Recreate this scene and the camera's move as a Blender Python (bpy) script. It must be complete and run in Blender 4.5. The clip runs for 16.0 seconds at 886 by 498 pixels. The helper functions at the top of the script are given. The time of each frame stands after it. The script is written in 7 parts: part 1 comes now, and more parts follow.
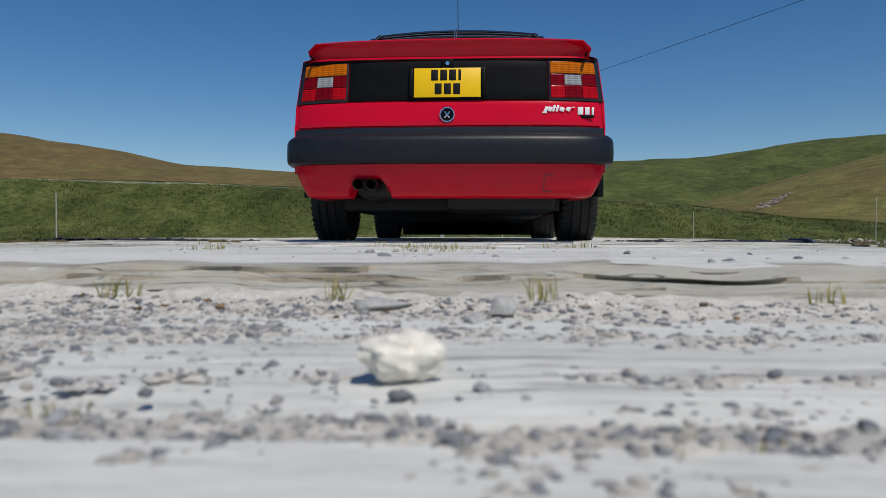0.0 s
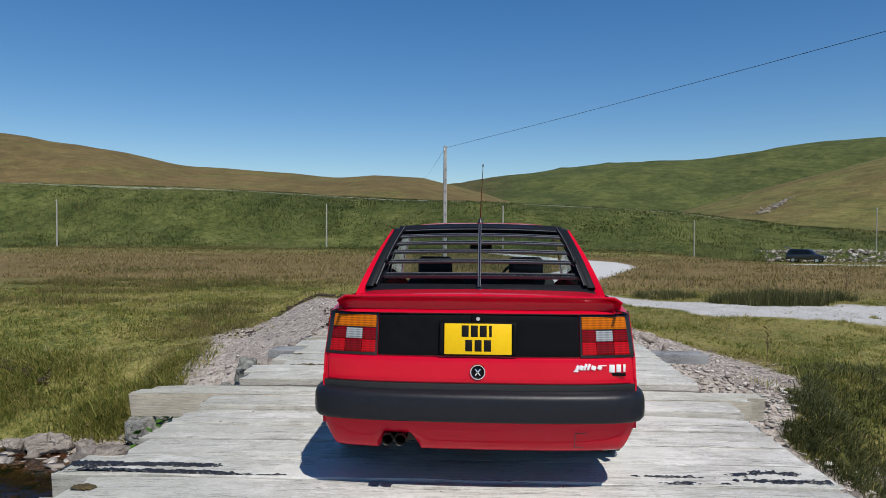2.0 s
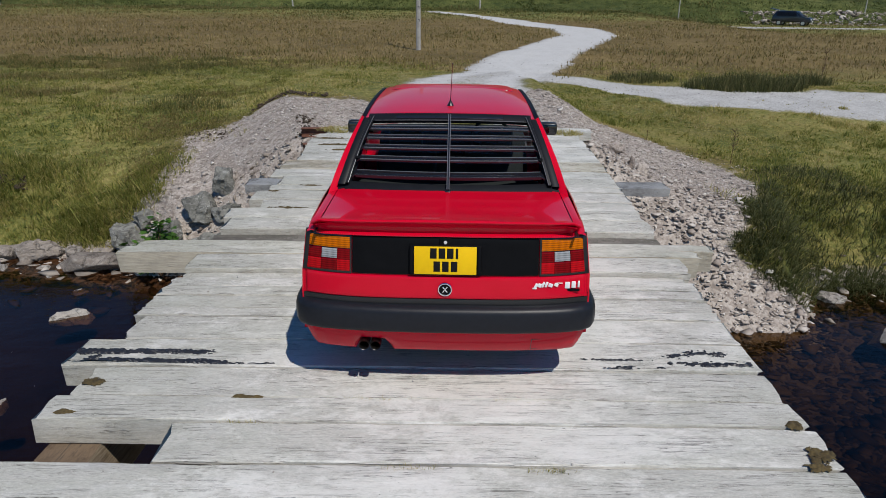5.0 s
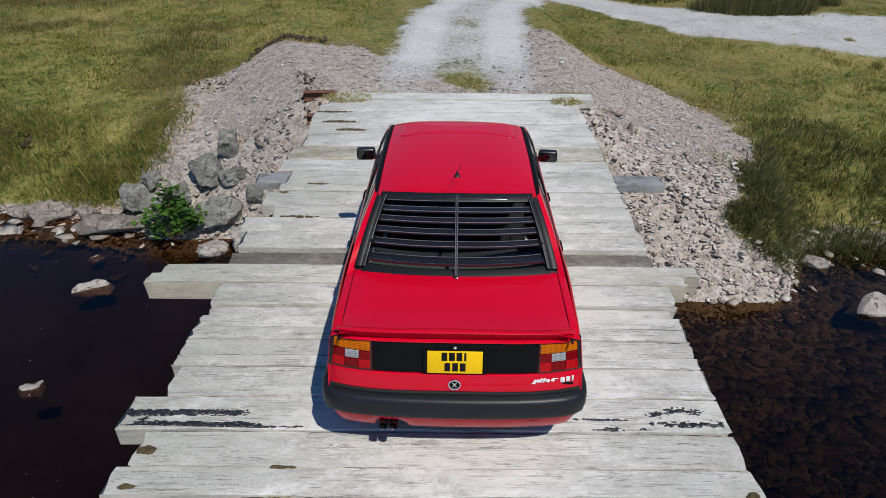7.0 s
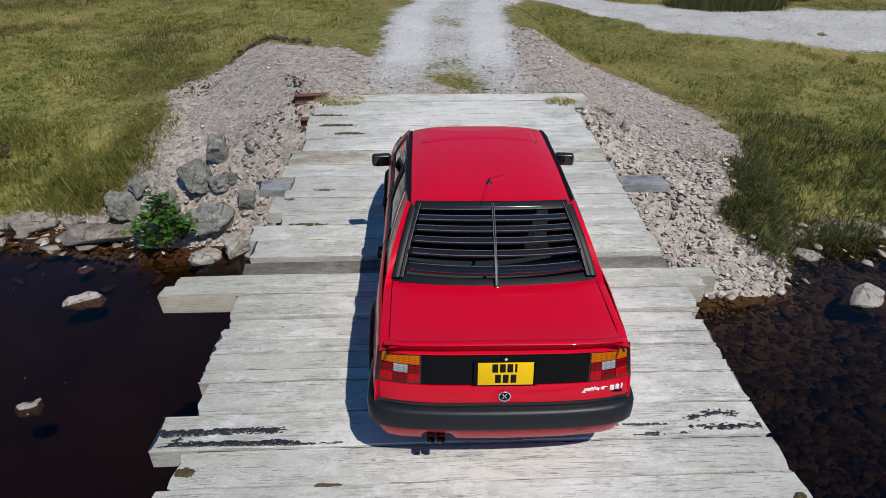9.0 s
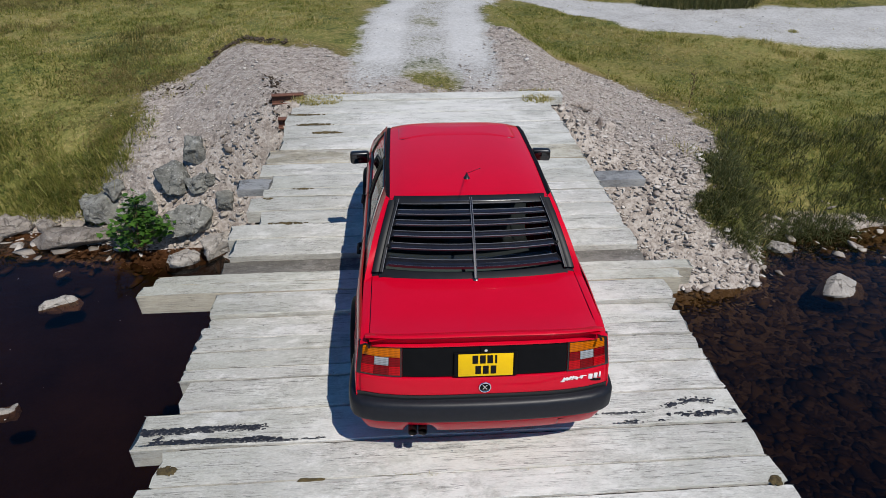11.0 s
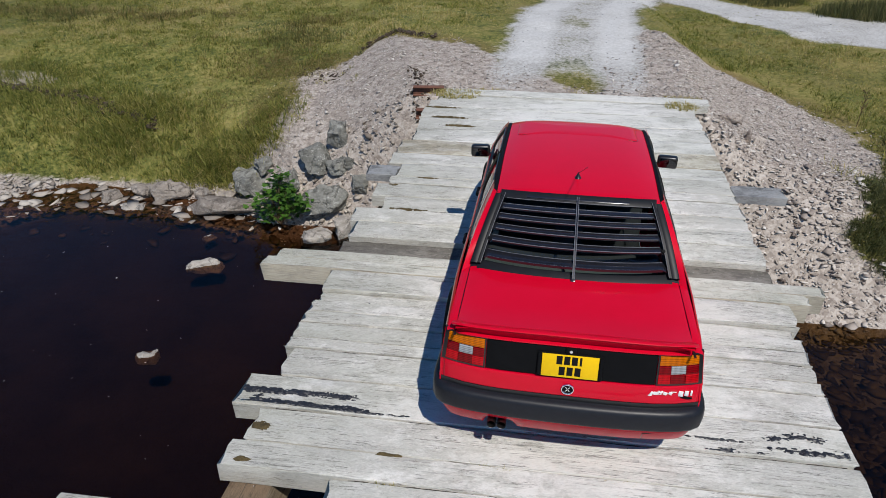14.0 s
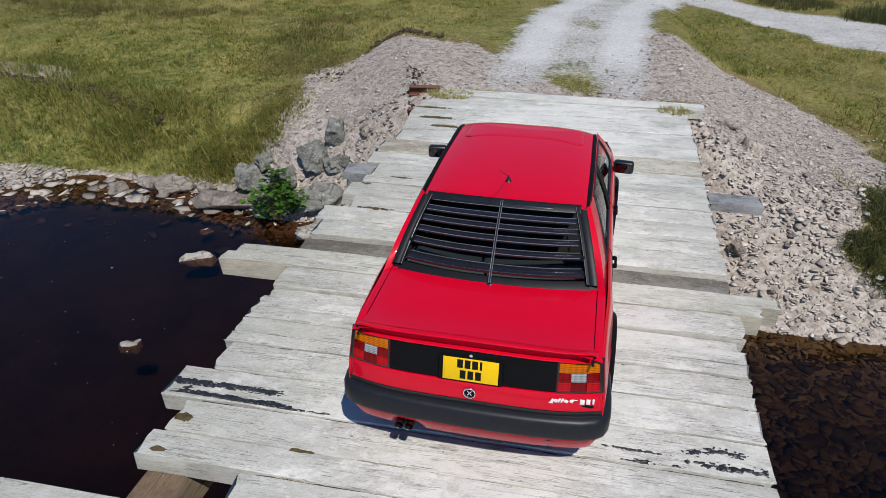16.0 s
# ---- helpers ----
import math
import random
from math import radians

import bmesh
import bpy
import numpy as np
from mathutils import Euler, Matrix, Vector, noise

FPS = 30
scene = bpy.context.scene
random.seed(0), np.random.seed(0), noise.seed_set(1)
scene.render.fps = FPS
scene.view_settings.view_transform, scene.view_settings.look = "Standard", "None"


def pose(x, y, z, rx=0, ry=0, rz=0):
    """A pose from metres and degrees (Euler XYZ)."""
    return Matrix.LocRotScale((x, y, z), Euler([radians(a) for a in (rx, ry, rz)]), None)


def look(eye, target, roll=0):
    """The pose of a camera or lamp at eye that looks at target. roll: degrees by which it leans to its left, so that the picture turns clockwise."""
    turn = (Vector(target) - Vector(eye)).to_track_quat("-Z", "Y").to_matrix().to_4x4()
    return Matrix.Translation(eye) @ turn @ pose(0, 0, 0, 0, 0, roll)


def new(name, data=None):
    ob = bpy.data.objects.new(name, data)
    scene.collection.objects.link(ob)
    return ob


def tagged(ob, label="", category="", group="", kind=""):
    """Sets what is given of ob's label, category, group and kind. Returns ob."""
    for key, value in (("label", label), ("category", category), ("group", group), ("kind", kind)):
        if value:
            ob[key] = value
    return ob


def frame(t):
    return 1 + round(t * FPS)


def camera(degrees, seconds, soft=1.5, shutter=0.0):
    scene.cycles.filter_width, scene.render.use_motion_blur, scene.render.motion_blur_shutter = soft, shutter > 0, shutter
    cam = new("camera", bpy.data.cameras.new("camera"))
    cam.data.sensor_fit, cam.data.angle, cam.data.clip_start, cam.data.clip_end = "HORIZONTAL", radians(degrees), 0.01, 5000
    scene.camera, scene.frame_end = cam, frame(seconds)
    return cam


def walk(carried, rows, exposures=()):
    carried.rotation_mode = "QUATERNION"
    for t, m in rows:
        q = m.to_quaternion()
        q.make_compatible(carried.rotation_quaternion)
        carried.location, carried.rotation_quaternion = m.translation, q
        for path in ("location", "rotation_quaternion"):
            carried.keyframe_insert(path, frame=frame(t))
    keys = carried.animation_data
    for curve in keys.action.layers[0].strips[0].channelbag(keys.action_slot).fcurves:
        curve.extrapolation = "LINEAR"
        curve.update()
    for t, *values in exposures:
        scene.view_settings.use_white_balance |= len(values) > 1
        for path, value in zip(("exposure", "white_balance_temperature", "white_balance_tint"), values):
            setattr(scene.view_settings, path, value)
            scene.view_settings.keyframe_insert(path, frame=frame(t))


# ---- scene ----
# The camera lifts off the deck, rises behind the car, tips down and drifts sideways.
cam = camera(64.5, 16.0, 0.85)
# a small lens, focused on the car: only what lies a hand's width away blurs
cam.data.dof.use_dof, cam.data.dof.focus_distance, cam.data.dof.aperture_fstop = True, 4.0, 20.0
# seconds, eye x y z, yaw (to the left of +y), pitch, roll
ROWS = [
    (0, 0.0000, 0.0000, 0.0420, 3.40, -1.19, 0.06),
    (0.5, -0.0531, 0.0391, 0.0722, 3.07, -1.19, 0.10),
    (1, -0.1240, 0.0837, 0.4351, 3.21, -1.22, 0.22),
    (1.5, -0.1573, 0.0646, 1.0076, 3.34, -1.26, 0.26),
    (2, -0.1652, 0.0429, 1.3665, 3.37, -1.25, 0.29),
    (2.5, -0.1629, 0.0226, 1.3832, 3.37, -1.27, 0.30),
    (3, -0.1528, 0.0081, 1.4025, 3.35, -3.55, 0.31),
    (3.5, -0.1450, 0.0144, 1.6215, 3.29, -7.26, 0.31),
    (4, -0.1400, 0.0219, 1.9386, 2.58, -11.40, 0.36),
    (4.5, -0.1330, 0.0324, 2.1178, 1.56, -15.99, 0.39),
    (4.7, -0.1324, 0.0339, 2.1380, 1.30, -17.93, 0.52),
    (6.8, -0.1459, 0.1667, 3.5875, 0.99, -29.37, 0.49),
    (7, -0.2196, 0.1867, 3.5987, 0.92, -29.60, 0.47),
    (7.5, -0.4854, 0.2305, 3.6066, 0.90, -29.86, 0.43),
    (8, -0.6487, 0.2687, 3.6304, -0.36, -29.87, 0.47),
    (8.5, -0.6907, 0.2860, 3.6427, -1.31, -29.87, 0.49),
    (9, -0.7057, 0.2813, 3.6444, -2.00, -29.83, 0.50),
    (9.2, -0.7090, 0.2790, 3.6440, -2.40, -29.82, 0.50),
    (10.25, -0.7080, 0.2500, 3.6330, -4.30, -29.79, 0.52),
    (11.3, -0.6957, 0.2174, 3.6185, -3.01, -29.75, 0.51),
    (11.5, -0.7074, 0.2180, 3.6120, -1.69, -29.75, 0.42),
    (12, -0.7332, 0.2109, 3.6050, -1.08, -29.74, 0.36),
    (12.5, -0.6176, 0.1942, 3.6015, -0.67, -29.74, 0.34),
    (13, -0.5475, 0.1814, 3.5974, 1.55, -29.74, 0.28),
    (13.5, -0.4998, 0.1781, 3.5898, 6.21, -29.77, 0.16),
    (14, -0.4361, 0.1819, 3.5915, 9.01, -29.81, 0.14),
    (14.5, -0.4063, 0.1951, 3.5869, 9.76, -29.80, 0.13),
    (15, -0.3215, 0.2198, 3.5861, 10.50, -29.83, 0.12),
    (15.5, -0.0848, 0.2601, 3.5923, 11.14, -29.85, 0.12),
    (16, 0.3644, 0.3361, 3.6020, 12.49, -29.85, 0.07),
]
walk(cam, [(t, pose(x, y, z, 90 + pitch, 0, yaw) @ pose(0, 0, 0, 0, 0, roll)) for t, x, y, z, yaw, pitch, roll in ROWS], exposures=[(0.0, -0.28), (1.0, -0.28), (1.5, -0.18), (2.0, 0.08), (2.5, 0.22), (3.0, 0.1), (3.5, -0.03), (4.5, -0.15), (7.0, -0.02), (9.0, -0.04), (12.0, 0.0), (13.5, 0.0), (14.5, 0.08), (16.0, 0.08)])

# ---------------------------------------------------------------- world and sun
SUN_WAY = Vector((0.33, -0.60, 1.0)).normalized()       # towards the sun
world = bpy.data.worlds.new("sky")
scene.world = world
world.use_nodes = True
wn = world.node_tree.nodes
wl = world.node_tree.links
wn.clear()
sky = wn.new("ShaderNodeTexSky")
sky.sky_type, sky.sun_disc = "NISHITA", False
sky.sun_elevation = math.asin(SUN_WAY.z)
sky.sun_rotation = math.atan2(SUN_WAY.x, SUN_WAY.y)
sky.altitude, sky.air_density, sky.dust_density, sky.ozone_density = 400, 1.0, 0.1, 3.0
back = wn.new("ShaderNodeBackground")
back.inputs["Strength"].default_value = 0.092
wout = wn.new("ShaderNodeOutputWorld")
hue = wn.new("ShaderNodeHueSaturation")
hue.inputs["Saturation"].default_value = 1.31
hue.inputs["Hue"].default_value = 0.503
wl.new(sky.outputs[0], hue.inputs["Color"])
wl.new(hue.outputs[0], back.inputs[0])
wl.new(back.outputs[0], wout.inputs[0])

sun = new("sun", bpy.data.lights.new("sun", "SUN"))
sun.data.energy, sun.data.angle, sun.data.color = 4.3, radians(0.53), (1.0, 0.955, 0.89)
sun.matrix_world = look(SUN_WAY * 60, (0, 0, 0))
scene.view_settings.exposure = 0.0


# ---------------------------------------------------------------- materials
class Nodes:
    """A node material under construction."""

    def __init__(self, name):
        self.m = bpy.data.materials.new(name)
        self.m.use_nodes = True
        self.t = self.m.node_tree
        self.t.nodes.clear()
        self.out = self.add("ShaderNodeOutputMaterial")
        self.co = None

    def add(self, kind, **props):
        n = self.t.nodes.new(kind)
        for key, v in props.items():
            setattr(n, key, v)
        return n

    def link(self, a, b):
        self.t.links.new(a, b)

    def feed(self, socket, v):
        if isinstance(v, bpy.types.NodeSocket):
            self.link(v, socket)
        elif isinstance(v, (tuple, list)):
            socket.default_value = (*v, 1.0) if len(v) == 3 and socket.type == "RGBA" else v
        else:
            socket.default_value = v

    def coords(self, kind="Object", scale=(1, 1, 1), shift=None, turn=(0, 0, 0)):
        tc = self.add("ShaderNodeTexCoord")
        mp = self.add("ShaderNodeMapping")
        mp.inputs["Scale"].default_value = scale
        mp.inputs["Rotation"].default_value = turn
        self.link(tc.outputs[kind], mp.inputs["Vector"])
        if shift is not None:
            self.feed(mp.inputs["Location"], shift)
        return mp.outputs[0]

    def noise(self, vec, scale, detail=4.0, rough=0.55, distort=0.0):
        n = self.add("ShaderNodeTexNoise")
        self.link(vec, n.inputs["Vector"])
        n.inputs["Scale"].default_value = scale
        n.inputs["Detail"].default_value = detail
        n.inputs["Roughness"].default_value = rough
        n.inputs["Distortion"].default_value = distort
        return n.outputs["Fac"]

    def voronoi(self, vec, scale, feature="F1", out="Distance", rand=1.0):
        n = self.add("ShaderNodeTexVoronoi", feature=feature)
        self.link(vec, n.inputs["Vector"])
        n.inputs["Scale"].default_value = scale
        n.inputs["Randomness"].default_value = rand
        return n.outputs[out]

    def ramp(self, fac, stops):
        n = self.add("ShaderNodeValToRGB")
        while len(n.color_ramp.elements) < len(stops):
            n.color_ramp.elements.new(0.5)
        for e, (p, c) in zip(n.color_ramp.elements, stops):
            e.position = p
            e.color = (c, c, c, 1) if isinstance(c, (int, float)) else (*c, 1)
        self.link(fac, n.inputs[0])
        return n.outputs[0]

    def mix(self, fac, a, b, blend="MIX"):
        n = self.add("ShaderNodeMix", data_type="RGBA", blend_type=blend)
        self.feed(n.inputs[0], fac)
        self.feed(n.inputs[6], a)
        self.feed(n.inputs[7], b)
        return n.outputs[2]

    def math(self, op, a, b=0.0, c=None):
        n = self.add("ShaderNodeMath", operation=op)
        self.feed(n.inputs[0], a)
        self.feed(n.inputs[1], b)
        if c is not None:
            self.feed(n.inputs[2], c)
        return n.outputs[0]

    def bump(self, height, strength=0.3, dist=0.01, normal=None):
        n = self.add("ShaderNodeBump")
        n.inputs["Strength"].default_value = strength
        n.inputs["Distance"].default_value = dist
        self.link(height, n.inputs["Height"])
        if normal is not None:
            self.link(normal, n.inputs["Normal"])
        return n.outputs[0]

    def done(self, color, rough=0.6, metal=0.0, normal=None, spec=0.5, coat=0.0, **more):
        b = self.add("ShaderNodeBsdfPrincipled")
        self.feed(b.inputs["Base Color"], color)
        self.feed(b.inputs["Roughness"], rough)
        self.feed(b.inputs["Metallic"], metal)
        b.inputs["Specular IOR Level"].default_value = spec
        b.inputs["Coat Weight"].default_value = coat
        b.inputs["Coat Roughness"].default_value = 0.03
        for key, v in more.items():
            self.feed(b.inputs[key.replace("_", " ")], v)
        if normal is not None:
            self.link(normal, b.inputs["Normal"])
        self.link(b.outputs[0], self.out.inputs[0])
        return self.m


def simple(name, color, rough=0.5, metal=0.0, spread=0.12, scale=30.0, bump=0.1, coat=0.0, spec=0.5, kind="Object", **more):
    """A plain substance with grain at two scales."""
    n = Nodes(name)
    v = n.coords(kind)
    a, b = n.noise(v, scale, 5), n.noise(v, scale * 0.09, 3)
    f = n.math("ADD", n.math("MULTIPLY", a, 0.5), n.math("MULTIPLY", b, 0.5))
    lo = tuple(c * (1 - spread) for c in color)
    hi = tuple(min(1, c * (1 + spread)) for c in color)
    col = n.ramp(f, [(0.3, lo), (0.7, hi)])
    r = n.math("ADD", n.math("MULTIPLY", b, 0.12), rough - 0.06)
    nor = n.bump(a, bump, 0.002) if bump else None
    return n.done(col, r, metal, nor, spec, coat, **more)


def make_ground():
    n = Nodes("ground_cover")
    v = n.coords("Object")
    zone = n.add("ShaderNodeAttribute", attribute_name="zone")
    sep = n.add("ShaderNodeSeparateColor")
    n.link(zone.outputs["Color"], sep.inputs[0])
    gravel, track, dry = sep.outputs[0], sep.outputs[1], sep.outputs[2]
    # grass
    big, mid, fine = n.noise(v, 0.045, 5, 0.6), n.noise(v, 0.9, 7, 0.72), n.noise(v, 11, 6, 0.72)
    tall = n.noise(n.coords("Object", (1, 0.35, 1)), 3.0, 5, 0.7)
    patchy = n.noise(v, 0.16, 7, 0.72, 0.5)
    green = n.ramp(n.math("ADD", n.math("MULTIPLY", patchy, 0.28), n.math("ADD", n.math("MULTIPLY", mid, 0.30), n.math("MULTIPLY", fine, 0.42))), [(0.41, (0.030, 0.042, 0.010)), (0.47, (0.105, 0.115, 0.027)), (0.53, (0.205, 0.190, 0.055)), (0.61, (0.33, 0.275, 0.11))])
    straw = n.ramp(n.math("ADD", n.math("MULTIPLY", patchy, 0.35), n.math("ADD", n.math("MULTIPLY", tall, 0.35), n.math("MULTIPLY", fine, 0.3))), [(0.36, (0.060, 0.046, 0.016)), (0.5, (0.145, 0.104, 0.040)), (0.64, (0.26, 0.19, 0.08))])
    dryness = n.math("ADD", dry, n.math("MULTIPLY", n.math("SUBTRACT", big, 0.5), 1.3))
    dryness = n.math("ADD", dryness, n.math("MULTIPLY", n.math("SUBTRACT", mid, 0.5), 0.9))
    grass = n.mix(n.ramp(dryness, [(0.25, 0.0), (0.75, 1.0)]), green, straw)
    # far hills darker in the colour: heather, and slope shade painted by distance
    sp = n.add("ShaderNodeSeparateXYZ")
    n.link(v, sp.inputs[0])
    heath_shade = n.ramp(n.math("MULTIPLY", sp.outputs[1], 0.001), [(0.094, 0.0), (0.103, 0.95), (0.128, 0.95), (0.145, 0.55), (0.19, 0.45), (0.32, 0.45), (0.36, 1.0)])
    shade_mottle = n.ramp(n.noise(v, 0.035, 8, 0.75), [(0.40, (0.40, 0.44, 0.42)), (0.60, (0.76, 0.75, 0.74))])
    grass = n.mix(heath_shade, grass, shade_mottle, "MULTIPLY")
    # deepens the first slope's green; past 330 m it stands in for hill shading
    moor_shade = n.ramp(n.math("MULTIPLY", sp.outputs[1], 0.001), [(0.098, 0.0), (0.104, 1.0), (0.127, 1.0), (0.132, 0.0), (0.33, 0.0), (0.36, 1.0)])
    grass = n.mix(moor_shade, grass, (0.70, 0.84, 0.80), "MULTIPLY")
    # stone bank
    cells = n.voronoi(v, 9, "F1", "Color")
    cell2 = n.voronoi(v, 26, "F1", "Color")
    gs = n.add("ShaderNodeSeparateColor")
    n.link(cells, gs.inputs[0])
    gs2 = n.add("ShaderNodeSeparateColor")
    n.link(cell2, gs2.inputs[0])
    tone = n.math("ADD", n.math("MULTIPLY", gs.outputs[0], 0.35), n.math("ADD", n.math("MULTIPLY", gs2.outputs[0], 0.4), n.math("MULTIPLY", fine, 0.25)))
    stone = n.ramp(tone, [(0.15, (0.19, 0.158, 0.134)), (0.5, (0.34, 0.295, 0.255)), (0.8, (0.46, 0.412, 0.365))])
    pale = n.ramp(n.math("ADD", n.math("MULTIPLY", gs2.outputs[1], 0.3), n.math("ADD", n.math("MULTIPLY", fine, 0.4), n.math("MULTIPLY", mid, 0.3))), [(0.25, (0.25, 0.24, 0.22)), (0.5, (0.395, 0.385, 0.365)), (0.75, (0.52, 0.515, 0.50))])
    lane = n.ramp(n.math("ADD", track, n.math("MULTIPLY", n.math("SUBTRACT", mid, 0.5), 0.5)), [(0.76, 0.0), (1.0, 1.0)])
    pale = n.mix(n.math("MULTIPLY", lane, 0.60), pale, n.ramp(fine, [(0.3, (0.46, 0.455, 0.44)), (0.7, (0.63, 0.625, 0.61))]))
    edge = n.math("MULTIPLY", n.math("SUBTRACT", n.math("ADD", n.math("MULTIPLY", mid, 0.5), n.math("MULTIPLY", fine, 0.5)), 0.5), 1.7)
    g = n.ramp(n.math("ADD", gravel, edge), [(0.40, 0.0), (0.60, 1.0)])
    k = n.ramp(n.math("ADD", track, edge), [(0.35, 0.0), (0.65, 1.0)])
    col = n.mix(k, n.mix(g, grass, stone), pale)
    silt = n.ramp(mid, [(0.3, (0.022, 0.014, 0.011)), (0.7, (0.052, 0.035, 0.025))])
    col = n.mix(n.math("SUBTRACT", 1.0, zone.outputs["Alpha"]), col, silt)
    h = n.math("ADD", n.math("MULTIPLY", n.voronoi(v, 9), -0.5), n.math("ADD", n.math("MULTIPLY", n.voronoi(v, 26), -0.3), fine))
    smooth_ = n.math("ADD", n.math("MULTIPLY", n.noise(v, 40, 5, 0.7), 0.35), n.math("MULTIPLY", fine, 0.25))
    nor = n.bump(n.mix(k, h, smooth_), 0.6, 0.04)
    return n.done(col, 0.92, 0, nor, 0.2)


def make_wood(name, pale, dark, dusty=0.35, worn=1.0, tan=0.8):
    """Sun-bleached timber, grain along the piece's x; its sides stay browner."""
    n = Nodes(name)
    info = n.add("ShaderNodeObjectInfo")
    rnd = info.outputs["Random"]
    comb = n.add("ShaderNodeCombineXYZ")
    for s in range(3):
        n.link(n.math("MULTIPLY", rnd, 37.0 + 11 * s), comb.inputs[s])
    shift = comb.outputs[0]
    C = lambda *k: n.coords("Object", k, shift)  # noqa: E731
    grain = n.noise(C(1.1, 11, 11), 3.0, 8, 0.74, 0.7)
    fine = n.noise(C(7.0, 62, 62), 2.0, 5, 0.75)
    fleck = n.noise(C(1.0, 2.6, 2.6), 42, 4, 0.75)
    blot = n.noise(C(1.0, 1.7, 1.7), 1.9, 9, 0.76, 0.4)
    mott = n.noise(C(1.0, 1.6, 1.6), 11.0, 7, 0.80, 0.3)
    mid = tuple((a + b) / 2 for a, b in zip(pale, dark))
    f = n.math("ADD", n.math("MULTIPLY", grain, 0.26), n.math("ADD", n.math("MULTIPLY", fine, 0.32), n.math("MULTIPLY", fleck, 0.42)))
    f = n.math("ADD", f, n.math("MULTIPLY", n.math("SUBTRACT", rnd, 0.5), 0.10))
    col = n.ramp(f, [(0.34, mid), (0.47, tuple(lerp3 * 0.93 for lerp3 in pale)), (0.56, pale), (0.72, tuple(min(1, c * 1.12) for c in pale))])
    # greyer weathered patches, most of them towards the ends where no wheels pass
    tc = n.add("ShaderNodeTexCoord")
    sx = n.add("ShaderNodeSeparateXYZ")
    n.link(tc.outputs["Object"], sx.inputs[0])
    off = n.math("MULTIPLY", n.math("ABSOLUTE", n.math("SUBTRACT", sx.outputs[0], 0.35)), 0.088)
    p = n.math("ADD", n.math("MULTIPLY", blot, 0.58), n.math("ADD", n.math("MULTIPLY", mott, 0.34), n.math("MULTIPLY", fine, 0.12)))
    p = n.math("ADD", n.math("ADD", p, off), n.math("MULTIPLY", n.math("SUBTRACT", rnd, 0.5), 0.10))
    patch = n.ramp(p, [(0.575, 0.0), (0.66, 1.0)])
    grey = n.ramp(n.math("ADD", n.math("MULTIPLY", fine, 0.5), n.math("MULTIPLY", fleck, 0.5)), [(0.36, tuple(c * 0.62 for c in dark)), (0.50, dark), (0.66, mid)])
    col = n.mix(n.math("MULTIPLY", patch, 0.72 * worn), col, grey)
    # broad faint stains, greyer and greener, across several hand widths
    stain = n.ramp(n.noise(C(0.7, 1.3, 1.3), 1.1, 6, 0.65, 0.6), [(0.42, 0.0), (0.62, 1.0)])
    col = n.mix(n.math("MULTIPLY", stain, 0.55 * worn), col, (0.80, 0.83, 0.78), "MULTIPLY")
    # green-grey algae on the ends that stay damp
    ends = n.ramp(n.math("ADD", off, n.math("MULTIPLY", n.math("SUBTRACT", n.math("ADD", n.math("MULTIPLY", blot, 0.5), n.math("MULTIPLY", mott, 0.5)), 0.5), 0.55)), [(0.155, 0.0), (0.25, 1.0)])
    col = n.mix(n.math("MULTIPLY", ends, 0.65 * worn), col, (0.68, 0.69, 0.64), "MULTIPLY")
    # chalky dust
    dust = n.ramp(n.math("ADD", n.math("MULTIPLY", n.noise(C(1, 2.5, 2.5), 2.3, 7, 0.7), 0.7), n.math("MULTIPLY", mott, 0.3)), [(0.50, 0.0), (0.60, 1.0)])
    col = n.mix(n.math("MULTIPLY", dust, dusty), col, n.ramp(fleck, [(0.3, (0.47, 0.46, 0.435)), (0.7, (0.66, 0.655, 0.63))]))
    # drying cracks, long and short
    crack = n.noise(C(0.5, 20, 20), 2.2, 4, 0.55, 1.0)
    line = n.ramp(n.math("ABSOLUTE", n.math("SUBTRACT", crack, 0.5)), [(0.0, 1.0), (0.010, 0.75), (0.016, 0.0)])
    line = n.math("MULTIPLY", line, n.ramp(n.noise(C(1.2, 3, 3), 1.7, 4), [(0.485, 0.0), (0.53, 1.0)]))
    hair = n.noise(C(1.6, 46, 46), 1.8, 5, 0.65, 1.4)
    thin = n.ramp(n.math("ABSOLUTE", n.math("SUBTRACT", hair, 0.5)), [(0.0, 1.0), (0.022, 0.0)])
    thin = n.math("MULTIPLY", thin, n.ramp(n.noise(C(2.0, 7, 7), 2.3, 5, 0.7), [(0.49, 0.0), (0.54, 1.0)]))
    dash = n.ramp(n.noise(C(4.5, 60, 60), 1.7, 3, 0.6, 0.8), [(0.655, 0.0), (0.685, 1.0)])
    line = n.math("MAXIMUM", line, n.math("MAXIMUM", n.math("MULTIPLY", thin, 0.50), n.math("MULTIPLY", dash, 0.42)))
    line = n.math("MULTIPLY", line, worn)
    col = n.mix(n.math("MULTIPLY", line, 0.88), col, (0.045, 0.041, 0.036))
    # dark and pale lichen spots
    v1 = n.voronoi(C(1, 1, 1), 40)
    where = n.ramp(n.noise(C(1, 1, 1), 2.6, 4), [(0.50, 0.0), (0.60, 1.0)])
    speck = n.math("MULTIPLY", n.ramp(v1, [(0.08, 1.0), (0.13, 0.0)]), where)
    col = n.mix(n.math("MULTIPLY", speck, 0.6 * worn), col, (0.11, 0.105, 0.095))
    v2 = n.voronoi(C(1.1, 1, 1), 27)
    pale_spot = n.math("MULTIPLY", n.ramp(v2, [(0.10, 1.0), (0.16, 0.0)]), n.ramp(n.noise(C(1, 1, 1), 1.9, 4), [(0.54, 0.0), (0.62, 1.0)]))
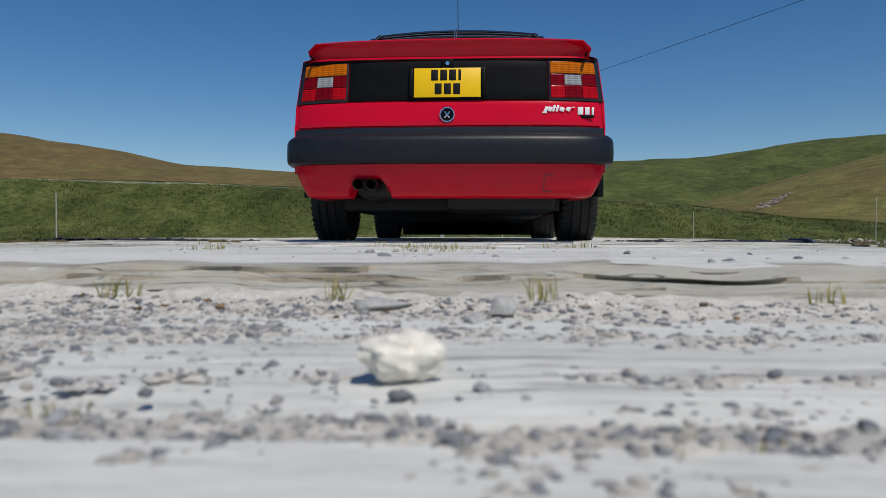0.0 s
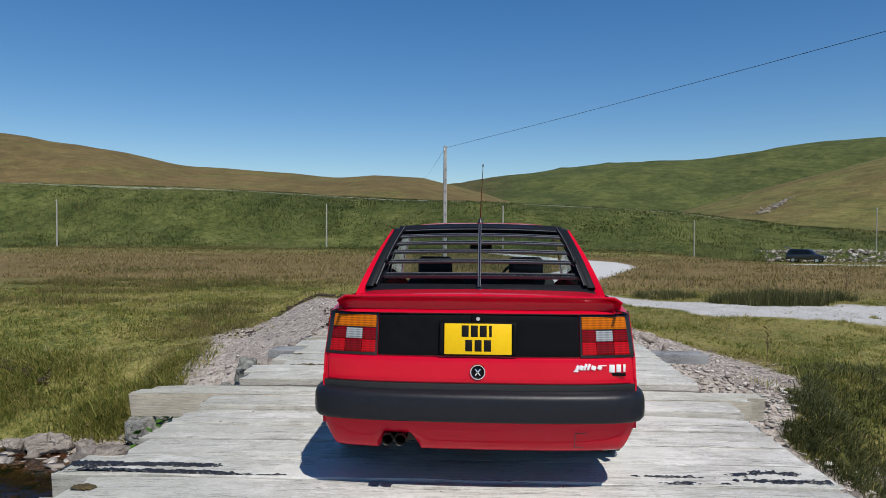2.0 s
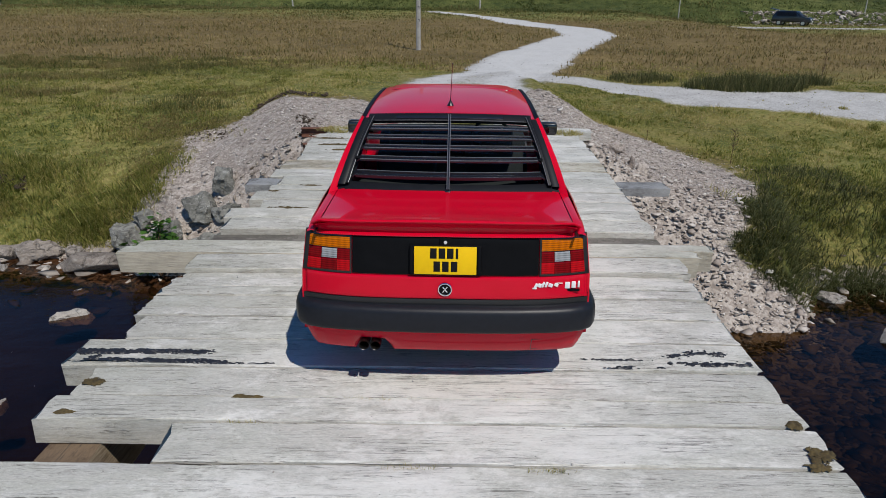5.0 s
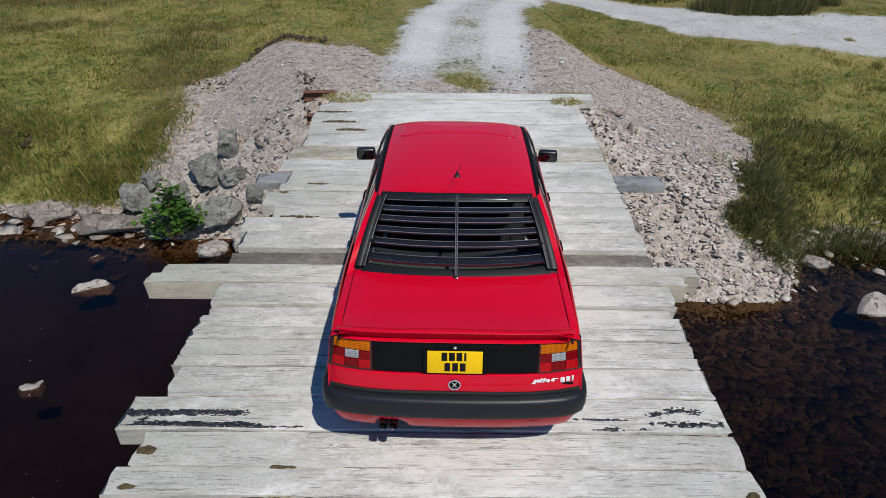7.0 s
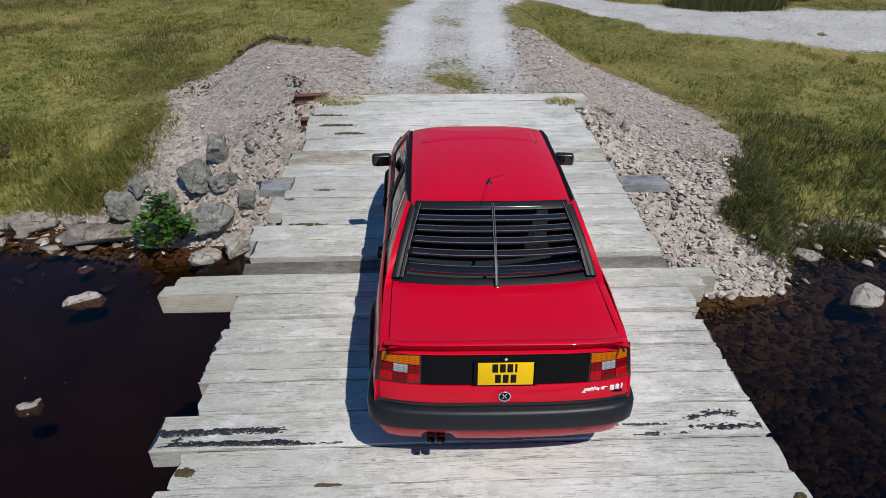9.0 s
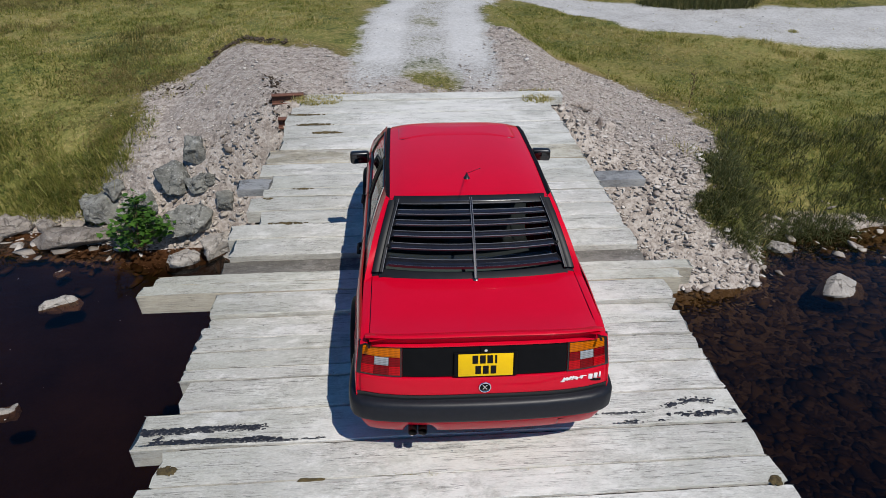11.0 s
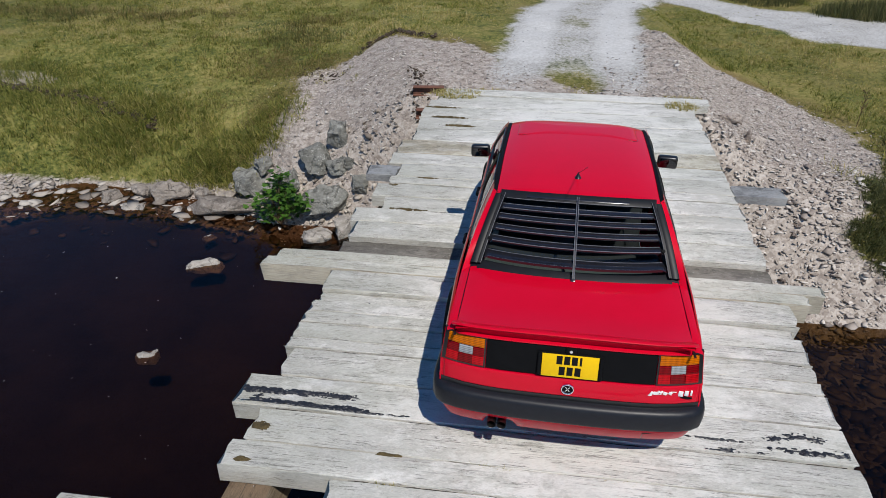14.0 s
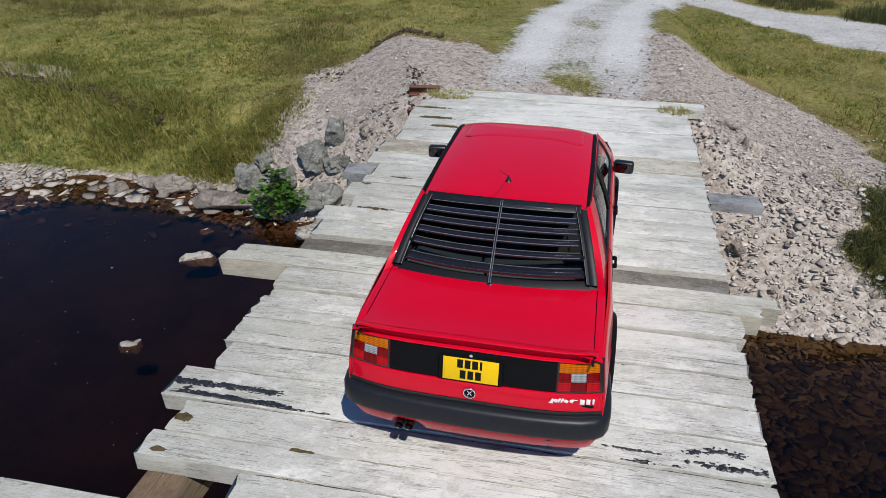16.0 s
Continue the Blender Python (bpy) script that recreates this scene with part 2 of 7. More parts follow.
    col = n.mix(n.math("MULTIPLY", pale_spot, 0.45 * worn), col, (0.66, 0.66, 0.62))
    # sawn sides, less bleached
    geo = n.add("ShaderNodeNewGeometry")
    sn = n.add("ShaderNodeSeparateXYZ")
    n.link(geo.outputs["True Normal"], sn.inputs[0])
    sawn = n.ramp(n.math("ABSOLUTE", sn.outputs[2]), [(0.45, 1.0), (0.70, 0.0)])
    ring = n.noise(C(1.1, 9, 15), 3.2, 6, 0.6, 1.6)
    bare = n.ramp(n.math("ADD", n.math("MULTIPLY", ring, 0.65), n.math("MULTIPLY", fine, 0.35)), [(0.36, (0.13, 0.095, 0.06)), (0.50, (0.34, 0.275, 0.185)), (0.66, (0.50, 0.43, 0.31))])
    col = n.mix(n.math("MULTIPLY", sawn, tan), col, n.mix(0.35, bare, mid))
    h = n.math("SUBTRACT", n.math("ADD", grain, n.math("ADD", n.math("MULTIPLY", fine, 0.6), n.math("MULTIPLY", mott, 0.4))), n.math("MULTIPLY", line, 1.8))
    return n.done(col, 0.84, 0, n.bump(h, 0.40, 0.006), 0.22)


def make_sand(name, lo, mid, hi):
    """Fine crumbs of stone and earth."""
    n = Nodes(name)
    v = n.coords("Object")
    a, b, c = n.noise(v, 700, 5, 0.75), n.noise(v, 60, 6, 0.7), n.voronoi(v, 900, "F1", "Color")
    sp = n.add("ShaderNodeSeparateColor")
    n.link(c, sp.inputs[0])
    f = n.math("ADD", n.math("MULTIPLY", a, 0.40), n.math("ADD", n.math("MULTIPLY", b, 0.45), n.math("MULTIPLY", sp.outputs[0], 0.15)))
    return n.done(n.ramp(f, [(0.30, lo), (0.48, mid), (0.66, hi)]), 0.95, 0, n.bump(n.math("ADD", a, b), 0.6, 0.0015), 0.15)


def make_rock(name, dark, pale, lichen=0.25, scale=1.0, vary=0.12):
    n = Nodes(name)
    info = n.add("ShaderNodeObjectInfo")
    comb = n.add("ShaderNodeCombineXYZ")
    for s in range(3):
        n.link(n.math("MULTIPLY", info.outputs["Random"], 23.0 + 7 * s), comb.inputs[s])
    v = n.coords("Object", (1, 1, 1), comb.outputs[0])
    a, b = n.noise(v, 3.0 * scale, 8, 0.7), n.noise(v, 26 * scale, 6, 0.7)
    layer = n.noise(n.coords("Object", (1, 1, 5), comb.outputs[0], (0.3, 0.2, 0)), 4 * scale, 6, 0.6)
    f = n.math("ADD", n.math("MULTIPLY", a, 0.4), n.math("ADD", n.math("MULTIPLY", b, 0.3), n.math("MULTIPLY", layer, 0.3)))
    f = n.math("ADD", f, n.math("MULTIPLY", n.math("SUBTRACT", info.outputs["Random"], 0.5), vary))
    col = n.ramp(f, [(0.34, dark), (0.62, pale)])
    spot = n.ramp(n.noise(v, 9 * scale, 5, 0.75), [(0.56, 0.0), (0.64, 1.0)])
    col = n.mix(n.math("MULTIPLY", spot, lichen), col, (0.50, 0.50, 0.46))
    # pale crusts of lichen, dark seams
    crust_ = n.math("MULTIPLY", n.ramp(n.voronoi(v, 34 * scale), [(0.16, 1.0), (0.30, 0.0)]), n.ramp(n.noise(v, 3.4 * scale, 4, 0.6), [(0.50, 0.0), (0.60, 1.0)]))
    col = n.mix(n.math("MULTIPLY", crust_, min(1.0, 1.8 * lichen)), col, (0.52, 0.52, 0.49))
    seam = n.ramp(n.math("ABSOLUTE", n.math("SUBTRACT", n.noise(v, 2.2 * scale, 5, 0.6, 0.8), 0.5)), [(0.0, 1.0), (0.02, 0.0)])
    col = n.mix(n.math("MULTIPLY", seam, 0.55), col, tuple(c * 0.4 for c in dark))
    h = n.math("SUBTRACT", n.math("ADD", a, n.math("MULTIPLY", b, 0.6)), n.math("MULTIPLY", seam, 0.4))
    return n.done(col, 0.88, 0, n.bump(h, 0.9, 0.04), 0.3)


def make_leafy(name, stops, rough=0.6, trans=0.25):
    """Blades or leaves, each its own tint."""
    n = Nodes(name)
    geo = n.add("ShaderNodeNewGeometry")
    zone = n.add("ShaderNodeAttribute", attribute_name="zone")
    f = n.math("ADD", n.math("MULTIPLY", geo.outputs["Random Per Island"], 0.5), n.math("MULTIPLY", zone.outputs["Fac"], 0.5))
    col = n.ramp(f, stops)
    b = n.add("ShaderNodeBsdfPrincipled")
    n.link(col, b.inputs["Base Color"])
    b.inputs["Roughness"].default_value = rough
    b.inputs["Specular IOR Level"].default_value = 0.25
    tr = n.add("ShaderNodeBsdfTranslucent")
    n.link(col, tr.inputs[0])
    mx = n.add("ShaderNodeMixShader")
    mx.inputs[0].default_value = trans
    n.link(b.outputs[0], mx.inputs[1])
    n.link(tr.outputs[0], mx.inputs[2])
    n.link(mx.outputs[0], n.out.inputs[0])
    return n.m


def make_water():
    n = Nodes("peaty_water")
    v = n.coords("Object", (1, 1.6, 1))
    h = n.math("ADD", n.noise(v, 2.2, 3, 0.5), n.math("MULTIPLY", n.noise(v, 11, 3, 0.5), 0.25))
    nor = n.bump(h, 0.22, 0.05)
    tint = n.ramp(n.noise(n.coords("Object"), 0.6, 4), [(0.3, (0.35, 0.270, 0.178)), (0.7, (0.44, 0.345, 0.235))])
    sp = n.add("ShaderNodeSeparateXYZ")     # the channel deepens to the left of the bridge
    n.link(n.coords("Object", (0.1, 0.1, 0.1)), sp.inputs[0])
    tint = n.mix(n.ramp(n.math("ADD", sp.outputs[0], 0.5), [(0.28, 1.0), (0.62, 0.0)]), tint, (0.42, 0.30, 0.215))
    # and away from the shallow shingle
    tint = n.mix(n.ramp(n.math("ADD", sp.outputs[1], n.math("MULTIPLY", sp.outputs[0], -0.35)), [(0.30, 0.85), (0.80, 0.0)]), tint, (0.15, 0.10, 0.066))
    tb = n.add("ShaderNodeBsdfTransparent")
    n.link(tint, tb.inputs[0])
    gl = n.add("ShaderNodeBsdfGlossy")
    gl.inputs["Roughness"].default_value = 0.04
    n.link(nor, gl.inputs["Normal"])
    fr = n.add("ShaderNodeFresnel")
    fr.inputs["IOR"].default_value = 1.33
    n.link(nor, fr.inputs["Normal"])
    mx = n.add("ShaderNodeMixShader")
    n.link(fr.outputs[0], mx.inputs[0])
    n.link(tb.outputs[0], mx.inputs[1])
    n.link(gl.outputs[0], mx.inputs[2])
    n.link(mx.outputs[0], n.out.inputs[0])
    return n.m


def make_glass(name, tint=(0.80, 0.86, 0.84)):
    """A thin pane: clear, with gloss that grows at a glancing angle."""
    n = Nodes(name)
    tb = n.add("ShaderNodeBsdfTransparent")
    tb.inputs[0].default_value = (*tint, 1)
    gl = n.add("ShaderNodeBsdfGlossy")
    gl.inputs["Roughness"].default_value = 0.015
    lw = n.add("ShaderNodeLayerWeight")
    gloss = n.math("ADD", n.math("MULTIPLY", n.math("POWER", lw.outputs["Facing"], 5.0), 0.92), 0.045)
    mx = n.add("ShaderNodeMixShader")
    n.link(gloss, mx.inputs[0])
    n.link(tb.outputs[0], mx.inputs[1])
    n.link(gl.outputs[0], mx.inputs[2])
    n.link(mx.outputs[0], n.out.inputs[0])
    return n.m


def make_lens(name, color):
    """Ribbed lamp lens over a darker, uneven reflector."""
    n = Nodes(name)
    v = n.coords("Object")
    w = n.add("ShaderNodeTexWave", wave_type="BANDS", bands_direction="Z")
    n.link(v, w.inputs["Vector"])
    w.inputs["Scale"].default_value = 26
    u = n.add("ShaderNodeTexWave", wave_type="BANDS", bands_direction="X")
    n.link(v, u.inputs["Vector"])
    u.inputs["Scale"].default_value = 9
    a, b = n.noise(v, 90, 3), n.noise(v, 11, 4, 0.6)
    f = n.math("ADD", n.math("MULTIPLY", w.outputs["Fac"], 0.30), n.math("ADD", n.math("MULTIPLY", u.outputs["Fac"], 0.12), n.math("ADD", n.math("MULTIPLY", a, 0.18), n.math("MULTIPLY", b, 0.40))))
    col = n.ramp(f, [(0.22, tuple(c * 0.35 for c in color)), (0.50, tuple(c * 0.75 for c in color)), (0.72, color)])
    return n.done(col, 0.18, 0, n.bump(w.outputs["Fac"], 0.12, 0.002), 0.08, 0.22)


def make_paint():
    n = Nodes("red_car_paint")
    v = n.coords("Object")
    dust = n.noise(v, 5, 6, 0.7)
    fine = n.noise(v, 160, 3, 0.6)
    col = n.ramp(n.math("ADD", n.math("MULTIPLY", dust, 0.6), n.math("MULTIPLY", fine, 0.4)), [(0.3, (0.505, 0.0010, 0.015)), (0.7, (0.565, 0.0016, 0.021))])
    r = n.math("ADD", n.math("MULTIPLY", dust, 0.08), 0.30)
    return n.done(col, r, 0, None, 0.05, 0.48)


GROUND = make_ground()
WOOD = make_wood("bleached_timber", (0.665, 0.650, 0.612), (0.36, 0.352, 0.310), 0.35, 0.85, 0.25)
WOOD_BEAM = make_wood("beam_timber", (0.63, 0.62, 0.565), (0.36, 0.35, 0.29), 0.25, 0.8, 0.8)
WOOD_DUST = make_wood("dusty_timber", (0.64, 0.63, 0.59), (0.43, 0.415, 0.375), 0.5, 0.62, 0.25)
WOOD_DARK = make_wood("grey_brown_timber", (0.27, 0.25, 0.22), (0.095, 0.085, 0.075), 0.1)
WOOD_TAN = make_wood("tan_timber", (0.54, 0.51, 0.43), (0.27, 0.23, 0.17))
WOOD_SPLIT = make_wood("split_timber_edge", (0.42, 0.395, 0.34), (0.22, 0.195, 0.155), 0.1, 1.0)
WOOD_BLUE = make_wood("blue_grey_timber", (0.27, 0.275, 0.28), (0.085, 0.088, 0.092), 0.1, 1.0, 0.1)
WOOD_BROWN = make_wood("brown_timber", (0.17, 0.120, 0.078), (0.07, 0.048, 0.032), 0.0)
SAND = make_sand("deck_sand", (0.31, 0.282, 0.238), (0.53, 0.492, 0.435), (0.70, 0.672, 0.62))
TAR = simple("old_tar", (0.020, 0.021, 0.026), 0.42, 0, 0.4, 90, 0.9, 0.0, 0.35)
ROCK = make_rock("grey_rock", (0.062, 0.062, 0.055), (0.285, 0.282, 0.252), 0.40)
ROCK_PALE = make_rock("pale_rock", (0.17, 0.15, 0.13), (0.43, 0.395, 0.35), 0.3)
ROCK_BROWN = make_rock("brownish_rock", (0.12, 0.100, 0.082), (0.355, 0.310, 0.265), 0.28)
STONE = make_rock("bank_stone", (0.27, 0.215, 0.182), (0.52, 0.452, 0.395), 0.10, 4.0, 0.45)
WHITE_STONE = simple("white_quartz", (0.66, 0.62, 0.54), 0.6, 0, 0.32, 160, 0.15)
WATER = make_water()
PAINT = make_paint()
BLACK_PLASTIC = simple("black_plastic", (0.0055, 0.0057, 0.0065), 0.46, 0, 0.25, 220, 0.10, 0.0, 0.06)
BUMPER_PLASTIC = simple("bumper_plastic", (0.0105, 0.0115, 0.0155), 0.40, 0, 0.30, 300, 0.20, 0.0, 0.25)
SATIN_BLACK = simple("satin_black", (0.010, 0.010, 0.011), 0.34, 0, 0.2, 60, 0.0, 0.2)
UNDER = simple("dark_underbody", (0.008, 0.0075, 0.007), 0.7, 0, 0.4, 14, 0.4)
RUBBER = simple("tyre_rubber", (0.012, 0.012, 0.013), 0.75, 0, 0.3, 50, 0.3)
ALLOY = simple("alloy_rim", (0.62, 0.63, 0.65), 0.28, 1.0, 0.06, 40, 0.0)
CHROME = simple("chrome", (0.82, 0.83, 0.85), 0.10, 1.0, 0.04, 30, 0.0)
STEEL = simple("dull_steel", (0.11, 0.10, 0.095), 0.42, 1.0, 0.25, 40, 0.1)
RUST = simple("rusty_iron", (0.15, 0.065, 0.040), 0.85, 0.1, 0.45, 25, 0.5)
CLOTH = simple("dark_seat_cloth", (0.018, 0.019, 0.021), 0.9, 0, 0.3, 200, 0.3)
SHELF = simple("grey_shelf_board", (0.055, 0.068, 0.066), 0.85, 0, 0.2, 120, 0.2)
YELLOW = simple("yellow_plate", (0.76, 0.47, 0.003), 0.45, 0, 0.05, 40, 0.0, 0.05, 0.2)
INK = simple("black_ink", (0.008, 0.008, 0.008), 0.6, 0, 0.1, 60, 0.0, 0.0, 0.1)
WHITE_PAINT = simple("white_badge", (0.78, 0.78, 0.76), 0.3, 0, 0.05, 60, 0.0)
AMBER = make_lens("amber_lens", (0.58, 0.140, 0.001))
RED_LENS = make_lens("red_lens", (0.20, 0.001, 0.004))
RED_BRIGHT = make_lens("bright_red_lens", (0.48, 0.003, 0.008))
CLEAR_LENS = make_lens("clear_lens", (0.34, 0.355, 0.365))
LOUVRE = simple("louvre_plastic", (0.012, 0.0125, 0.017), 0.22, 0, 0.2, 200, 0.03, 0.7, 0.4)
# paler than the slats: sun glints along the edges put into the colour
LOUVRE_EDGE = simple("louvre_edge_glint", (0.13, 0.13, 0.14), 0.30, 0, 0.3, 60, 0.0, 0.3, 0.5)
FRAME_PLASTIC = simple("louvre_frame_plastic", (0.009, 0.010, 0.013), 0.42, 0, 0.2, 200, 0.05, 0.0, 0.15)
GLASS = make_glass("car_glass")
MIRROR = simple("mirror_glass", (0.07, 0.07, 0.075), 0.02, 1.0, 0.0, 10, 0.0)
POLE_WOOD = simple("grey_pole_wood", (0.36, 0.34, 0.31), 0.85, 0, 0.3, 6, 0.3)
WIRE = simple("dark_wire", (0.03, 0.03, 0.032), 0.6)
VAN_PAINT = simple("dark_blue_paint", (0.006, 0.008, 0.014), 0.3, 0, 0.1, 30, 0, 0.8)
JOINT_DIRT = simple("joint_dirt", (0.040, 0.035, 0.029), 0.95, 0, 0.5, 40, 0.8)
JOINT_SAND = simple("joint_sand", (0.27, 0.245, 0.205), 0.95, 0, 0.35, 300, 0.8)
MOSS = simple("dry_moss", (0.070, 0.050, 0.018), 0.95, 0, 0.7, 90, 1.0)
PEAT = simple("bare_peat", (0.055, 0.038, 0.024), 0.95, 0, 0.5, 30, 0.8)
GRASS = make_leafy("grass_blade", [(0.0, (0.060, 0.085, 0.014)), (0.26, (0.165, 0.190, 0.036)), (0.50, (0.33, 0.30, 0.080)), (0.75, (0.47, 0.385, 0.155)), (1.0, (0.58, 0.48, 0.26))], 0.6, 0.4)
FAR_GRASS = make_leafy("moor_grass_blade", [(0.0, (0.050, 0.068, 0.014)), (0.28, (0.105, 0.110, 0.028)), (0.55, (0.200, 0.156, 0.056)), (0.8, (0.285, 0.213, 0.09)), (1.0, (0.40, 0.31, 0.16))], 0.6, 0.35)
HILL_GRASS = make_leafy("hill_grass_blade", [(0.0, (0.026, 0.046, 0.010)), (0.3, (0.075, 0.098, 0.022)), (0.6, (0.155, 0.142, 0.048)), (1.0, (0.28, 0.22, 0.10))], 0.6, 0.35)
REED = make_leafy("rush_blade", [(0.0, (0.035, 0.050, 0.014)), (0.5, (0.09, 0.095, 0.032)), (1.0, (0.34, 0.28, 0.13))])
LEAF = make_leafy("shrub_leaf", [(0.0, (0.035, 0.085, 0.012)), (0.5, (0.085, 0.19, 0.026)), (1.0, (0.18, 0.30, 0.045))], 0.45, 0.3)
STALK = simple("dry_stalk", (0.10, 0.06, 0.03), 0.9)


# ---------------------------------------------------------------- helpers for shapes
def mesh_from(name, verts, faces, material=None, smooth=True, angle=35):
    me = bpy.data.meshes.new(name)
    me.from_pydata([tuple(map(float, v)) for v in verts], [], faces)
    me.validate()
    me.update()
    if smooth:
        me.shade_smooth()
        me.set_sharp_from_angle(angle=radians(angle))
    if material:
        me.materials.append(material)
    return me


def part(name, bm, material, parent, label="", smooth=True, angle=35):
    """Links a bmesh, or a ready mesh, as one mesh object under a thing."""
    if isinstance(bm, bpy.types.Mesh):
        me = bm
    else:
        bmesh.ops.recalc_face_normals(bm, faces=bm.faces)
        me = bpy.data.meshes.new(name)
        bm.to_mesh(me)
        bm.free()
        if smooth:
            me.shade_smooth()
            me.set_sharp_from_angle(angle=radians(angle))
        me.materials.append(material)
    ob = new(name, me)
    ob.parent = parent
    if label:
        ob["label"] = label
    return ob


def thing(name, label, category, m=Matrix(), group="", kind=""):
    ob = new(name)
    ob.empty_display_size = 0.1
    ob.matrix_world = m
    return tagged(ob, label, category, group, kind)


def box(bm, size, at=(0, 0, 0), bevel=0.0, turn=(0, 0, 0), seg=2):
    r = bmesh.ops.create_cube(bm, size=1.0, matrix=pose(*at, *turn) @ Matrix.Diagonal((*size, 1)))
    if bevel:
        edges = list({e for v in r["verts"] for e in v.link_edges})
        bmesh.ops.bevel(bm, geom=edges, offset=bevel, segments=seg, profile=0.5, affect="EDGES")
    return bm


def rod(bm, a, b, r1, r2=None, n=8):
    a, b = Vector(a), Vector(b)
    q = (b - a).to_track_quat("Z", "Y").to_matrix().to_4x4()
    bmesh.ops.create_cone(bm, cap_ends=True, segments=n, radius1=r1, radius2=r1 if r2 is None else r2, depth=(b - a).length,
                          matrix=Matrix.Translation((a + b) / 2) @ q)
    return bm


def sheet(rows, thick=0.0):
    """A surface through rows of points; with a thickness along its own normals if wanted."""
    bm = bmesh.new()
    vs = [[bm.verts.new(p) for p in row] for row in rows]
    for a, b in zip(vs, vs[1:]):
        for i in range(len(a) - 1):
            bm.faces.new((a[i], a[i + 1], b[i + 1], b[i]))
    if thick:
        bmesh.ops.recalc_face_normals(bm, faces=bm.faces)
        bmesh.ops.solidify(bm, geom=list(bm.faces), thickness=thick)
    return bm


def lathe(bm, profile, n=40, m=Matrix()):
    """Turns (x along the axis, radius) round the x axis."""
    rings = []
    for k in range(n):
        a = 2 * math.pi * k / n
        rings.append([bm.verts.new(m @ Vector((x, r * math.cos(a), r * math.sin(a)))) for x, r in profile])
    for k in range(n):
        a, b = rings[k], rings[(k + 1) % n]
        for i in range(len(profile) - 1):
            bm.faces.new((a[i], a[i + 1], b[i + 1], b[i]))
    return bm


def step(a, b, x):
    t = np.clip((np.asarray(x, float) - a) / (b - a), 0, 1)
    return t * t * (3 - 2 * t)


# smooth value noise on arrays
_G = np.random.RandomState(7).rand(64, 64)


def wave(x, y, size):
    u, v = np.asarray(x) / size, np.asarray(y) / size
    i, j = np.floor(u).astype(int), np.floor(v).astype(int)
    f, g = u - i, v - j
    f, g = f * f * (3 - 2 * f), g * g * (3 - 2 * g)
    s = lambda a, b: _G[a % 64, b % 64]  # noqa: E731
    return (s(i, j) * (1 - f) + s(i + 1, j) * f) * (1 - g) + (s(i, j + 1) * (1 - f) + s(i + 1, j + 1) * f) * g - 0.5


def rough(x, y, size):
    return wave(x, y, size) + 0.5 * wave(x + 17.3, y - 5.1, size / 2.1) + 0.25 * wave(x - 3.7, y + 9.9, size / 4.3)


# ---------------------------------------------------------------- the lie of the land
WATER_Z = -2.5


def shore(x):
    """y of the far water's edge."""
    return 11.2 - 1.8 * step(-2.5, 3.0, x) + 1.4 * step(5.0, 6.0, x) + 0.35 * wave(x, 3.0, 1.7) + 0.35 * step(-5.5, -7.5, x) - 2.0 * step(-9.5, -12, x)


def beach(x):
    """Width of the stony strip between the water and the turf."""
    return 0.9 + 1.8 * step(-9.2, -11.8, x)


def track_mid(y):
    return np.interp(y, [12, 20, 28, 35, 44, 53, 60, 67, 74, 84, 96], [-0.20, 0.1, 1.7, 3.3, 6.1, 9.3, 9.0, 6.2, 4.6, 1.6, -4.0])


def spur_mid(x):
    """y of the middle of the side track that leaves to the right."""
    return np.interp(x, [2, 4, 6, 8, 10, 13, 20, 60], [30, 26.0, 23.5, 22.1, 21.4, 21.3, 22.3, 26])


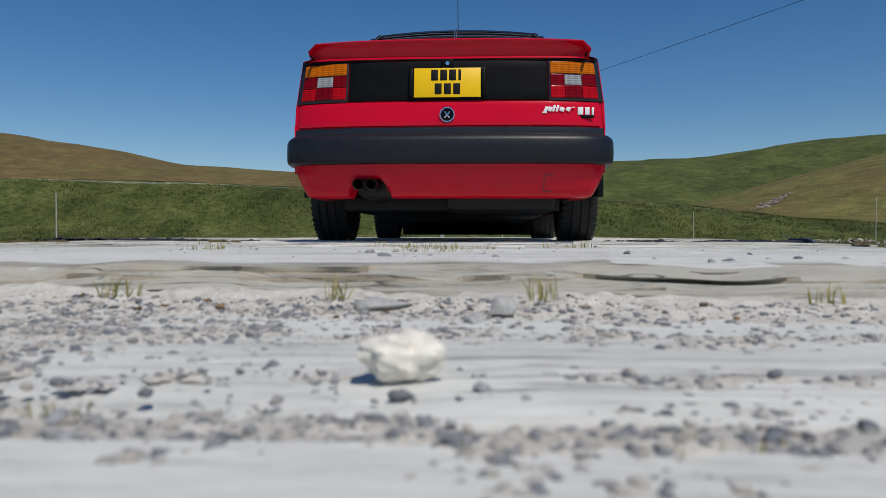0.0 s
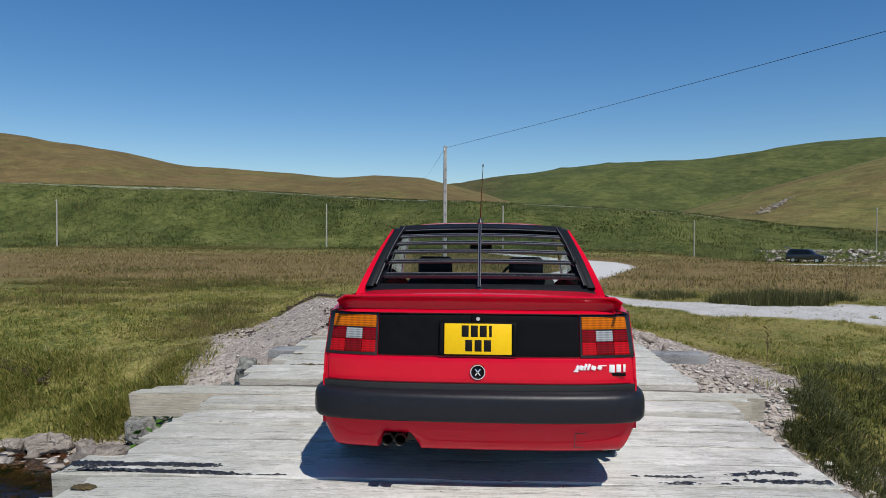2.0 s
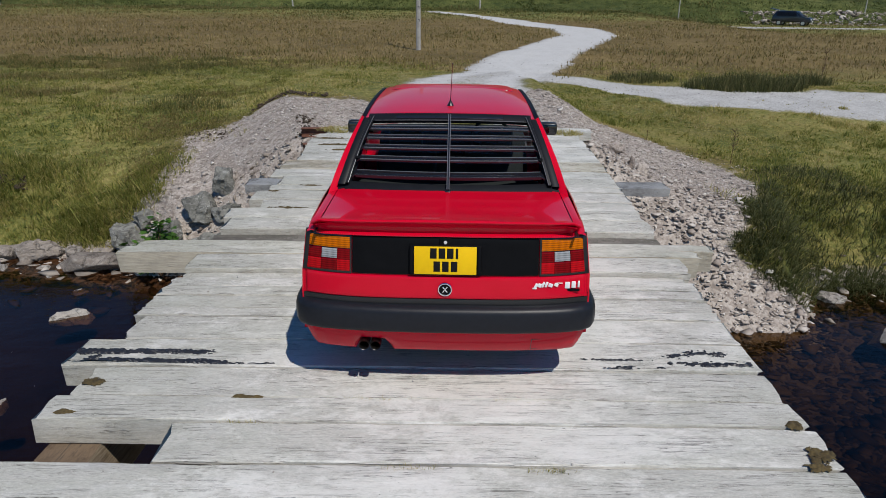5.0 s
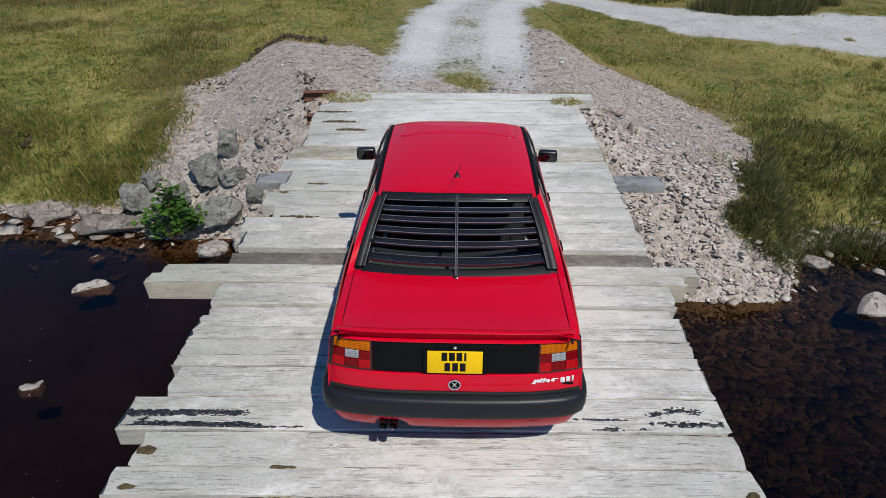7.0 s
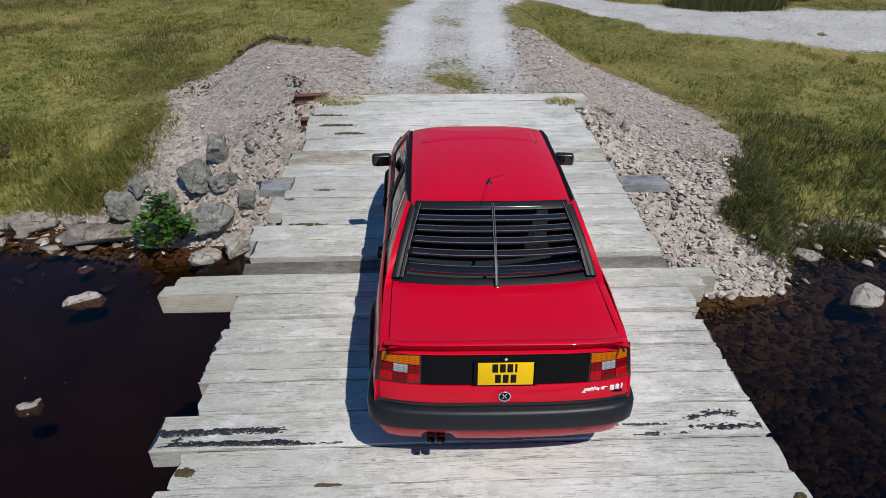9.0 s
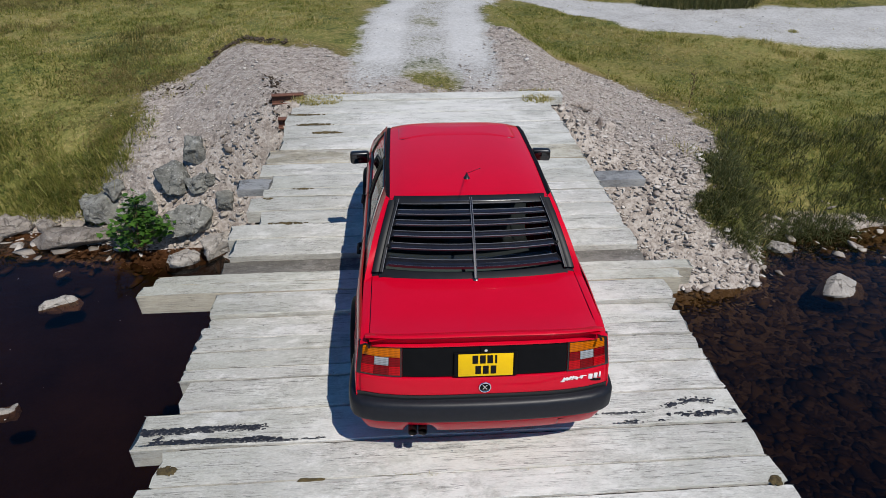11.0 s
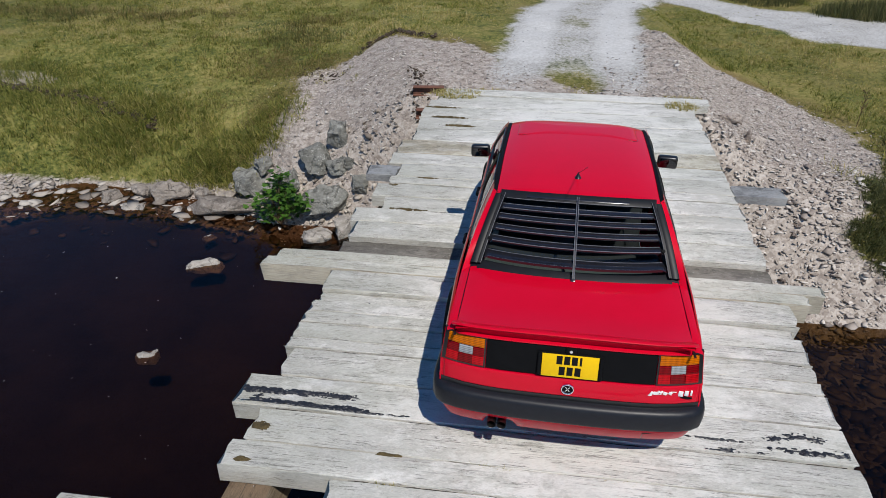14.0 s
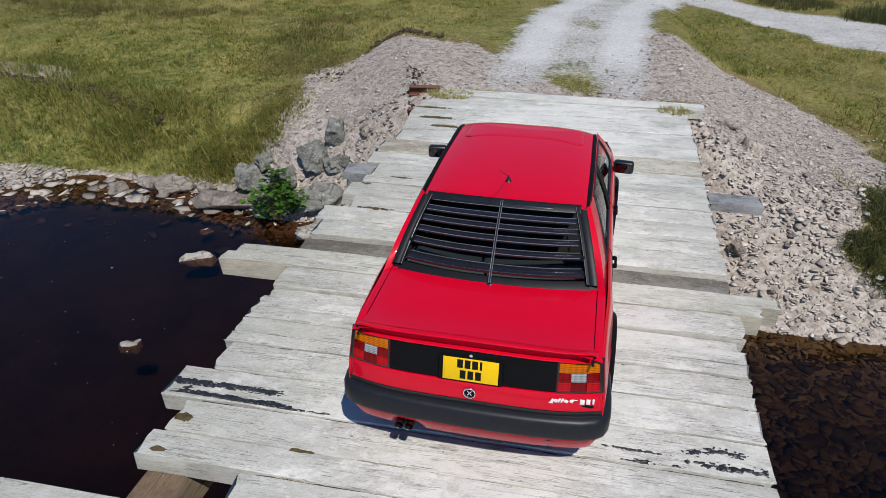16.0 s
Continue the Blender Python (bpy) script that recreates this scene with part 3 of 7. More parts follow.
def land(x, y):
    """Height of the ground."""
    x, y = np.asarray(x, float), np.asarray(y, float)
    d = y - shore(x)
    meadow = -1.0 + 0.10 * rough(x, y, 6) + 0.35 * step(0, -4, x) * step(13, 17, y) * (1 - step(22, 40, y)) + 0.10 * rough(x, y, 1.3) * (1 - step(30, 60, y))
    meadow = meadow - 0.26 * step(3.2, 4.6, x) * (1 - step(15.5, 20, y)) - 0.22 * step(-5.6, -7.5, x) * (1 - step(14.5, 17, y))
    dip = 1.25 * step(20, 34, x) * step(50, 75, y) * (1 - step(103, 112, y))
    meadow = meadow - dip
    # approach bank of the bridge
    top = -0.12 - 0.85 * step(17, 31, y)
    left = -2.62 - (np.clip(y, 11.6, 17.3) - 11.6) * 0.31
    dl, dr = left - x, x - 2.0
    slope = np.where(dl > 0, 0.44 * dl, np.where(dr > 0, 0.62 * np.minimum(dr, 1.1) + 0.24 * np.maximum(dr - 1.1, 0), 0))
    ramp = top - slope + 0.05 * rough(x, y, 0.9)
    high = np.maximum(ramp, meadow)
    # river bank
    stony = step(-6.2, -5.0, x) * (1 - step(4.6, 5.6, x))
    wide = beach(x)
    bank_g = -2.62 + 0.25 * np.clip(d, -1, wide) * 0.9 / wide + 1.15 * np.clip(d - wide, 0, 9)
    bank_s = -2.56 + 0.86 * np.clip(d, -1, 9) + 1.6 * step(-5.1, -2.7, x) * (1 - step(2.2, 3.0, x)) * step(10.8, 12.3, y)
    bank = bank_s * stony + bank_g * (1 - stony) + 0.10 * rough(x, y, 1.1)
    gap = np.clip(1 - np.abs(high - bank) / 0.6, 0, 1)
    h = np.minimum(high, bank) - 0.15 * gap * gap
    # river bed and the near bank behind the camera
    deep = -3.5 + 0.55 * step(0.5, 3.5, x) + 0.06 * rough(x, y, 0.8)
    bed = np.maximum(deep, -2.58 + 0.30 * d)
    h = np.where(d < 0, bed, h)
    near = -2.6 + 0.55 * np.clip(-3.2 - y, -3, 4.5)
    h = np.maximum(h, np.where(y < 2, np.minimum(near, -0.25 + 0 * y), -9))
    # first slope above the meadow, with the terrace that carries a road
    ht = np.interp(x, [-400, -86, -56, -16, 14, 35, 55, 72, 110, 400], [13, 10.6, 9.8, 7.6, 6.6, 5.4, 3.1, 1.8, 2.5, 6])
    foot = 104 + 3 * wave(x, 0, 23)
    rise = step(foot, foot + 25, y) * (ht + 1.0) + step(108, 112, y) * (1 - step(122, 128, y)) * 0.5 * rough(x, y, 7)
    h = h + rise + 0.012 * np.clip(y - 130, 0, 60)
    # far hills
    a = np.interp(x / np.maximum(y, 1), [-1.6, -0.72, -0.585, -0.44, -0.375, -0.21, -0.16, -0.088, 0.0, 0.075, 0.3], [66, 48.0, 41.5, 32.6, 31.6, 26.6, 27.6, 26.7, 20, 12, 3])
    b = np.interp(x / np.maximum(y, 1), [-0.5, -0.10, -0.015, 0.11, 0.23, 0.307, 0.42, 0.55, 1.5], [10, 40, 46, 57, 64, 65, 75, 83, 120])
    c = np.interp(x / np.maximum(y, 1), [0.2, 0.24, 0.33, 0.45, 0.57, 1.5], [2, 8, 16, 26, 36, 70])
    far = np.maximum(np.maximum(a * step(135, 350, y), b * step(330, 640, y)), c * step(150, 330, y))
    crease = 1.0 - 0.10 * np.abs(rough(x, y, 70)) * step(150, 260, y)
    far = far * crease + 0.5 * rough(x, y, 40) * step(140, 200, y)
    return np.where(y > 130, np.maximum(h, far * 1.07), h)


def zones(x, y):
    """Stone bank, track, dryness: 0 to 1 each."""
    x, y = np.asarray(x, float), np.asarray(y, float)
    w = 0.18 * rough(x, y, 1.2) + 0.16 * rough(x + 4, y, 0.42) * (y < 40)
    # the loose stone on either side of the bridge head
    e1 = np.maximum(np.interp(y, [10.5, 12.6, 12.9, 13.5, 15.2, 16.4], [-6.6, -6.3, -6.05, -5.75, -5.85, -4.6]) - x, y - np.interp(x, [-6.2, -5.8, -4.5, -3.3, -2.0, -1.5, 0], [14.5, 15.2, 16.25, 15.85, 15.1, 14.0, 12.6]))
    e1 = np.where(x < 0.5, e1, 9.0)
    e2 = x - np.interp(y, [8.8, 10.0, 10.4, 11.0, 12.0, 12.75, 14.3, 16.0, 17.0, 17.6], [5.4, 4.9, 4.15, 4.6, 5.2, 5.45, 5.4, 4.5, 3.2, 1.6])
    e2 = np.where((x > 0.5) & (y < 17.6), e2, 9.0)
    g = np.maximum(step(0.45, -0.45, e1 + 1.6 * w), step(0.38, -0.40, e2 + 1.4 * w))
    g = np.maximum(g, step(1.25, 0.7, ((x + 13.4) / 1.9) ** 2 + ((y - 14.45) / 0.42) ** 2 + 3 * w))
    d = y - shore(x)
    g = np.maximum(g, step(1.1, 0.5, (d + w) * 0.9 / beach(x)) * step(-60, -59, y))
    # road on the terrace and a scar on the far hill
    mid = track_mid(y)
    half = 1.55 + 0.5 * step(26, 32, y) - 0.75 * step(60, 95, y)
    u = np.abs(x - mid)
    t = step(half + 0.50, half - 0.40, u + 1.3 * w) * (0.45 * step(11.6, 12.4, y) + 0.55 * step(12.0, 15.5, y)) * (1 - step(95, 98, y))
    t = t * (1 - (0.36 + 0.8 * w) * step(0.66, 0.30, np.abs(u + 0.3 * w)) * (1 - step(22, 32, y)))
    t = t * (1 - 0.30 * step(1.15, 1.5, u + 0.6 * w) * (1 - step(24, 32, y)))
    sp = np.abs(y - spur_mid(x)) + 0.5 * w
    t = np.maximum(t, 0.80 * step(0.60, -0.60, sp + 0.9 * w - np.interp(x, [2, 5, 8, 11, 20], [1.5, 1.8, 2.3, 2.7, 2.4])) * step(1.5, 3, x) * (1 - step(45, 50, x)))
    t = np.maximum(t, 0.42 * step(1.8, 0.6, np.abs(y - 127.6 - 2 * wave(x, 1, 30))))
    t = np.maximum(t, 0.7 * step(2.2, 1.2, np.abs(y - 89 - 0.5 * w)) * step(22, 26, x) * (1 - step(60, 66, x)))
    dry = 0.36 + 0.52 * step(24, 34, y) * (1 - step(66, 82, y)) - 0.34 * step(84, 100, y) * (1 - step(128, 134, y)) + 0.35 * step(140, 200, y) * (1 - step(0.02, 0.12, x / np.maximum(y, 1))) + 0.12 * step(140, 200, y) * step(0.24, 0.34, x / np.maximum(y, 1))
    dry = dry + 0.55 * rough(x, y, 13) * step(100, 106, y) * (1 - step(130, 136, y))
    dry = dry - 0.40 * step(320, 360, y) * step(-0.02, 0.05, x / np.maximum(y, 1))
    dry = dry - 0.12 * step(18, 12, y) + 0.30 * step(1.3, 0.1, np.minimum(e1, e2))
    return g, t, np.clip(dry, 0, 1)


def make_land():
    def graded(lo, hi, fine, far, grow):
        out, s = [], fine
        p = hi
        while p < far:
            s *= grow
            p += s
            out.append(p)
        return out

    xs = np.arange(-13, 13.01, 0.16)
    right = graded(0, 13, 0.16, 2600, 1.055)
    xs = np.r_[[-v for v in right[::-1]], xs, right]
    ys = np.arange(5, 30.01, 0.16)
    ahead = []
    p, s = 30.0, 0.16
    while p < 2600:
        s = min(s * 1.05, 0.9) if p < 100 else (min(s, 0.9) if p < 130 else s * 1.05)
        p += s
        ahead.append(p)
    behind = []
    p, s = 5.0, 0.16
    while p > -2600:
        s *= 1.12
        p -= s
        behind.append(p)
    ys = np.r_[behind[::-1], ys, ahead]
    gx, gy = np.meshgrid(xs, ys)
    z = land(gx, gy)
    nx, ny = len(xs), len(ys)
    co = np.stack([gx, gy, z], -1).reshape(-1, 3)
    i = np.arange(nx * ny).reshape(ny, nx)
    quads = np.stack([i[:-1, :-1], i[:-1, 1:], i[1:, 1:], i[1:, :-1]], -1).reshape(-1, 4)
    me = bpy.data.meshes.new("ground")
    me.vertices.add(len(co))
    me.vertices.foreach_set("co", co.ravel())
    me.loops.add(quads.size)
    me.loops.foreach_set("vertex_index", quads.ravel())
    me.polygons.add(len(quads))
    me.polygons.foreach_set("loop_start", np.arange(0, quads.size, 4))
    me.update(calc_edges=True)
    me.validate()
    me.shade_smooth()
    g, t, d = zones(co[:, 0], co[:, 1])
    at = me.color_attributes.new("zone", "FLOAT_COLOR", "POINT")
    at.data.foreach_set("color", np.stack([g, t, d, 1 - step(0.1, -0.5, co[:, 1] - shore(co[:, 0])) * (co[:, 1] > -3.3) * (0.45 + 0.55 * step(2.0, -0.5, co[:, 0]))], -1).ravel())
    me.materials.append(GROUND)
    return tagged(new("ground", me), "grassy valley floor with stony river banks and hills", "ground", "", "structure")


ground = make_land()

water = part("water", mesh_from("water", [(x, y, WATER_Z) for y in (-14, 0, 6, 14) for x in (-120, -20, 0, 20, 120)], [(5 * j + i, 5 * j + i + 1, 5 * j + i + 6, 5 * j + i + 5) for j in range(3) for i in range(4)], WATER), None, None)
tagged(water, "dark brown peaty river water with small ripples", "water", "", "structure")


# ---------------------------------------------------------------- the timber bridge
bridge = thing("bridge", "old bleached timber bridge of broad uneven planks over the river", "bridge", kind="structure")
PLANK_SKEW = 0.016          # the planks lie slightly askew to the bridge


def lerp_x(a, b, t):
    return a + (b - a) * t


def split_edge_mesh(length, width, thick, seed):
    """A board whose near edge is split along the grain into thin, broken layers."""
    n = int(length / 0.007)
    prof = [(-0.5, -0.95), (-0.5, -0.30), (-0.478, -0.170), (-0.470, -0.128), (-0.405, -0.122), (-0.405, -0.104), (-0.452, -0.098), (-0.440, -0.062), (-0.365, -0.058), (-0.365, -0.042), (-0.418, -0.036), (-0.385, -0.014), (-0.28, -0.006), (0.0, 0.0), (0.3, 0.0), (0.47, 0), (0.490, -0.02), (0.5, -0.08), (0.5, -1)]
    verts, faces = [], []
    for i in range(n + 1):
        x = (i / n - 0.5) * length
        drift = 0.010 * float(wave(x, seed, 0.45)) + 0.006 * float(wave(x, seed + 5, 0.09))
        for k, (v, w) in enumerate(prof):
            dy = dz = 0.0
            if k in (4, 5, 8, 9):        # the splits open only here and there
                gape = min(0.75, max(0.0, 0.10 + 1.7 * float(wave(x + k // 4 * 1.7, k // 4 * 5.0, 0.16)) + 0.9 * float(wave(x, k // 4, 0.04))))
                v = lerp_x(prof[3 if k < 6 else 7][0] + 0.002, v, gape)
                w = lerp_x((prof[4 if k < 6 else 8][1] + prof[5 if k < 6 else 9][1]) / 2, w, 0.05 + 0.8 * gape)
            if 1 <= k <= 12:
                layer = (k + 1) // 4
                dy = drift + 0.022 * float(wave(x + 3.3 * layer, layer * 7.0, 0.16)) + 0.014 * float(wave(x, layer * 3.1, 0.035))
                dz = 0.005 * float(wave(x, layer * 2.3, 0.24)) + 0.0035 * float(wave(x, layer * 5.1, 0.05)) + (0.0036 * float(wave(x, k * 1.9, 0.05)) if k in (4, 5, 8, 9) else 0.0012 * float(wave(x, k * 1.9, 0.03)))
                if k >= 10:
                    dz -= max(0.0, float(wave(x + 9, 4.0, 0.5)) - 0.05) * 0.018
            elif k < 16:
                dz = 0.002 * float(wave(x, k * 1.7, 0.3))
            verts.append((x, v * width + dy, w * thick + dz))
        if i:
            a, b = (i - 1) * len(prof), i * len(prof)
            faces += [(a + k, a + k + 1, b + k + 1, b + k) for k in range(len(prof) - 1)]
            faces.append((a + len(prof) - 1, a, b, b + len(prof) - 1))
    faces.append(tuple(range(len(prof)))[::-1])
    faces.append(tuple(n * len(prof) + k for k in range(len(prof))))
    return verts, faces


def plank_mesh(length, width, thick, seed, worn=0.010):
    """A heavy board along x with rounded, chewed edges and rough sawn ends."""
    r = random.Random(seed)
    n = max(8, int(length / 0.16))
    prof = [(-0.5, -1), (-0.5, -0.07), (-0.493, -0.018), (-0.478, 0), (-0.2, 0.0), (0.2, 0.0), (0.478, 0), (0.493, -0.018), (0.5, -0.07), (0.5, -1)]
    verts, faces = [], []
    sag, ph = r.uniform(-0.004, 0.004), r.uniform(0, 50)
    ends = [[r.uniform(-0.02, 0.02) for _ in prof] for _ in range(2)]
    for i in range(n + 1):
        x = (i / n - 0.5) * length
        for k, (v, w) in enumerate(prof):
            e = ends[0][k] if i == 0 else ends[1][k] if i == n else 0
            near_end = max(0, 1 - min(i, n - i) / 1.5)
            dy = worn * 1.4 * float(wave(x + ph, k * 3.1, 0.33)) if k in (0, 1, 2, 3, 6, 7, 8, 9) else 0
            dz = worn * float(wave(x + ph, k * 1.7 + 9, 0.28)) * (1.2 if k in (2, 3, 6, 7) else 0.45) - 0.008 * near_end * (0 if w < -0.5 else 1)
            if k in (2, 3, 6, 7):
                dz -= max(0.0, float(wave(x * 1.3 + ph, k + 31, 0.21)) - 0.26) * 0.06
            verts.append((x + e, v * width + dy, w * thick + dz + sag * (2 * x / length) ** 2))
        if i:
            a, b = (i - 1) * len(prof), i * len(prof)
            faces += [(a + k, a + k + 1, b + k + 1, b + k) for k in range(len(prof) - 1)]
            faces.append((a + len(prof) - 1, a, b, b + len(prof) - 1))
    faces.append(tuple(range(len(prof)))[::-1])
    faces.append(tuple(n * len(prof) + k for k in range(len(prof))))
    return verts, faces


# y of the near and far edge on the left side, left end, right end, height, thickness, timber
# the planks beneath the car
PLANKS = [
    (2.60, 2.925, -3.35, 1.82, -0.012, 0.16, WOOD), (2.94, 3.275, -1.66, 1.83, -0.006, 0.16, WOOD),
    (3.285, 3.52, -2.45, 1.80, 0.0, 0.17, WOOD), (3.53, 3.855, -2.37, 1.79, -0.004, 0.16, WOOD),
    (3.87, 4.215, -2.60, 1.78, 0.004, 0.16, WOOD), (4.23, 4.57, -2.38, 1.79, 0.0, 0.15, WOOD),
    (4.58, 4.715, -2.45, 1.78, 0.002, 0.16, WOOD), (4.725, 4.935, -2.44, 1.78, -0.003, 0.15, WOOD),
    (4.945, 5.115, -2.44, 1.79, 0.004, 0.15, WOOD), (5.12, 5.29, -2.43, 1.80, -0.002, 0.15, WOOD),
]
# from the long beams onward
PLANKS += [
    (5.30, 5.45, -2.40, 1.76, -0.03, 0.15, WOOD), (5.46, 5.80, -2.42, 1.82, 0.010, 0.17, WOOD),
    (5.81, 5.985, -3.15, 2.02, 0.012, 0.20, WOOD_BEAM), (5.99, 6.16, -3.05, 2.20, 0.006, 0.20, WOOD_BEAM),
    (6.18, 6.49, -2.50, 1.81, -0.05, 0.15, WOOD_DARK), (6.50, 6.86, -2.45, 1.80, 0.0, 0.15, WOOD),
    (6.87, 7.195, -2.54, 1.78, 0.003, 0.15, WOOD), (7.205, 7.53, -2.27, 1.79, -0.004, 0.15, WOOD),
    (7.54, 7.89, -2.46, 1.80, 0.0, 0.15, WOOD), (7.905, 8.11, -2.34, 1.80, 0.004, 0.15, WOOD),
]
# the far end
PLANKS += [
    (8.12, 8.52, -2.30, 1.80, 0.004, 0.17, WOOD), (8.16, 8.46, -2.70, -2.31, -0.012, 0.10, WOOD_BLUE), (8.16, 8.46, 1.81, 2.40, -0.014, 0.10, WOOD_BLUE), (8.53, 8.90, -2.48, 1.80, -0.004, 0.15, WOOD),
    (8.91, 9.39, -2.46, 1.80, 0.0, 0.15, WOOD_TAN), (9.40, 9.86, -2.35, 1.80, 0.002, 0.15, WOOD),
    (9.87, 10.37, -2.38, 1.80, -0.004, 0.15, WOOD), (10.38, 10.89, -2.42, 1.79, 0.0, 0.15, WOOD),
    (10.90, 11.24, -2.38, 1.77, 0.0, 0.15, WOOD), (11.25, 11.58, -2.30, 1.80, -0.03, 0.15, WOOD), (11.60, 11.93, -2.25, 2.08, -0.012, 0.15, WOOD),
]
# the planks under and behind the camera, thick with pale dust
PLANKS += [
    (2.26, 2.59, -2.42, 1.82, -0.010, 0.16, WOOD_DUST), (1.91, 2.25, -2.50, 1.80, -0.006, 0.16, WOOD_DUST), (1.56, 1.90, -2.44, 1.81, -0.004, 0.16, WOOD_DUST),
    (1.22, 1.55, -2.52, 1.80, 0.003, 0.16, WOOD_DUST), (0.84, 1.21, -2.42, 1.80, 0.010, 0.16, WOOD_DUST), (0.665, 0.83, -2.48, 1.81, 0.015, 0.16, WOOD_DUST), (0.342, 0.655, -2.55, 1.82, 0.024, 0.16, WOOD_DUST),
    (0.102, 0.342, -2.42, 1.80, 0.004, 0.16, WOOD_DUST), (-0.144, 0.096, -2.50, 1.80, 0.004, 0.16, WOOD_DUST),
]
_y = -0.155
for _k in range(12):
    PLANKS.append((_y - 0.335, _y - 0.01, -2.42 - 0.06 * (_k % 3), 1.80, 0.003, 0.16, WOOD))
    _y -= 0.335
for _k, (y0, y1, xl, xr, z, thick, wood) in enumerate(PLANKS):
    verts, faces = plank_mesh(xr - xl, y1 - y0 - 0.004, thick, _k, 0.007 if 0.60 < y1 < 3.4 else 0.005 if y1 < 0.5 else 0.006)
    if abs(y0 - 0.342) < 0.001:
        verts, faces = split_edge_mesh(xr - xl, y1 - y0 - 0.010, thick, _k)
    ob = part("plank", mesh_from("plank", verts, faces, wood, True, 30), None, bridge)
    if abs(y0 - 0.342) < 0.001:
        ob.data.materials.append(WOOD_SPLIT)
        for f in ob.data.polygons:
            mid_ = sum(ob.data.vertices[v].co.y for v in f.vertices) / len(f.vertices)
            f.material_index = 1 if mid_ < -0.30 * (y1 - y0) else 0
    xc = (xl + xr) / 2
    ob.matrix_local = pose(xc, (y0 + y1) / 2 + (xc + 2.0) * PLANK_SKEW, z, 0, 0, math.degrees(PLANK_SKEW))

for x in (-2.25, -0.95, 0.35, 1.6):
    ob = part("stringer_beam", mesh_from("stringer_beam", *plank_mesh(15.6, 0.30, 0.34, int(x * 10) + 90), WOOD_BROWN, True, 30), None, bridge, "brown timber beam under the deck")
    ob.matrix_local = pose(x, 3.2, -0.175, 0, 0, 90)

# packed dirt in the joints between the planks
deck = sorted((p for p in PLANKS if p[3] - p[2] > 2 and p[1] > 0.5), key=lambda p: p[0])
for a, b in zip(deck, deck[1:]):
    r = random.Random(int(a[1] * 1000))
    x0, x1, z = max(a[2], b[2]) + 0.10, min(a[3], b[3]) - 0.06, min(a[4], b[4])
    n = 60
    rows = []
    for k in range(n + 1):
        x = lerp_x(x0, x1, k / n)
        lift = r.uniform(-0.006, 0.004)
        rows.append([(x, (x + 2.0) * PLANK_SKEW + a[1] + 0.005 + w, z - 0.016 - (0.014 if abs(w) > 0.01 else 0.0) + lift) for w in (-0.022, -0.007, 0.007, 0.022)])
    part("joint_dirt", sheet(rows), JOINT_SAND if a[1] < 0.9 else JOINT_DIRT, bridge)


# ---------------------------------------------------------------- the red car
# Car frame: x to its right, y ahead from the rear bumper's face, z up from the deck.
car = thing("car", "glossy red four-door saloon with black rear louvres on the planks", "car", pose(-0.195, 3.47, 0.004))
AXLES = (1.07, 3.545)
WHEEL_R = 0.295


def lerp(a, b, t):
    return a + (b - a) * t


def plan_width(y):
    return float(np.interp(y, [0.1, 0.2, 0.45, 0.9, 3.5, 4.0, 4.25, 4.36], [0.955, 0.965, 0.985, 1.0, 1.0, 0.985, 0.95, 0.90]))


def shoulder(y):
    return float(np.interp(y, [0.1, 0.24, 0.42, 0.9, 3.2, 3.6, 4.3], [0.958, 0.960, 0.983, 0.985, 0.965, 0.93, 0.80]))


def rear_y(x, z):
    return 0.175 + 0.125 * max(-0.08, z - 0.655) + 0.075 * (abs(x) / 0.8) ** 4


SIDE = [(0.86, 0.205), (0.945, 0.27), (0.985, 0.40), (1.0, 0.52), (1.003, 0.615), (0.996, 0.63), (0.988, 0.74), (0.970, 0.86), (0.957, 0.925), (0.942, 0.958), (0.925, 0.972)]


def side_row(y, sign):
    top, w = shoulder(y), plan_width(y) * 0.848
    out = []
    for f, z in SIDE:
        zz = 0.205 + (z - 0.205) * (top - 0.205) / (0.972 - 0.205)
        for axle in AXLES:
            r = 0.37
            if abs(y - axle) < r:
                arc = 0.295 + math.sqrt(r * r - (y - axle) ** 2)
                zz = max(zz, arc)
        if y < 0.70:
            zz = max(zz, 0.41)
        flare = 0.018 * max(0, 1 - min(abs(y - a) for a in AXLES) / 0.5) * (1 - abs(zz - 0.6) / 0.5)
        out.append(Vector((sign * (f * w + max(0, flare)), max(y, rear_y(0.795, zz) + 0.002), zz)))
    return out


stations = sorted(set([0.125, 0.16, 0.22, 0.32, 0.45, 0.58] + [round(a + 0.3705 * math.cos(math.pi * k / 18), 4) for a in AXLES for k in range(19)]
                      + [1.6, 1.9, 2.2, 2.5, 2.8, 3.0] + [4.0, 4.1, 4.2, 4.28, 4.33, 4.36]))
for sign in (1, -1):
    part("side_panel", sheet([side_row(y, sign) for y in stations]), PAINT, car, angle=25)


def rear_sheet(x0, x1, z0, z1, out=0.0, nx=12, nz=5):
    """A piece of the tail's face, which draws in a little towards the top."""
    rows = []
    for k in range(nz + 1):
        z = lerp(z0, z1, k / nz)
        xs_ = [lerp(x0, x1, i / nx) for i in range(nx + 1)]
        rows.append([(x * (1 - 0.040 * min(1, max(0, (z - 0.69) / 0.27)) * min(1, max(0, (abs(x) - 0.42) / 0.35))), rear_y(x, z) - out, z) for x in xs_])
    return sheet(rows)


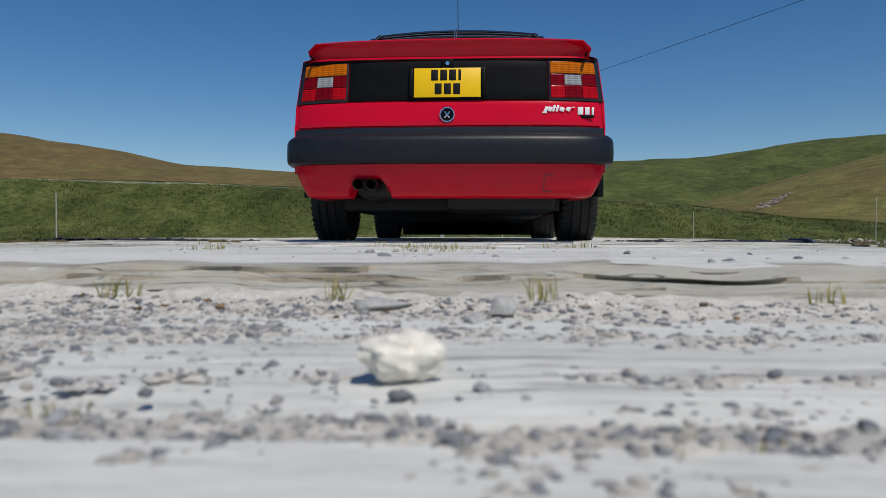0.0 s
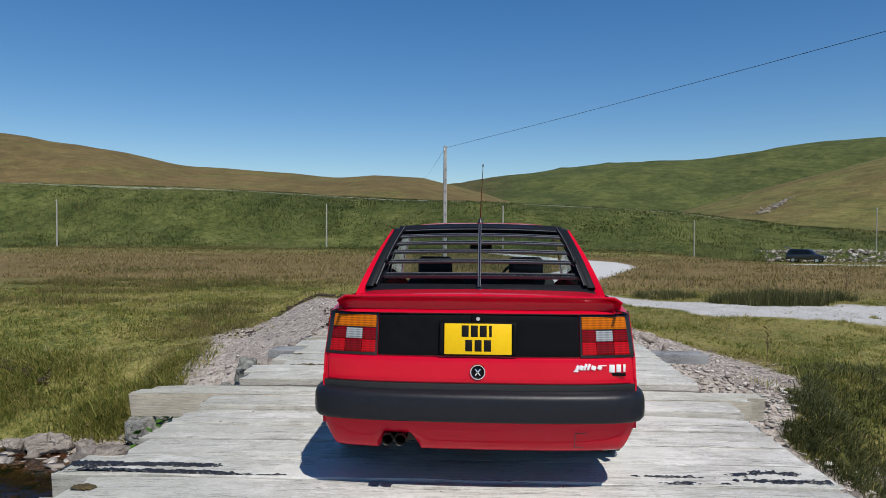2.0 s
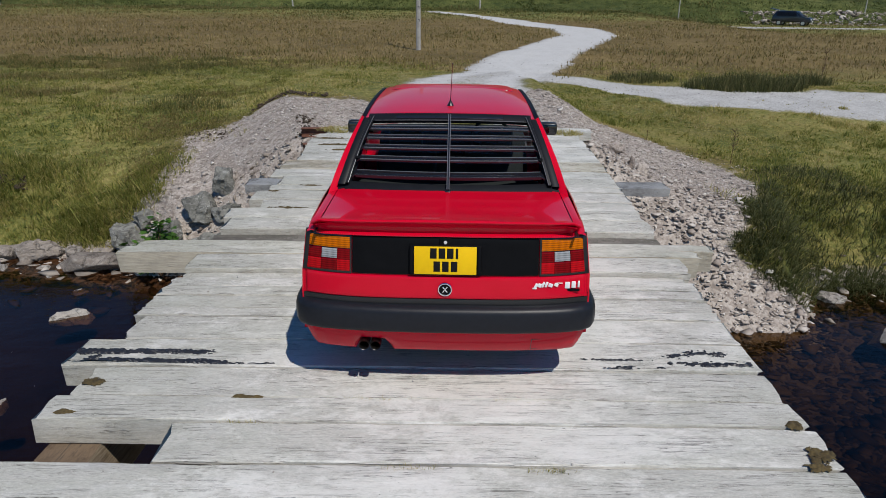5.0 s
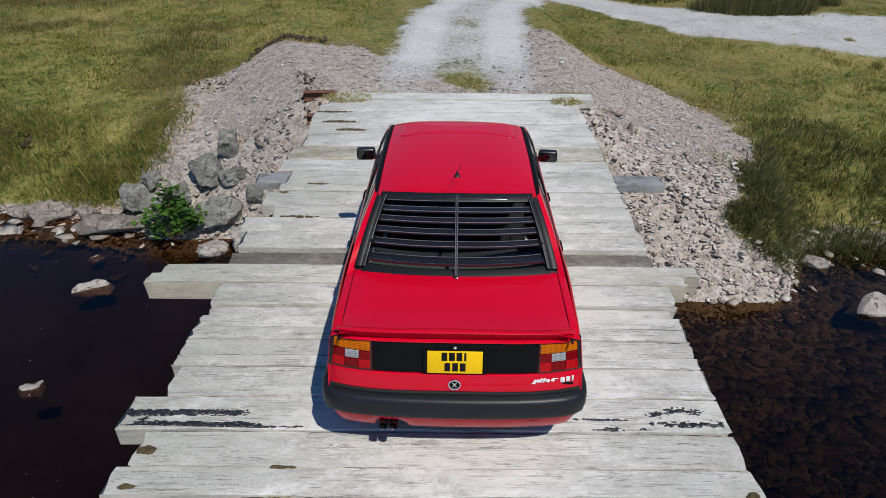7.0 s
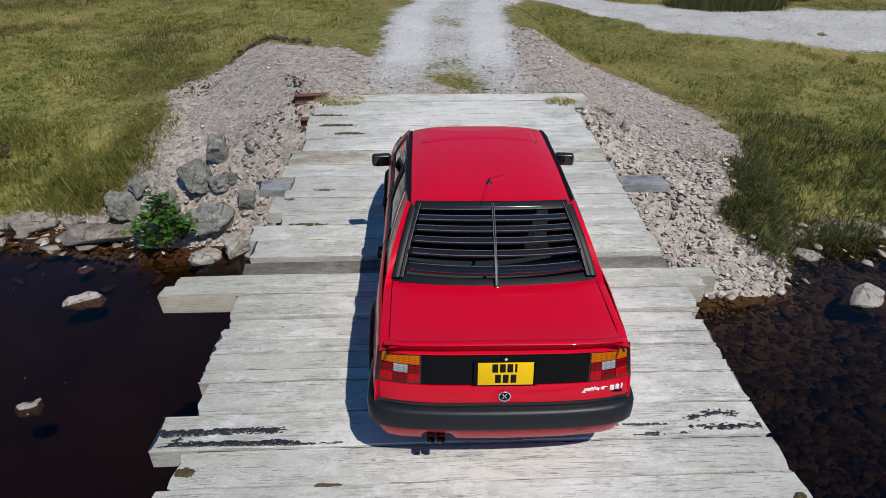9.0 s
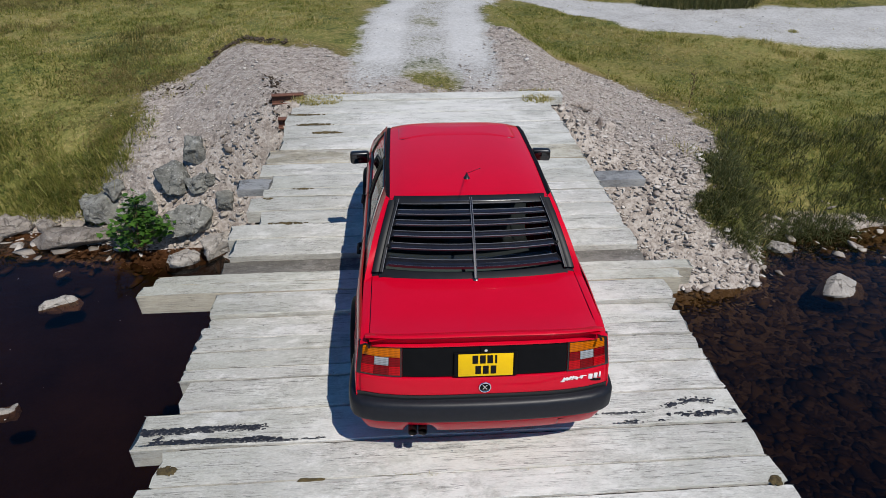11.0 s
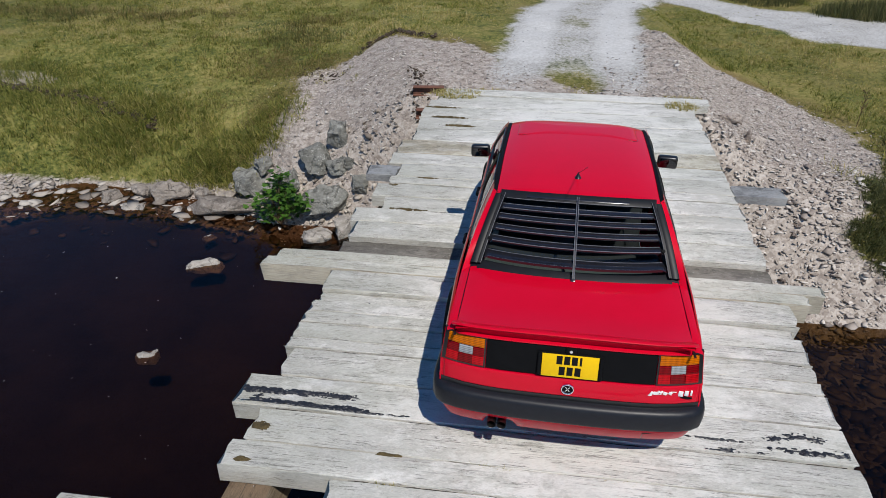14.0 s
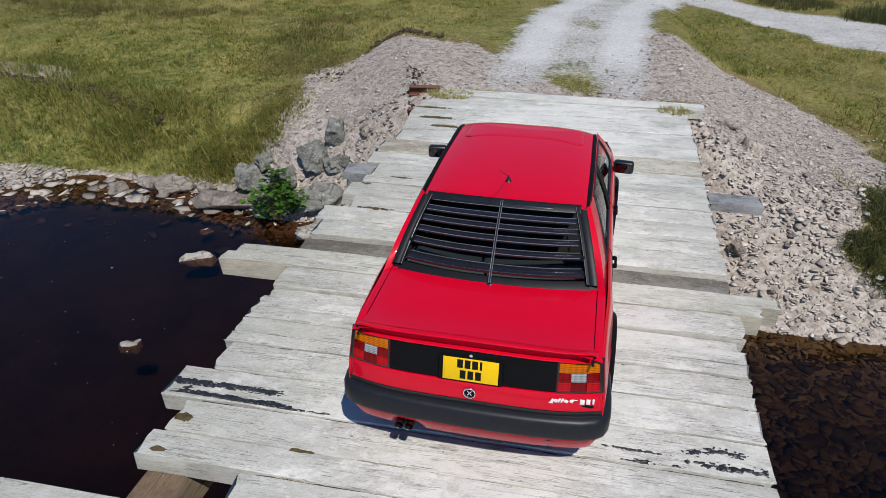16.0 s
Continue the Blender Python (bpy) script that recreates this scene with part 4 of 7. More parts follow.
def rear_slab(x0, x1, z0, z1, out, thick, round_=0.004):
    """A panel lying on the car's tail, with real thickness and softened rim."""
    bm = rear_sheet(x0, x1, z0, z1, out)
    bmesh.ops.recalc_face_normals(bm, faces=bm.faces)
    if sum(f.normal.y for f in bm.faces) > 0:
        bmesh.ops.reverse_faces(bm, faces=bm.faces)
    r = bmesh.ops.extrude_face_region(bm, geom=list(bm.faces))
    moved = [v for v in r["geom"] if isinstance(v, bmesh.types.BMVert)]
    bmesh.ops.translate(bm, verts=moved, vec=(0, -thick, 0))
    rim = [e for e in bm.edges if len(e.link_faces) == 2 and e.calc_face_angle(0) > 1.0 and all(v in moved for v in e.verts)]
    if round_ and rim:
        bmesh.ops.bevel(bm, geom=rim, offset=round_, segments=2, profile=0.5, affect="EDGES")
    return bm


# tail: lid with its red lower face, black panel, and the seam round it
part("tail_panel", rear_sheet(-0.822, 0.822, 0.36, 0.952), PAINT, car)
# black strip laid over the red panel in place of the bumper's shade
part("bumper_gap_shade", rear_slab(-0.812, 0.812, 0.545, 0.592, 0.0, 0.005, 0.0), SATIN_BLACK, car, "black strip for the shaded gap above the bumper")
boot = part("boot_lid", rear_slab(-0.792, 0.792, 0.598, 0.726, 0.0, 0.014, 0.008), PAINT, car)
top = []
for k in range(15):
    y = lerp(0.19, 0.90, k / 14)
    row = []
    for i in range(21):
        x = lerp(-0.716, 0.716, i / 20)
        edge = abs(x) / 0.716
        yy = y + (0.085 * edge ** 2.5) * (k / 14) ** 2
        row.append((x, yy, 0.992 + 0.022 * (1 - edge ** 2) + 0.012 * (k / 14) + 0.030 * max(0.0, (0.48 - y) / 0.29) ** 1.6 - 0.010 * max(0, edge - 0.97) / 0.03))
    top.append(row)
part("lid_top", sheet(top), PAINT, boot)
for sign in (1, -1):
    rows = [[(sign * lerp(0.722, 0.776, i / 4), y + 0.095 * (max(0, y - 0.5) / 0.4) ** 2, 0.990 - 0.012 * (i / 4) ** 2 - 0.024 * max(0, (0.42 - y) / 0.18)) for i in range(5)] for y in (0.245, 0.30, 0.36, 0.42, 0.5, 0.7, 0.9)]
    part("wing_top", sheet(rows), PAINT, car)
    part("lid_seam", sheet([[(sign * (0.711 + 0.016 * i), y, 0.972) for i in range(2)] for y in (0.18, 0.6, 0.98)]), SATIN_BLACK, car)
part("black_tail_panel", rear_slab(-0.522, 0.522, 0.733, 0.945, 0.0, 0.010), BLACK_PLASTIC, car, "matt black plastic panel between the tail lamps")
part("tail_trim_strip", rear_slab(-0.818, 0.818, 0.948, 0.962, 0.0, 0.012, 0.002), SATIN_BLACK, car)

# spoiler lip
rows = []
for i in range(33):
    x = lerp(-0.745, 0.745, i / 32)
    e = abs(x) / 0.745
    drop, fwd = 0.026 * max(0, e - 0.95) / 0.05, 0.040 * e ** 4 + 0.03 * max(0, e - 0.96) / 0.04
    prof = [(0.26, 1.026, 1.0), (0.24, 1.034, 1.0), (0.225, 1.0405, 0.9), (0.208, 1.0465, 0.8), (0.188, 1.0515, 0.6), (0.176, 1.051, 0.5), (0.169, 1.044, 0.4), (0.171, 1.036, 0.3), (0.192, 1.024, 0.2), (0.212, 0.996, 0.0), (0.216, 0.968, 0.0), (0.196, 0.960, 0.0), (0.194, 0.952, 0.0)]
    rows.append([(x, y + fwd * (1 if y < 0.4 else 0), z - drop * (1 if k else 0) - 0.022 * e * e * k) for y, z, k in prof])
part("spoiler", sheet(rows), PAINT, boot, angle=50)

# lock block and plate
bm = bmesh.new()
box(bm, (0.062, 0.022, 0.040), (0, rear_y(0, 0.925) - 0.012, 0.927), 0.004)
lock = part("boot_lock", bm, BLACK_PLASTIC, boot)
bm = bmesh.new()
rod(bm, (0, rear_y(0, 0.925) - 0.022, 0.925), (0, rear_y(0, 0.925) - 0.028, 0.925), 0.010, n=20)
part("lock_barrel", bm, CHROME, lock, "round chrome lock barrel")
TILT = 8.5
plate_m = pose(0, rear_y(0, 0.822) - 0.022, 0.822, -TILT, 0, 0)
bm = bmesh.new()
box(bm, (0.400, 0.012, 0.172), (0, 0.006, 0.0), 0.005)
bmesh.ops.transform(bm, matrix=plate_m, verts=bm.verts)
part("plate_mount", bm, BLACK_PLASTIC, boot)
bm = bmesh.new()
box(bm, (0.345, 0.004, 0.157), (0, -0.004, 0), 0.0015)
bmesh.ops.transform(bm, matrix=plate_m, verts=bm.verts)
plate = part("number_plate", bm, YELLOW, car, "yellow number plate with black bars")
for row_z, xs_ in ((0.040, (-0.066, -0.019, 0.027, 0.064)), (-0.034, (-0.047, 0.001, 0.049))):
    for x in xs_:
        bm = bmesh.new()
        box(bm, (0.036 if x < 0.06 else 0.014, 0.0016, 0.058), (x, -0.0066, row_z), 0.0006)
        bmesh.ops.transform(bm, matrix=plate_m, verts=bm.verts)
        part("plate_bar", bm, INK, plate)
for sign in (1, -1):
    bm = bmesh.new()
    box(bm, (0.020, 0.016, 0.150), (sign * 0.188, -0.004, 0.002), 0.005)
    bmesh.ops.transform(bm, matrix=plate_m, verts=bm.verts)
    part("plate_lamp", bm, BLACK_PLASTIC, boot)

# tail lamps
for sign in (1, -1):
    lo, hi = (0.526, 0.799)
    a, b = (lo, hi) if sign > 0 else (-hi, -lo)
    lamp = part("tail_lamp", rear_slab(a - 0.018 * (sign < 0), b + 0.018 * (sign > 0), 0.729, 0.947, 0.0, 0.011), SATIN_BLACK, car, "tail lamp with amber, red and clear lenses")
    X = lambda f: sign * lerp(lo + 0.010, hi - 0.008, f)  # noqa: E731
    cells = [("indicator_lens", 0.0, 1.0, 0.874, 0.936, AMBER), ("reverse_lens", 0.30, 0.67, 0.813, 0.866, CLEAR_LENS),
             ("red_lens", 0.0, 0.297, 0.809, 0.870, RED_LENS), ("red_lens", 0.673, 1.0, 0.809, 0.870, RED_LENS),
             ("fog_lens", 0.0, 0.297, 0.744, 0.8075, RED_BRIGHT), ("red_lens", 0.30, 0.67, 0.744, 0.8115, RED_LENS), ("brake_lens", 0.673, 1.0, 0.744, 0.8075, RED_BRIGHT)]
    for nm, f0, f1, z0, z1, mat_ in cells:
        x0, x1 = sorted((X(f0), X(f1)))
        part(nm, rear_slab(x0, x1, z0, z1, 0.010, 0.008, 0.003), mat_, lamp)

# round badge, and the lettering as plain bars
bm = bmesh.new()
prof = [(-0.004, 0.030), (0.002, 0.031), (0.006, 0.034), (0.006, 0.038), (0.002, 0.041), (-0.006, 0.041)]
lathe(bm, prof, 36, pose(0, 0.154, 0.655, 0, 0, -90))
badge = part("round_badge", bm, CHROME, boot, "round chrome badge on a dark disc")
bm = bmesh.new()
rod(bm, (0, 0.162, 0.655), (0, 0.156, 0.655), 0.032, n=30)
part("badge_disc", bm, BLACK_PLASTIC, badge)
bm = bmesh.new()
box(bm, (0.044, 0.004, 0.007), (0, 0.154, 0.655), 0.0015, (0, 52, 0))
box(bm, (0.044, 0.004, 0.007), (0, 0.154, 0.655), 0.0015, (0, -52, 0))
part("badge_bars", bm, CHROME, badge)
bm = bmesh.new()
for x, w, h, dz, lean in ((0.506, 0.016, 0.036, -0.004, 24), (0.528, 0.020, 0.024, 0, 20), (0.548, 0.012, 0.034, 0.004, 18), (0.566, 0.012, 0.034, 0.004, 18), (0.590, 0.024, 0.022, -0.001, 20), (0.500, 0.026, 0.007, -0.018, 0), (0.558, 0.036, 0.006, 0.008, 0), (0.640, 0.034, 0.005, 0.010, 0), (0.622, 0.022, 0.020, 0, 24)):
    box(bm, (w, 0.005, h), (x, rear_y(x, 0.66) - 0.017, 0.682 + dz), 0.002, (0, lean, 0))
part("lettering_bar", bm, WHITE_PAINT, boot, "white slanted lettering bars")
bm = bmesh.new()
for x, w in ((0.686, 0.028), (0.722, 0.024), (0.752, 0.012)):
    box(bm, (w, 0.005, 0.040), (x, rear_y(x, 0.66) - 0.017, 0.676), 0.002)
part("lettering_bar", bm, WHITE_PAINT, boot, "white upright lettering bars")
bm = bmesh.new()
box(bm, (0.070, 0.004, 0.016), (0.722, rear_y(0.72, 0.63) - 0.017, 0.646), 0.001)
part("lettering_bar", bm, BLACK_PLASTIC, boot, "small black lettering bar")


# bumper and the red skirt under it
def plan_curve():
    pts = [(0.0, 0.098), (0.2, 0.100), (0.4, 0.107), (0.58, 0.122), (0.70, 0.140), (0.785, 0.166), (0.840, 0.205), (0.868, 0.262), (0.878, 0.34), (0.878, 0.46), (0.872, 0.60), (0.866, 0.70)]
    full = [(-x, y) for x, y in pts[:0:-1]] + pts
    out = []
    for i, (x, y) in enumerate(full):
        p, q = full[max(0, i - 1)], full[min(len(full) - 1, i + 1)]
        t = Vector((q[0] - p[0], q[1] - p[1])).normalized()
        out.append((x, y, t.y, -t.x))       # outward normal
    return out


def swept(profile, cut=None, ymax=9.0):
    rows = []
    for x, y, nx, ny in plan_curve():
        if y > ymax:
            continue
        rows.append([(x + nx * o, y + ny * o, cut(x, z) if cut else z) for o, z in profile])
    return sheet(rows)


rear_bumper = part("rear_bumper", swept([(-0.12, 0.560), (-0.070, 0.560), (-0.045, 0.558), (-0.024, 0.551), (-0.009, 0.538), (-0.002, 0.520), (0.0, 0.47), (-0.001, 0.430), (-0.005, 0.414), (-0.014, 0.405), (-0.05, 0.400)]), BUMPER_PLASTIC, car, "large dark grey plastic bumper", angle=60)
notch = lambda x, z: max(z, 0.330) if -0.532 < x < -0.335 else z  # noqa: E731


def skirt(profile):
    rows, pts = [], plan_curve()
    dense = []
    for a, b in zip(pts, pts[1:]):
        dense += [tuple(lerp(a[k], b[k], t / 4) for k in range(4)) for t in range(4)]
    for x, y, nx, ny in dense:
        if y < 0.62:
            rows.append([(x + nx * o, y + ny * o, notch(x, z)) for o, z in profile])
    return sheet(rows)


part("rear_skirt", skirt([(-0.044, 0.412), (-0.046, 0.385), (-0.058, 0.345), (-0.078, 0.300), (-0.097, 0.264), (-0.110, 0.246), (-0.130, 0.234), (-0.22, 0.230)]), PAINT, car)
bm = bmesh.new()
for a, b in (((0.50, 0.345), (0.70, 0.345)), ((0.50, 0.345), (0.50, 0.262)), ((0.70, 0.345), (0.695, 0.262)), ((0.50, 0.262), (0.695, 0.262))):
    f = lambda p: (p[0], float(np.interp(p[0], [0.4, 0.58, 0.7], [0.107, 0.122, 0.146])) + (0.056 if p[1] > 0.3 else 0.098), p[1])  # noqa: E731
    rod(bm, f(a), f(b), 0.0022, n=6)
part("tow_cover_seam", bm, SATIN_BLACK, rear_bumper)

# twin exhaust and the underside
bm = bmesh.new()
for x in (-0.463, -0.397):
    lathe(bm, [(0.0, 0.0275), (-0.002, 0.0292), (0.02, 0.030), (0.20, 0.029), (0.20, 0.023), (0.03, 0.0255), (0.0, 0.0275)], 28, pose(x, 0.148, 0.299, 0, 0, 90))
exhaust = part("exhaust", bm, STEEL, car, "twin round exhaust tailpipes")
bm = bmesh.new()
rod(bm, (-0.42, 0.34, 0.300), (-0.42, 0.80, 0.290), 0.075, n=24)
part("silencer", bm, UNDER, exhaust)
for nm, size, at, bev in (("floor_pan", (1.24, 3.55, 0.08), (0, 2.35, 0.215), 0.01), ("spare_wheel_well", (1.0, 0.60, 0.16), (0.0, 0.62, 0.315), 0.04),
                          ("fuel_tank", (0.62, 0.50, 0.19), (0.28, 0.68, 0.255), 0.06), ("rear_axle_beam", (1.22, 0.09, 0.09), (0, 1.12, 0.235), 0.02), ("body_shell", (1.24, 3.3, 0.34), (0, 2.35, 0.43), 0.03)):
    part(nm, box(bmesh.new(), size, at, bev), UNDER, car)
for sign in (1, -1):
    for axle in AXLES:
        bm = bmesh.new()
        rows = [[(sign * x, axle + 0.385 * math.cos(math.pi * k / 16), 0.26 + 0.40 * math.sin(math.pi * k / 16)) for x in (0.52, 0.80)] for k in range(17)]
        part("wheel_well", sheet(rows), UNDER, car)
        # black flared arch trim
        rows = []
        for k in range(25):
            a = math.pi * (k / 24 * 1.06 - 0.03)
            c, s = math.cos(a), math.sin(a)
            rows.append([(sign * x, axle + r * c, 0.295 + r * s) for x, r in ((0.795, 0.356), (0.850, 0.350), (0.884, 0.356), (0.889, 0.372), (0.880, 0.392), (0.850, 0.412))])
        part("arch_trim", sheet(rows), BLACK_PLASTIC, car)


def make_wheel(m):
    wheel = new("wheel")
    wheel.parent = car
    wheel.matrix_local = m
    bm = bmesh.new()
    prof = [(0.075, 0.195), (0.098, 0.215), (0.110, 0.245), (0.108, 0.270), (0.098, 0.286), (0.088, 0.2925), (0.062, 0.2945), (0.060, 0.287), (0.052, 0.287), (0.050, 0.295), (0.012, 0.2955), (0.010, 0.287), (0.002, 0.287), (0.0, 0.2955),
            (-0.04, 0.295), (-0.042, 0.287), (-0.050, 0.287), (-0.052, 0.2945), (-0.088, 0.2925), (-0.098, 0.286), (-0.108, 0.270), (-0.110, 0.245), (-0.098, 0.215), (-0.075, 0.195)]
    lathe(bm, prof, 64)
    for k in range(46):
        a = 2 * math.pi * k / 46
        for x0, w in ((0.086, 0.040), (-0.086, 0.040)):
            box(bm, (w, 0.024, 0.004), (x0, -math.sin(a) * 0.2925, math.cos(a) * 0.2925), 0, (math.degrees(a), 0, 0))
    part("tyre", bm, RUBBER, wheel)
    bm = bmesh.new()
    lathe(bm, [(0.098, 0.214), (0.104, 0.208), (0.100, 0.200), (0.070, 0.192), (0.058, 0.180), (-0.05, 0.176), (-0.098, 0.2)], 48)
    for k in range(8):
        a = 45 * k
        box(bm, (0.022, 0.050, 0.150), (0.062, -0.110 * math.sin(radians(a)), 0.110 * math.cos(radians(a))), 0.006, (a, 0, 0))
    rod(bm, (0.040, 0, 0), (0.080, 0, 0), 0.060, 0.052, 24)
    part("rim", bm, ALLOY, wheel, "light alloy rim")
    return wheel


for axle in AXLES:
    for sign in (1, -1):
        make_wheel(pose(sign * 0.765, axle, WHEEL_R, 0, 0, 0 if sign > 0 else 180))


# greenhouse
def side_point(u, h, sign, out=0.0):
    """u from the rear pillar's back edge to the windscreen, h from the waistline to the gutter."""
    y = lerp(lerp(0.93, 3.52, u), lerp(1.47, 2.93, u), h)
    x = lerp(0.778, 0.612, h) + 0.016 * math.sin(math.pi * h)
    z = lerp(0.968, 1.392, h)
    return Vector((sign * (x + out), y, z))


def side_patch(u0, u1, h0, h1, sign, out=0.0, nu=8, nh=6, tilt=0.0, thick=0.0):
    return sheet([[side_point(lerp(u0, u1, i / nu) + tilt * (lerp(h0, h1, k / nh)), lerp(h0, h1, k / nh), sign, out) for i in range(nu + 1)] for k in range(nh + 1)], thick)


# roof with its sunroof
def roof_z(x, y):
    e = abs(x) / 0.6
    t = (y - 1.42) / (2.97 - 1.42)
    return 1.398 + 0.050 * (1 - e ** 4.2) - 0.020 * (2 * t - 0.95) ** 2 - 0.004 * max(0, 1 - t * 6) - 0.02 * max(0, t - 0.94) / 0.06


for sign in (1, -1):
    side = "right" if sign > 0 else "left"
    part("rear_pillar", side_patch(-0.01, 0.165, -0.02, 1.0, sign, 0.0), PAINT, car)
    part("roof_side", side_patch(0.165, 0.94, 0.90, 1.0, sign, 0.0, 20, 2), PAINT, car)
    part("waist_strip", side_patch(0.165, 0.95, -0.02, 0.045, sign, 0.004, 20, 2), SATIN_BLACK, car)
    part("screen_pillar", side_patch(0.93, 1.01, -0.02, 1.0, sign, 0.0), PAINT, car)
    part("door_pillar", side_patch(0.515, 0.555, 0.03, 0.92, sign, 0.002), SATIN_BLACK, car)
    part("quarter_bar", side_patch(0.275, 0.287, 0.03, 0.92, sign, 0.003, 2), SATIN_BLACK, car)
    for u0, u1, nm in ((0.165, 0.515, "rear_side_window"), (0.555, 0.93, "front_side_window")):
        part(nm, side_patch(u0, u1, 0.03, 0.91, sign, -0.006), GLASS, car)
        bm = bmesh.new()
        ring = [(u0, 0.04), (u1, 0.04), (u1, 0.91), (u0, 0.91)]
        pts = [side_point(lerp(a[0], b[0], t / 6), lerp(a[1], b[1], t / 6), sign, 0.001) for a, b in zip(ring, ring[1:] + ring[:1]) for t in range(6)]
        for a, b in zip(pts, pts[1:] + pts[:1]):
            rod(bm, a, b, 0.009, n=6)
        part("window_seal", bm, SATIN_BLACK, car)
    # gutter strip beside the roof
    rows = []
    for k in range(24):
        t = k / 23
        y = lerp(1.430, 2.96, t)
        z = roof_z(0.592, y) - 0.004 - (0.008 * (1 - t * 8) if t < 0.125 else 0)
        xg = 0.612 - 0.01 * abs(t - 0.4)
        rows.append([(sign * (xg + a), y, z + b) for a, b in ((-0.026, 0.004), (-0.022, 0.014), (0.0, 0.013), (0.010, 0.004), (0.010, -0.008))])
    part("gutter_strip", sheet(rows), BLACK_PLASTIC, car, "black strip along the roof edge")
    # door seams, handles, rub strip
    for y0 in (1.60, 2.42, 3.42):
        bm = bmesh.new()
        pts = [p + Vector((sign * 0.0005, 0, 0)) for p in side_row(y0, sign) if p.z > 0.25]
        for a, b in zip(pts, pts[1:]):
            rod(bm, a, b, 0.0035, n=6)
        part("door_seam", bm, SATIN_BLACK, car)
    for y0 in (1.66, 2.58):
        bm = bmesh.new()
        xh = 0.840
        box(bm, (0.020, 0.145, 0.030), (sign * (xh + 0.016), y0 + 0.06, 0.800), 0.008)
        box(bm, (0.030, 0.026, 0.034), (sign * (xh + 0.004), y0, 0.800), 0.006)
        box(bm, (0.030, 0.026, 0.034), (sign * (xh + 0.004), y0 + 0.12, 0.800), 0.006)
        part("door_handle", bm, BLACK_PLASTIC, car, "black pull door handle")
    bm = sheet([[(sign * (0.836 + o), y, z) for o, z in ((0, 0.50), (0.012, 0.508), (0.014, 0.545), (0.0, 0.553))] for y in np.linspace(1.47, 3.14, 12)])
    part("rub_strip", bm, BLACK_PLASTIC, car)
    # mirror
    bm = bmesh.new()
    box(bm, (0.185, 0.085, 0.120), (sign * 0.895, 3.20, 0.985), 0.028, (0, 0, sign * -6), 3)
    box(bm, (0.10, 0.05, 0.035), (sign * 0.80, 3.22, 0.945), 0.010, (0, sign * -10, 0))
    mirror = part("door_mirror", bm, SATIN_BLACK, car, "black door mirror")
    bm = bmesh.new()
    box(bm, (0.150, 0.004, 0.090), (sign * 0.897, 3.155, 0.985), 0.0015, (0, 0, sign * -6))
    part("mirror_glass", bm, MIRROR, mirror)


rows = [[(lerp(-0.598, 0.598, i / 24), y, roof_z(lerp(-0.598, 0.598, i / 24), y)) for i in range(25)] for y in np.linspace(1.365, 2.985, 26)]
for row in rows:        # the rear edge follows the window and rolls down to it
    t = (row[0][1] - 1.365) / 1.62
    for i, (x, y, z) in enumerate(row):
        row[i] = (x, y + 0.045 * abs(x / 0.598) ** 2.2 * (1 - t) ** 6, z)
lip = lambda dy, dz: [(x * 0.985, y + dy, lerp(z, 1.404 - 0.024 * (x / 0.598) ** 2, dz)) for x, y, z in rows_[0]]  # noqa: E731
rows_ = list(rows)
rows = [lip(-0.010, 1.0), lip(-0.009, 0.5), lip(-0.005, 0.15)] + rows
roof = part("roof", sheet(rows), PAINT, car)


def roof_slab(x0, x1, y0, y1, lift, r=0.04, n=10):
    """A panel that follows the roof's curve, with rounded corners."""
    bm = bmesh.new()
    ring = []
    for cx, cy, a0 in ((x1 - r, y1 - r, 0), (x0 + r, y1 - r, 90), (x0 + r, y0 + r, 180), (x1 - r, y0 + r, 270)):
        ring += [(cx + r * math.cos(radians(a0 + 90 * k / n)), cy + r * math.sin(radians(a0 + 90 * k / n))) for k in range(n + 1)]
    mx, my = (x0 + x1) / 2, (y0 + y1) / 2
    loops = []
    for s in (1.0, 0.985, 0.9, 0.75, 0.6, 0.45, 0.3, 0.15, 0.0):
        loops.append([bm.verts.new((mx + (x - mx) * s, my + (y - my) * s, roof_z(mx + (x - mx) * s, my + (y - my) * s) + lift - (0.004 if s == 1 else 0))) for x, y in ring])
    for a, b in zip(loops, loops[1:]):
        for i in range(len(ring)):
            bm.faces.new((a[i], a[(i + 1) % len(ring)], b[(i + 1) % len(ring)], b[i]))
    bmesh.ops.remove_doubles(bm, verts=bm.verts, dist=1e-5)
    return bm


part("sunroof_seal", roof_slab(-0.511, 0.511, 2.502, 2.864, 0.0035, 0.05), SATIN_BLACK, roof)
part("sunroof", roof_slab(-0.508, 0.508, 2.505, 2.861, 0.0060, 0.047), PAINT, roof)
bm = bmesh.new()
lathe(bm, [(0.045, 0.004), (0.03, 0.008), (0.008, 0.020), (0.0, 0.026), (-0.004, 0.026)], 20, pose(0, 1.64, roof_z(0, 1.64), 0, -90, 0))
ant = part("aerial", bm, SATIN_BLACK, car, "short black roof aerial")
bm = bmesh.new()
rod(bm, (0, 1.64, 1.475), (0.018, 1.01, 1.786), 0.0030, 0.0017, 8)
rod(bm, (0.018, 1.012, 1.785), (0.0188, 0.985, 1.798), 0.0036, 0.0036, 8)
part("aerial_rod", bm, SATIN_BLACK, ant)


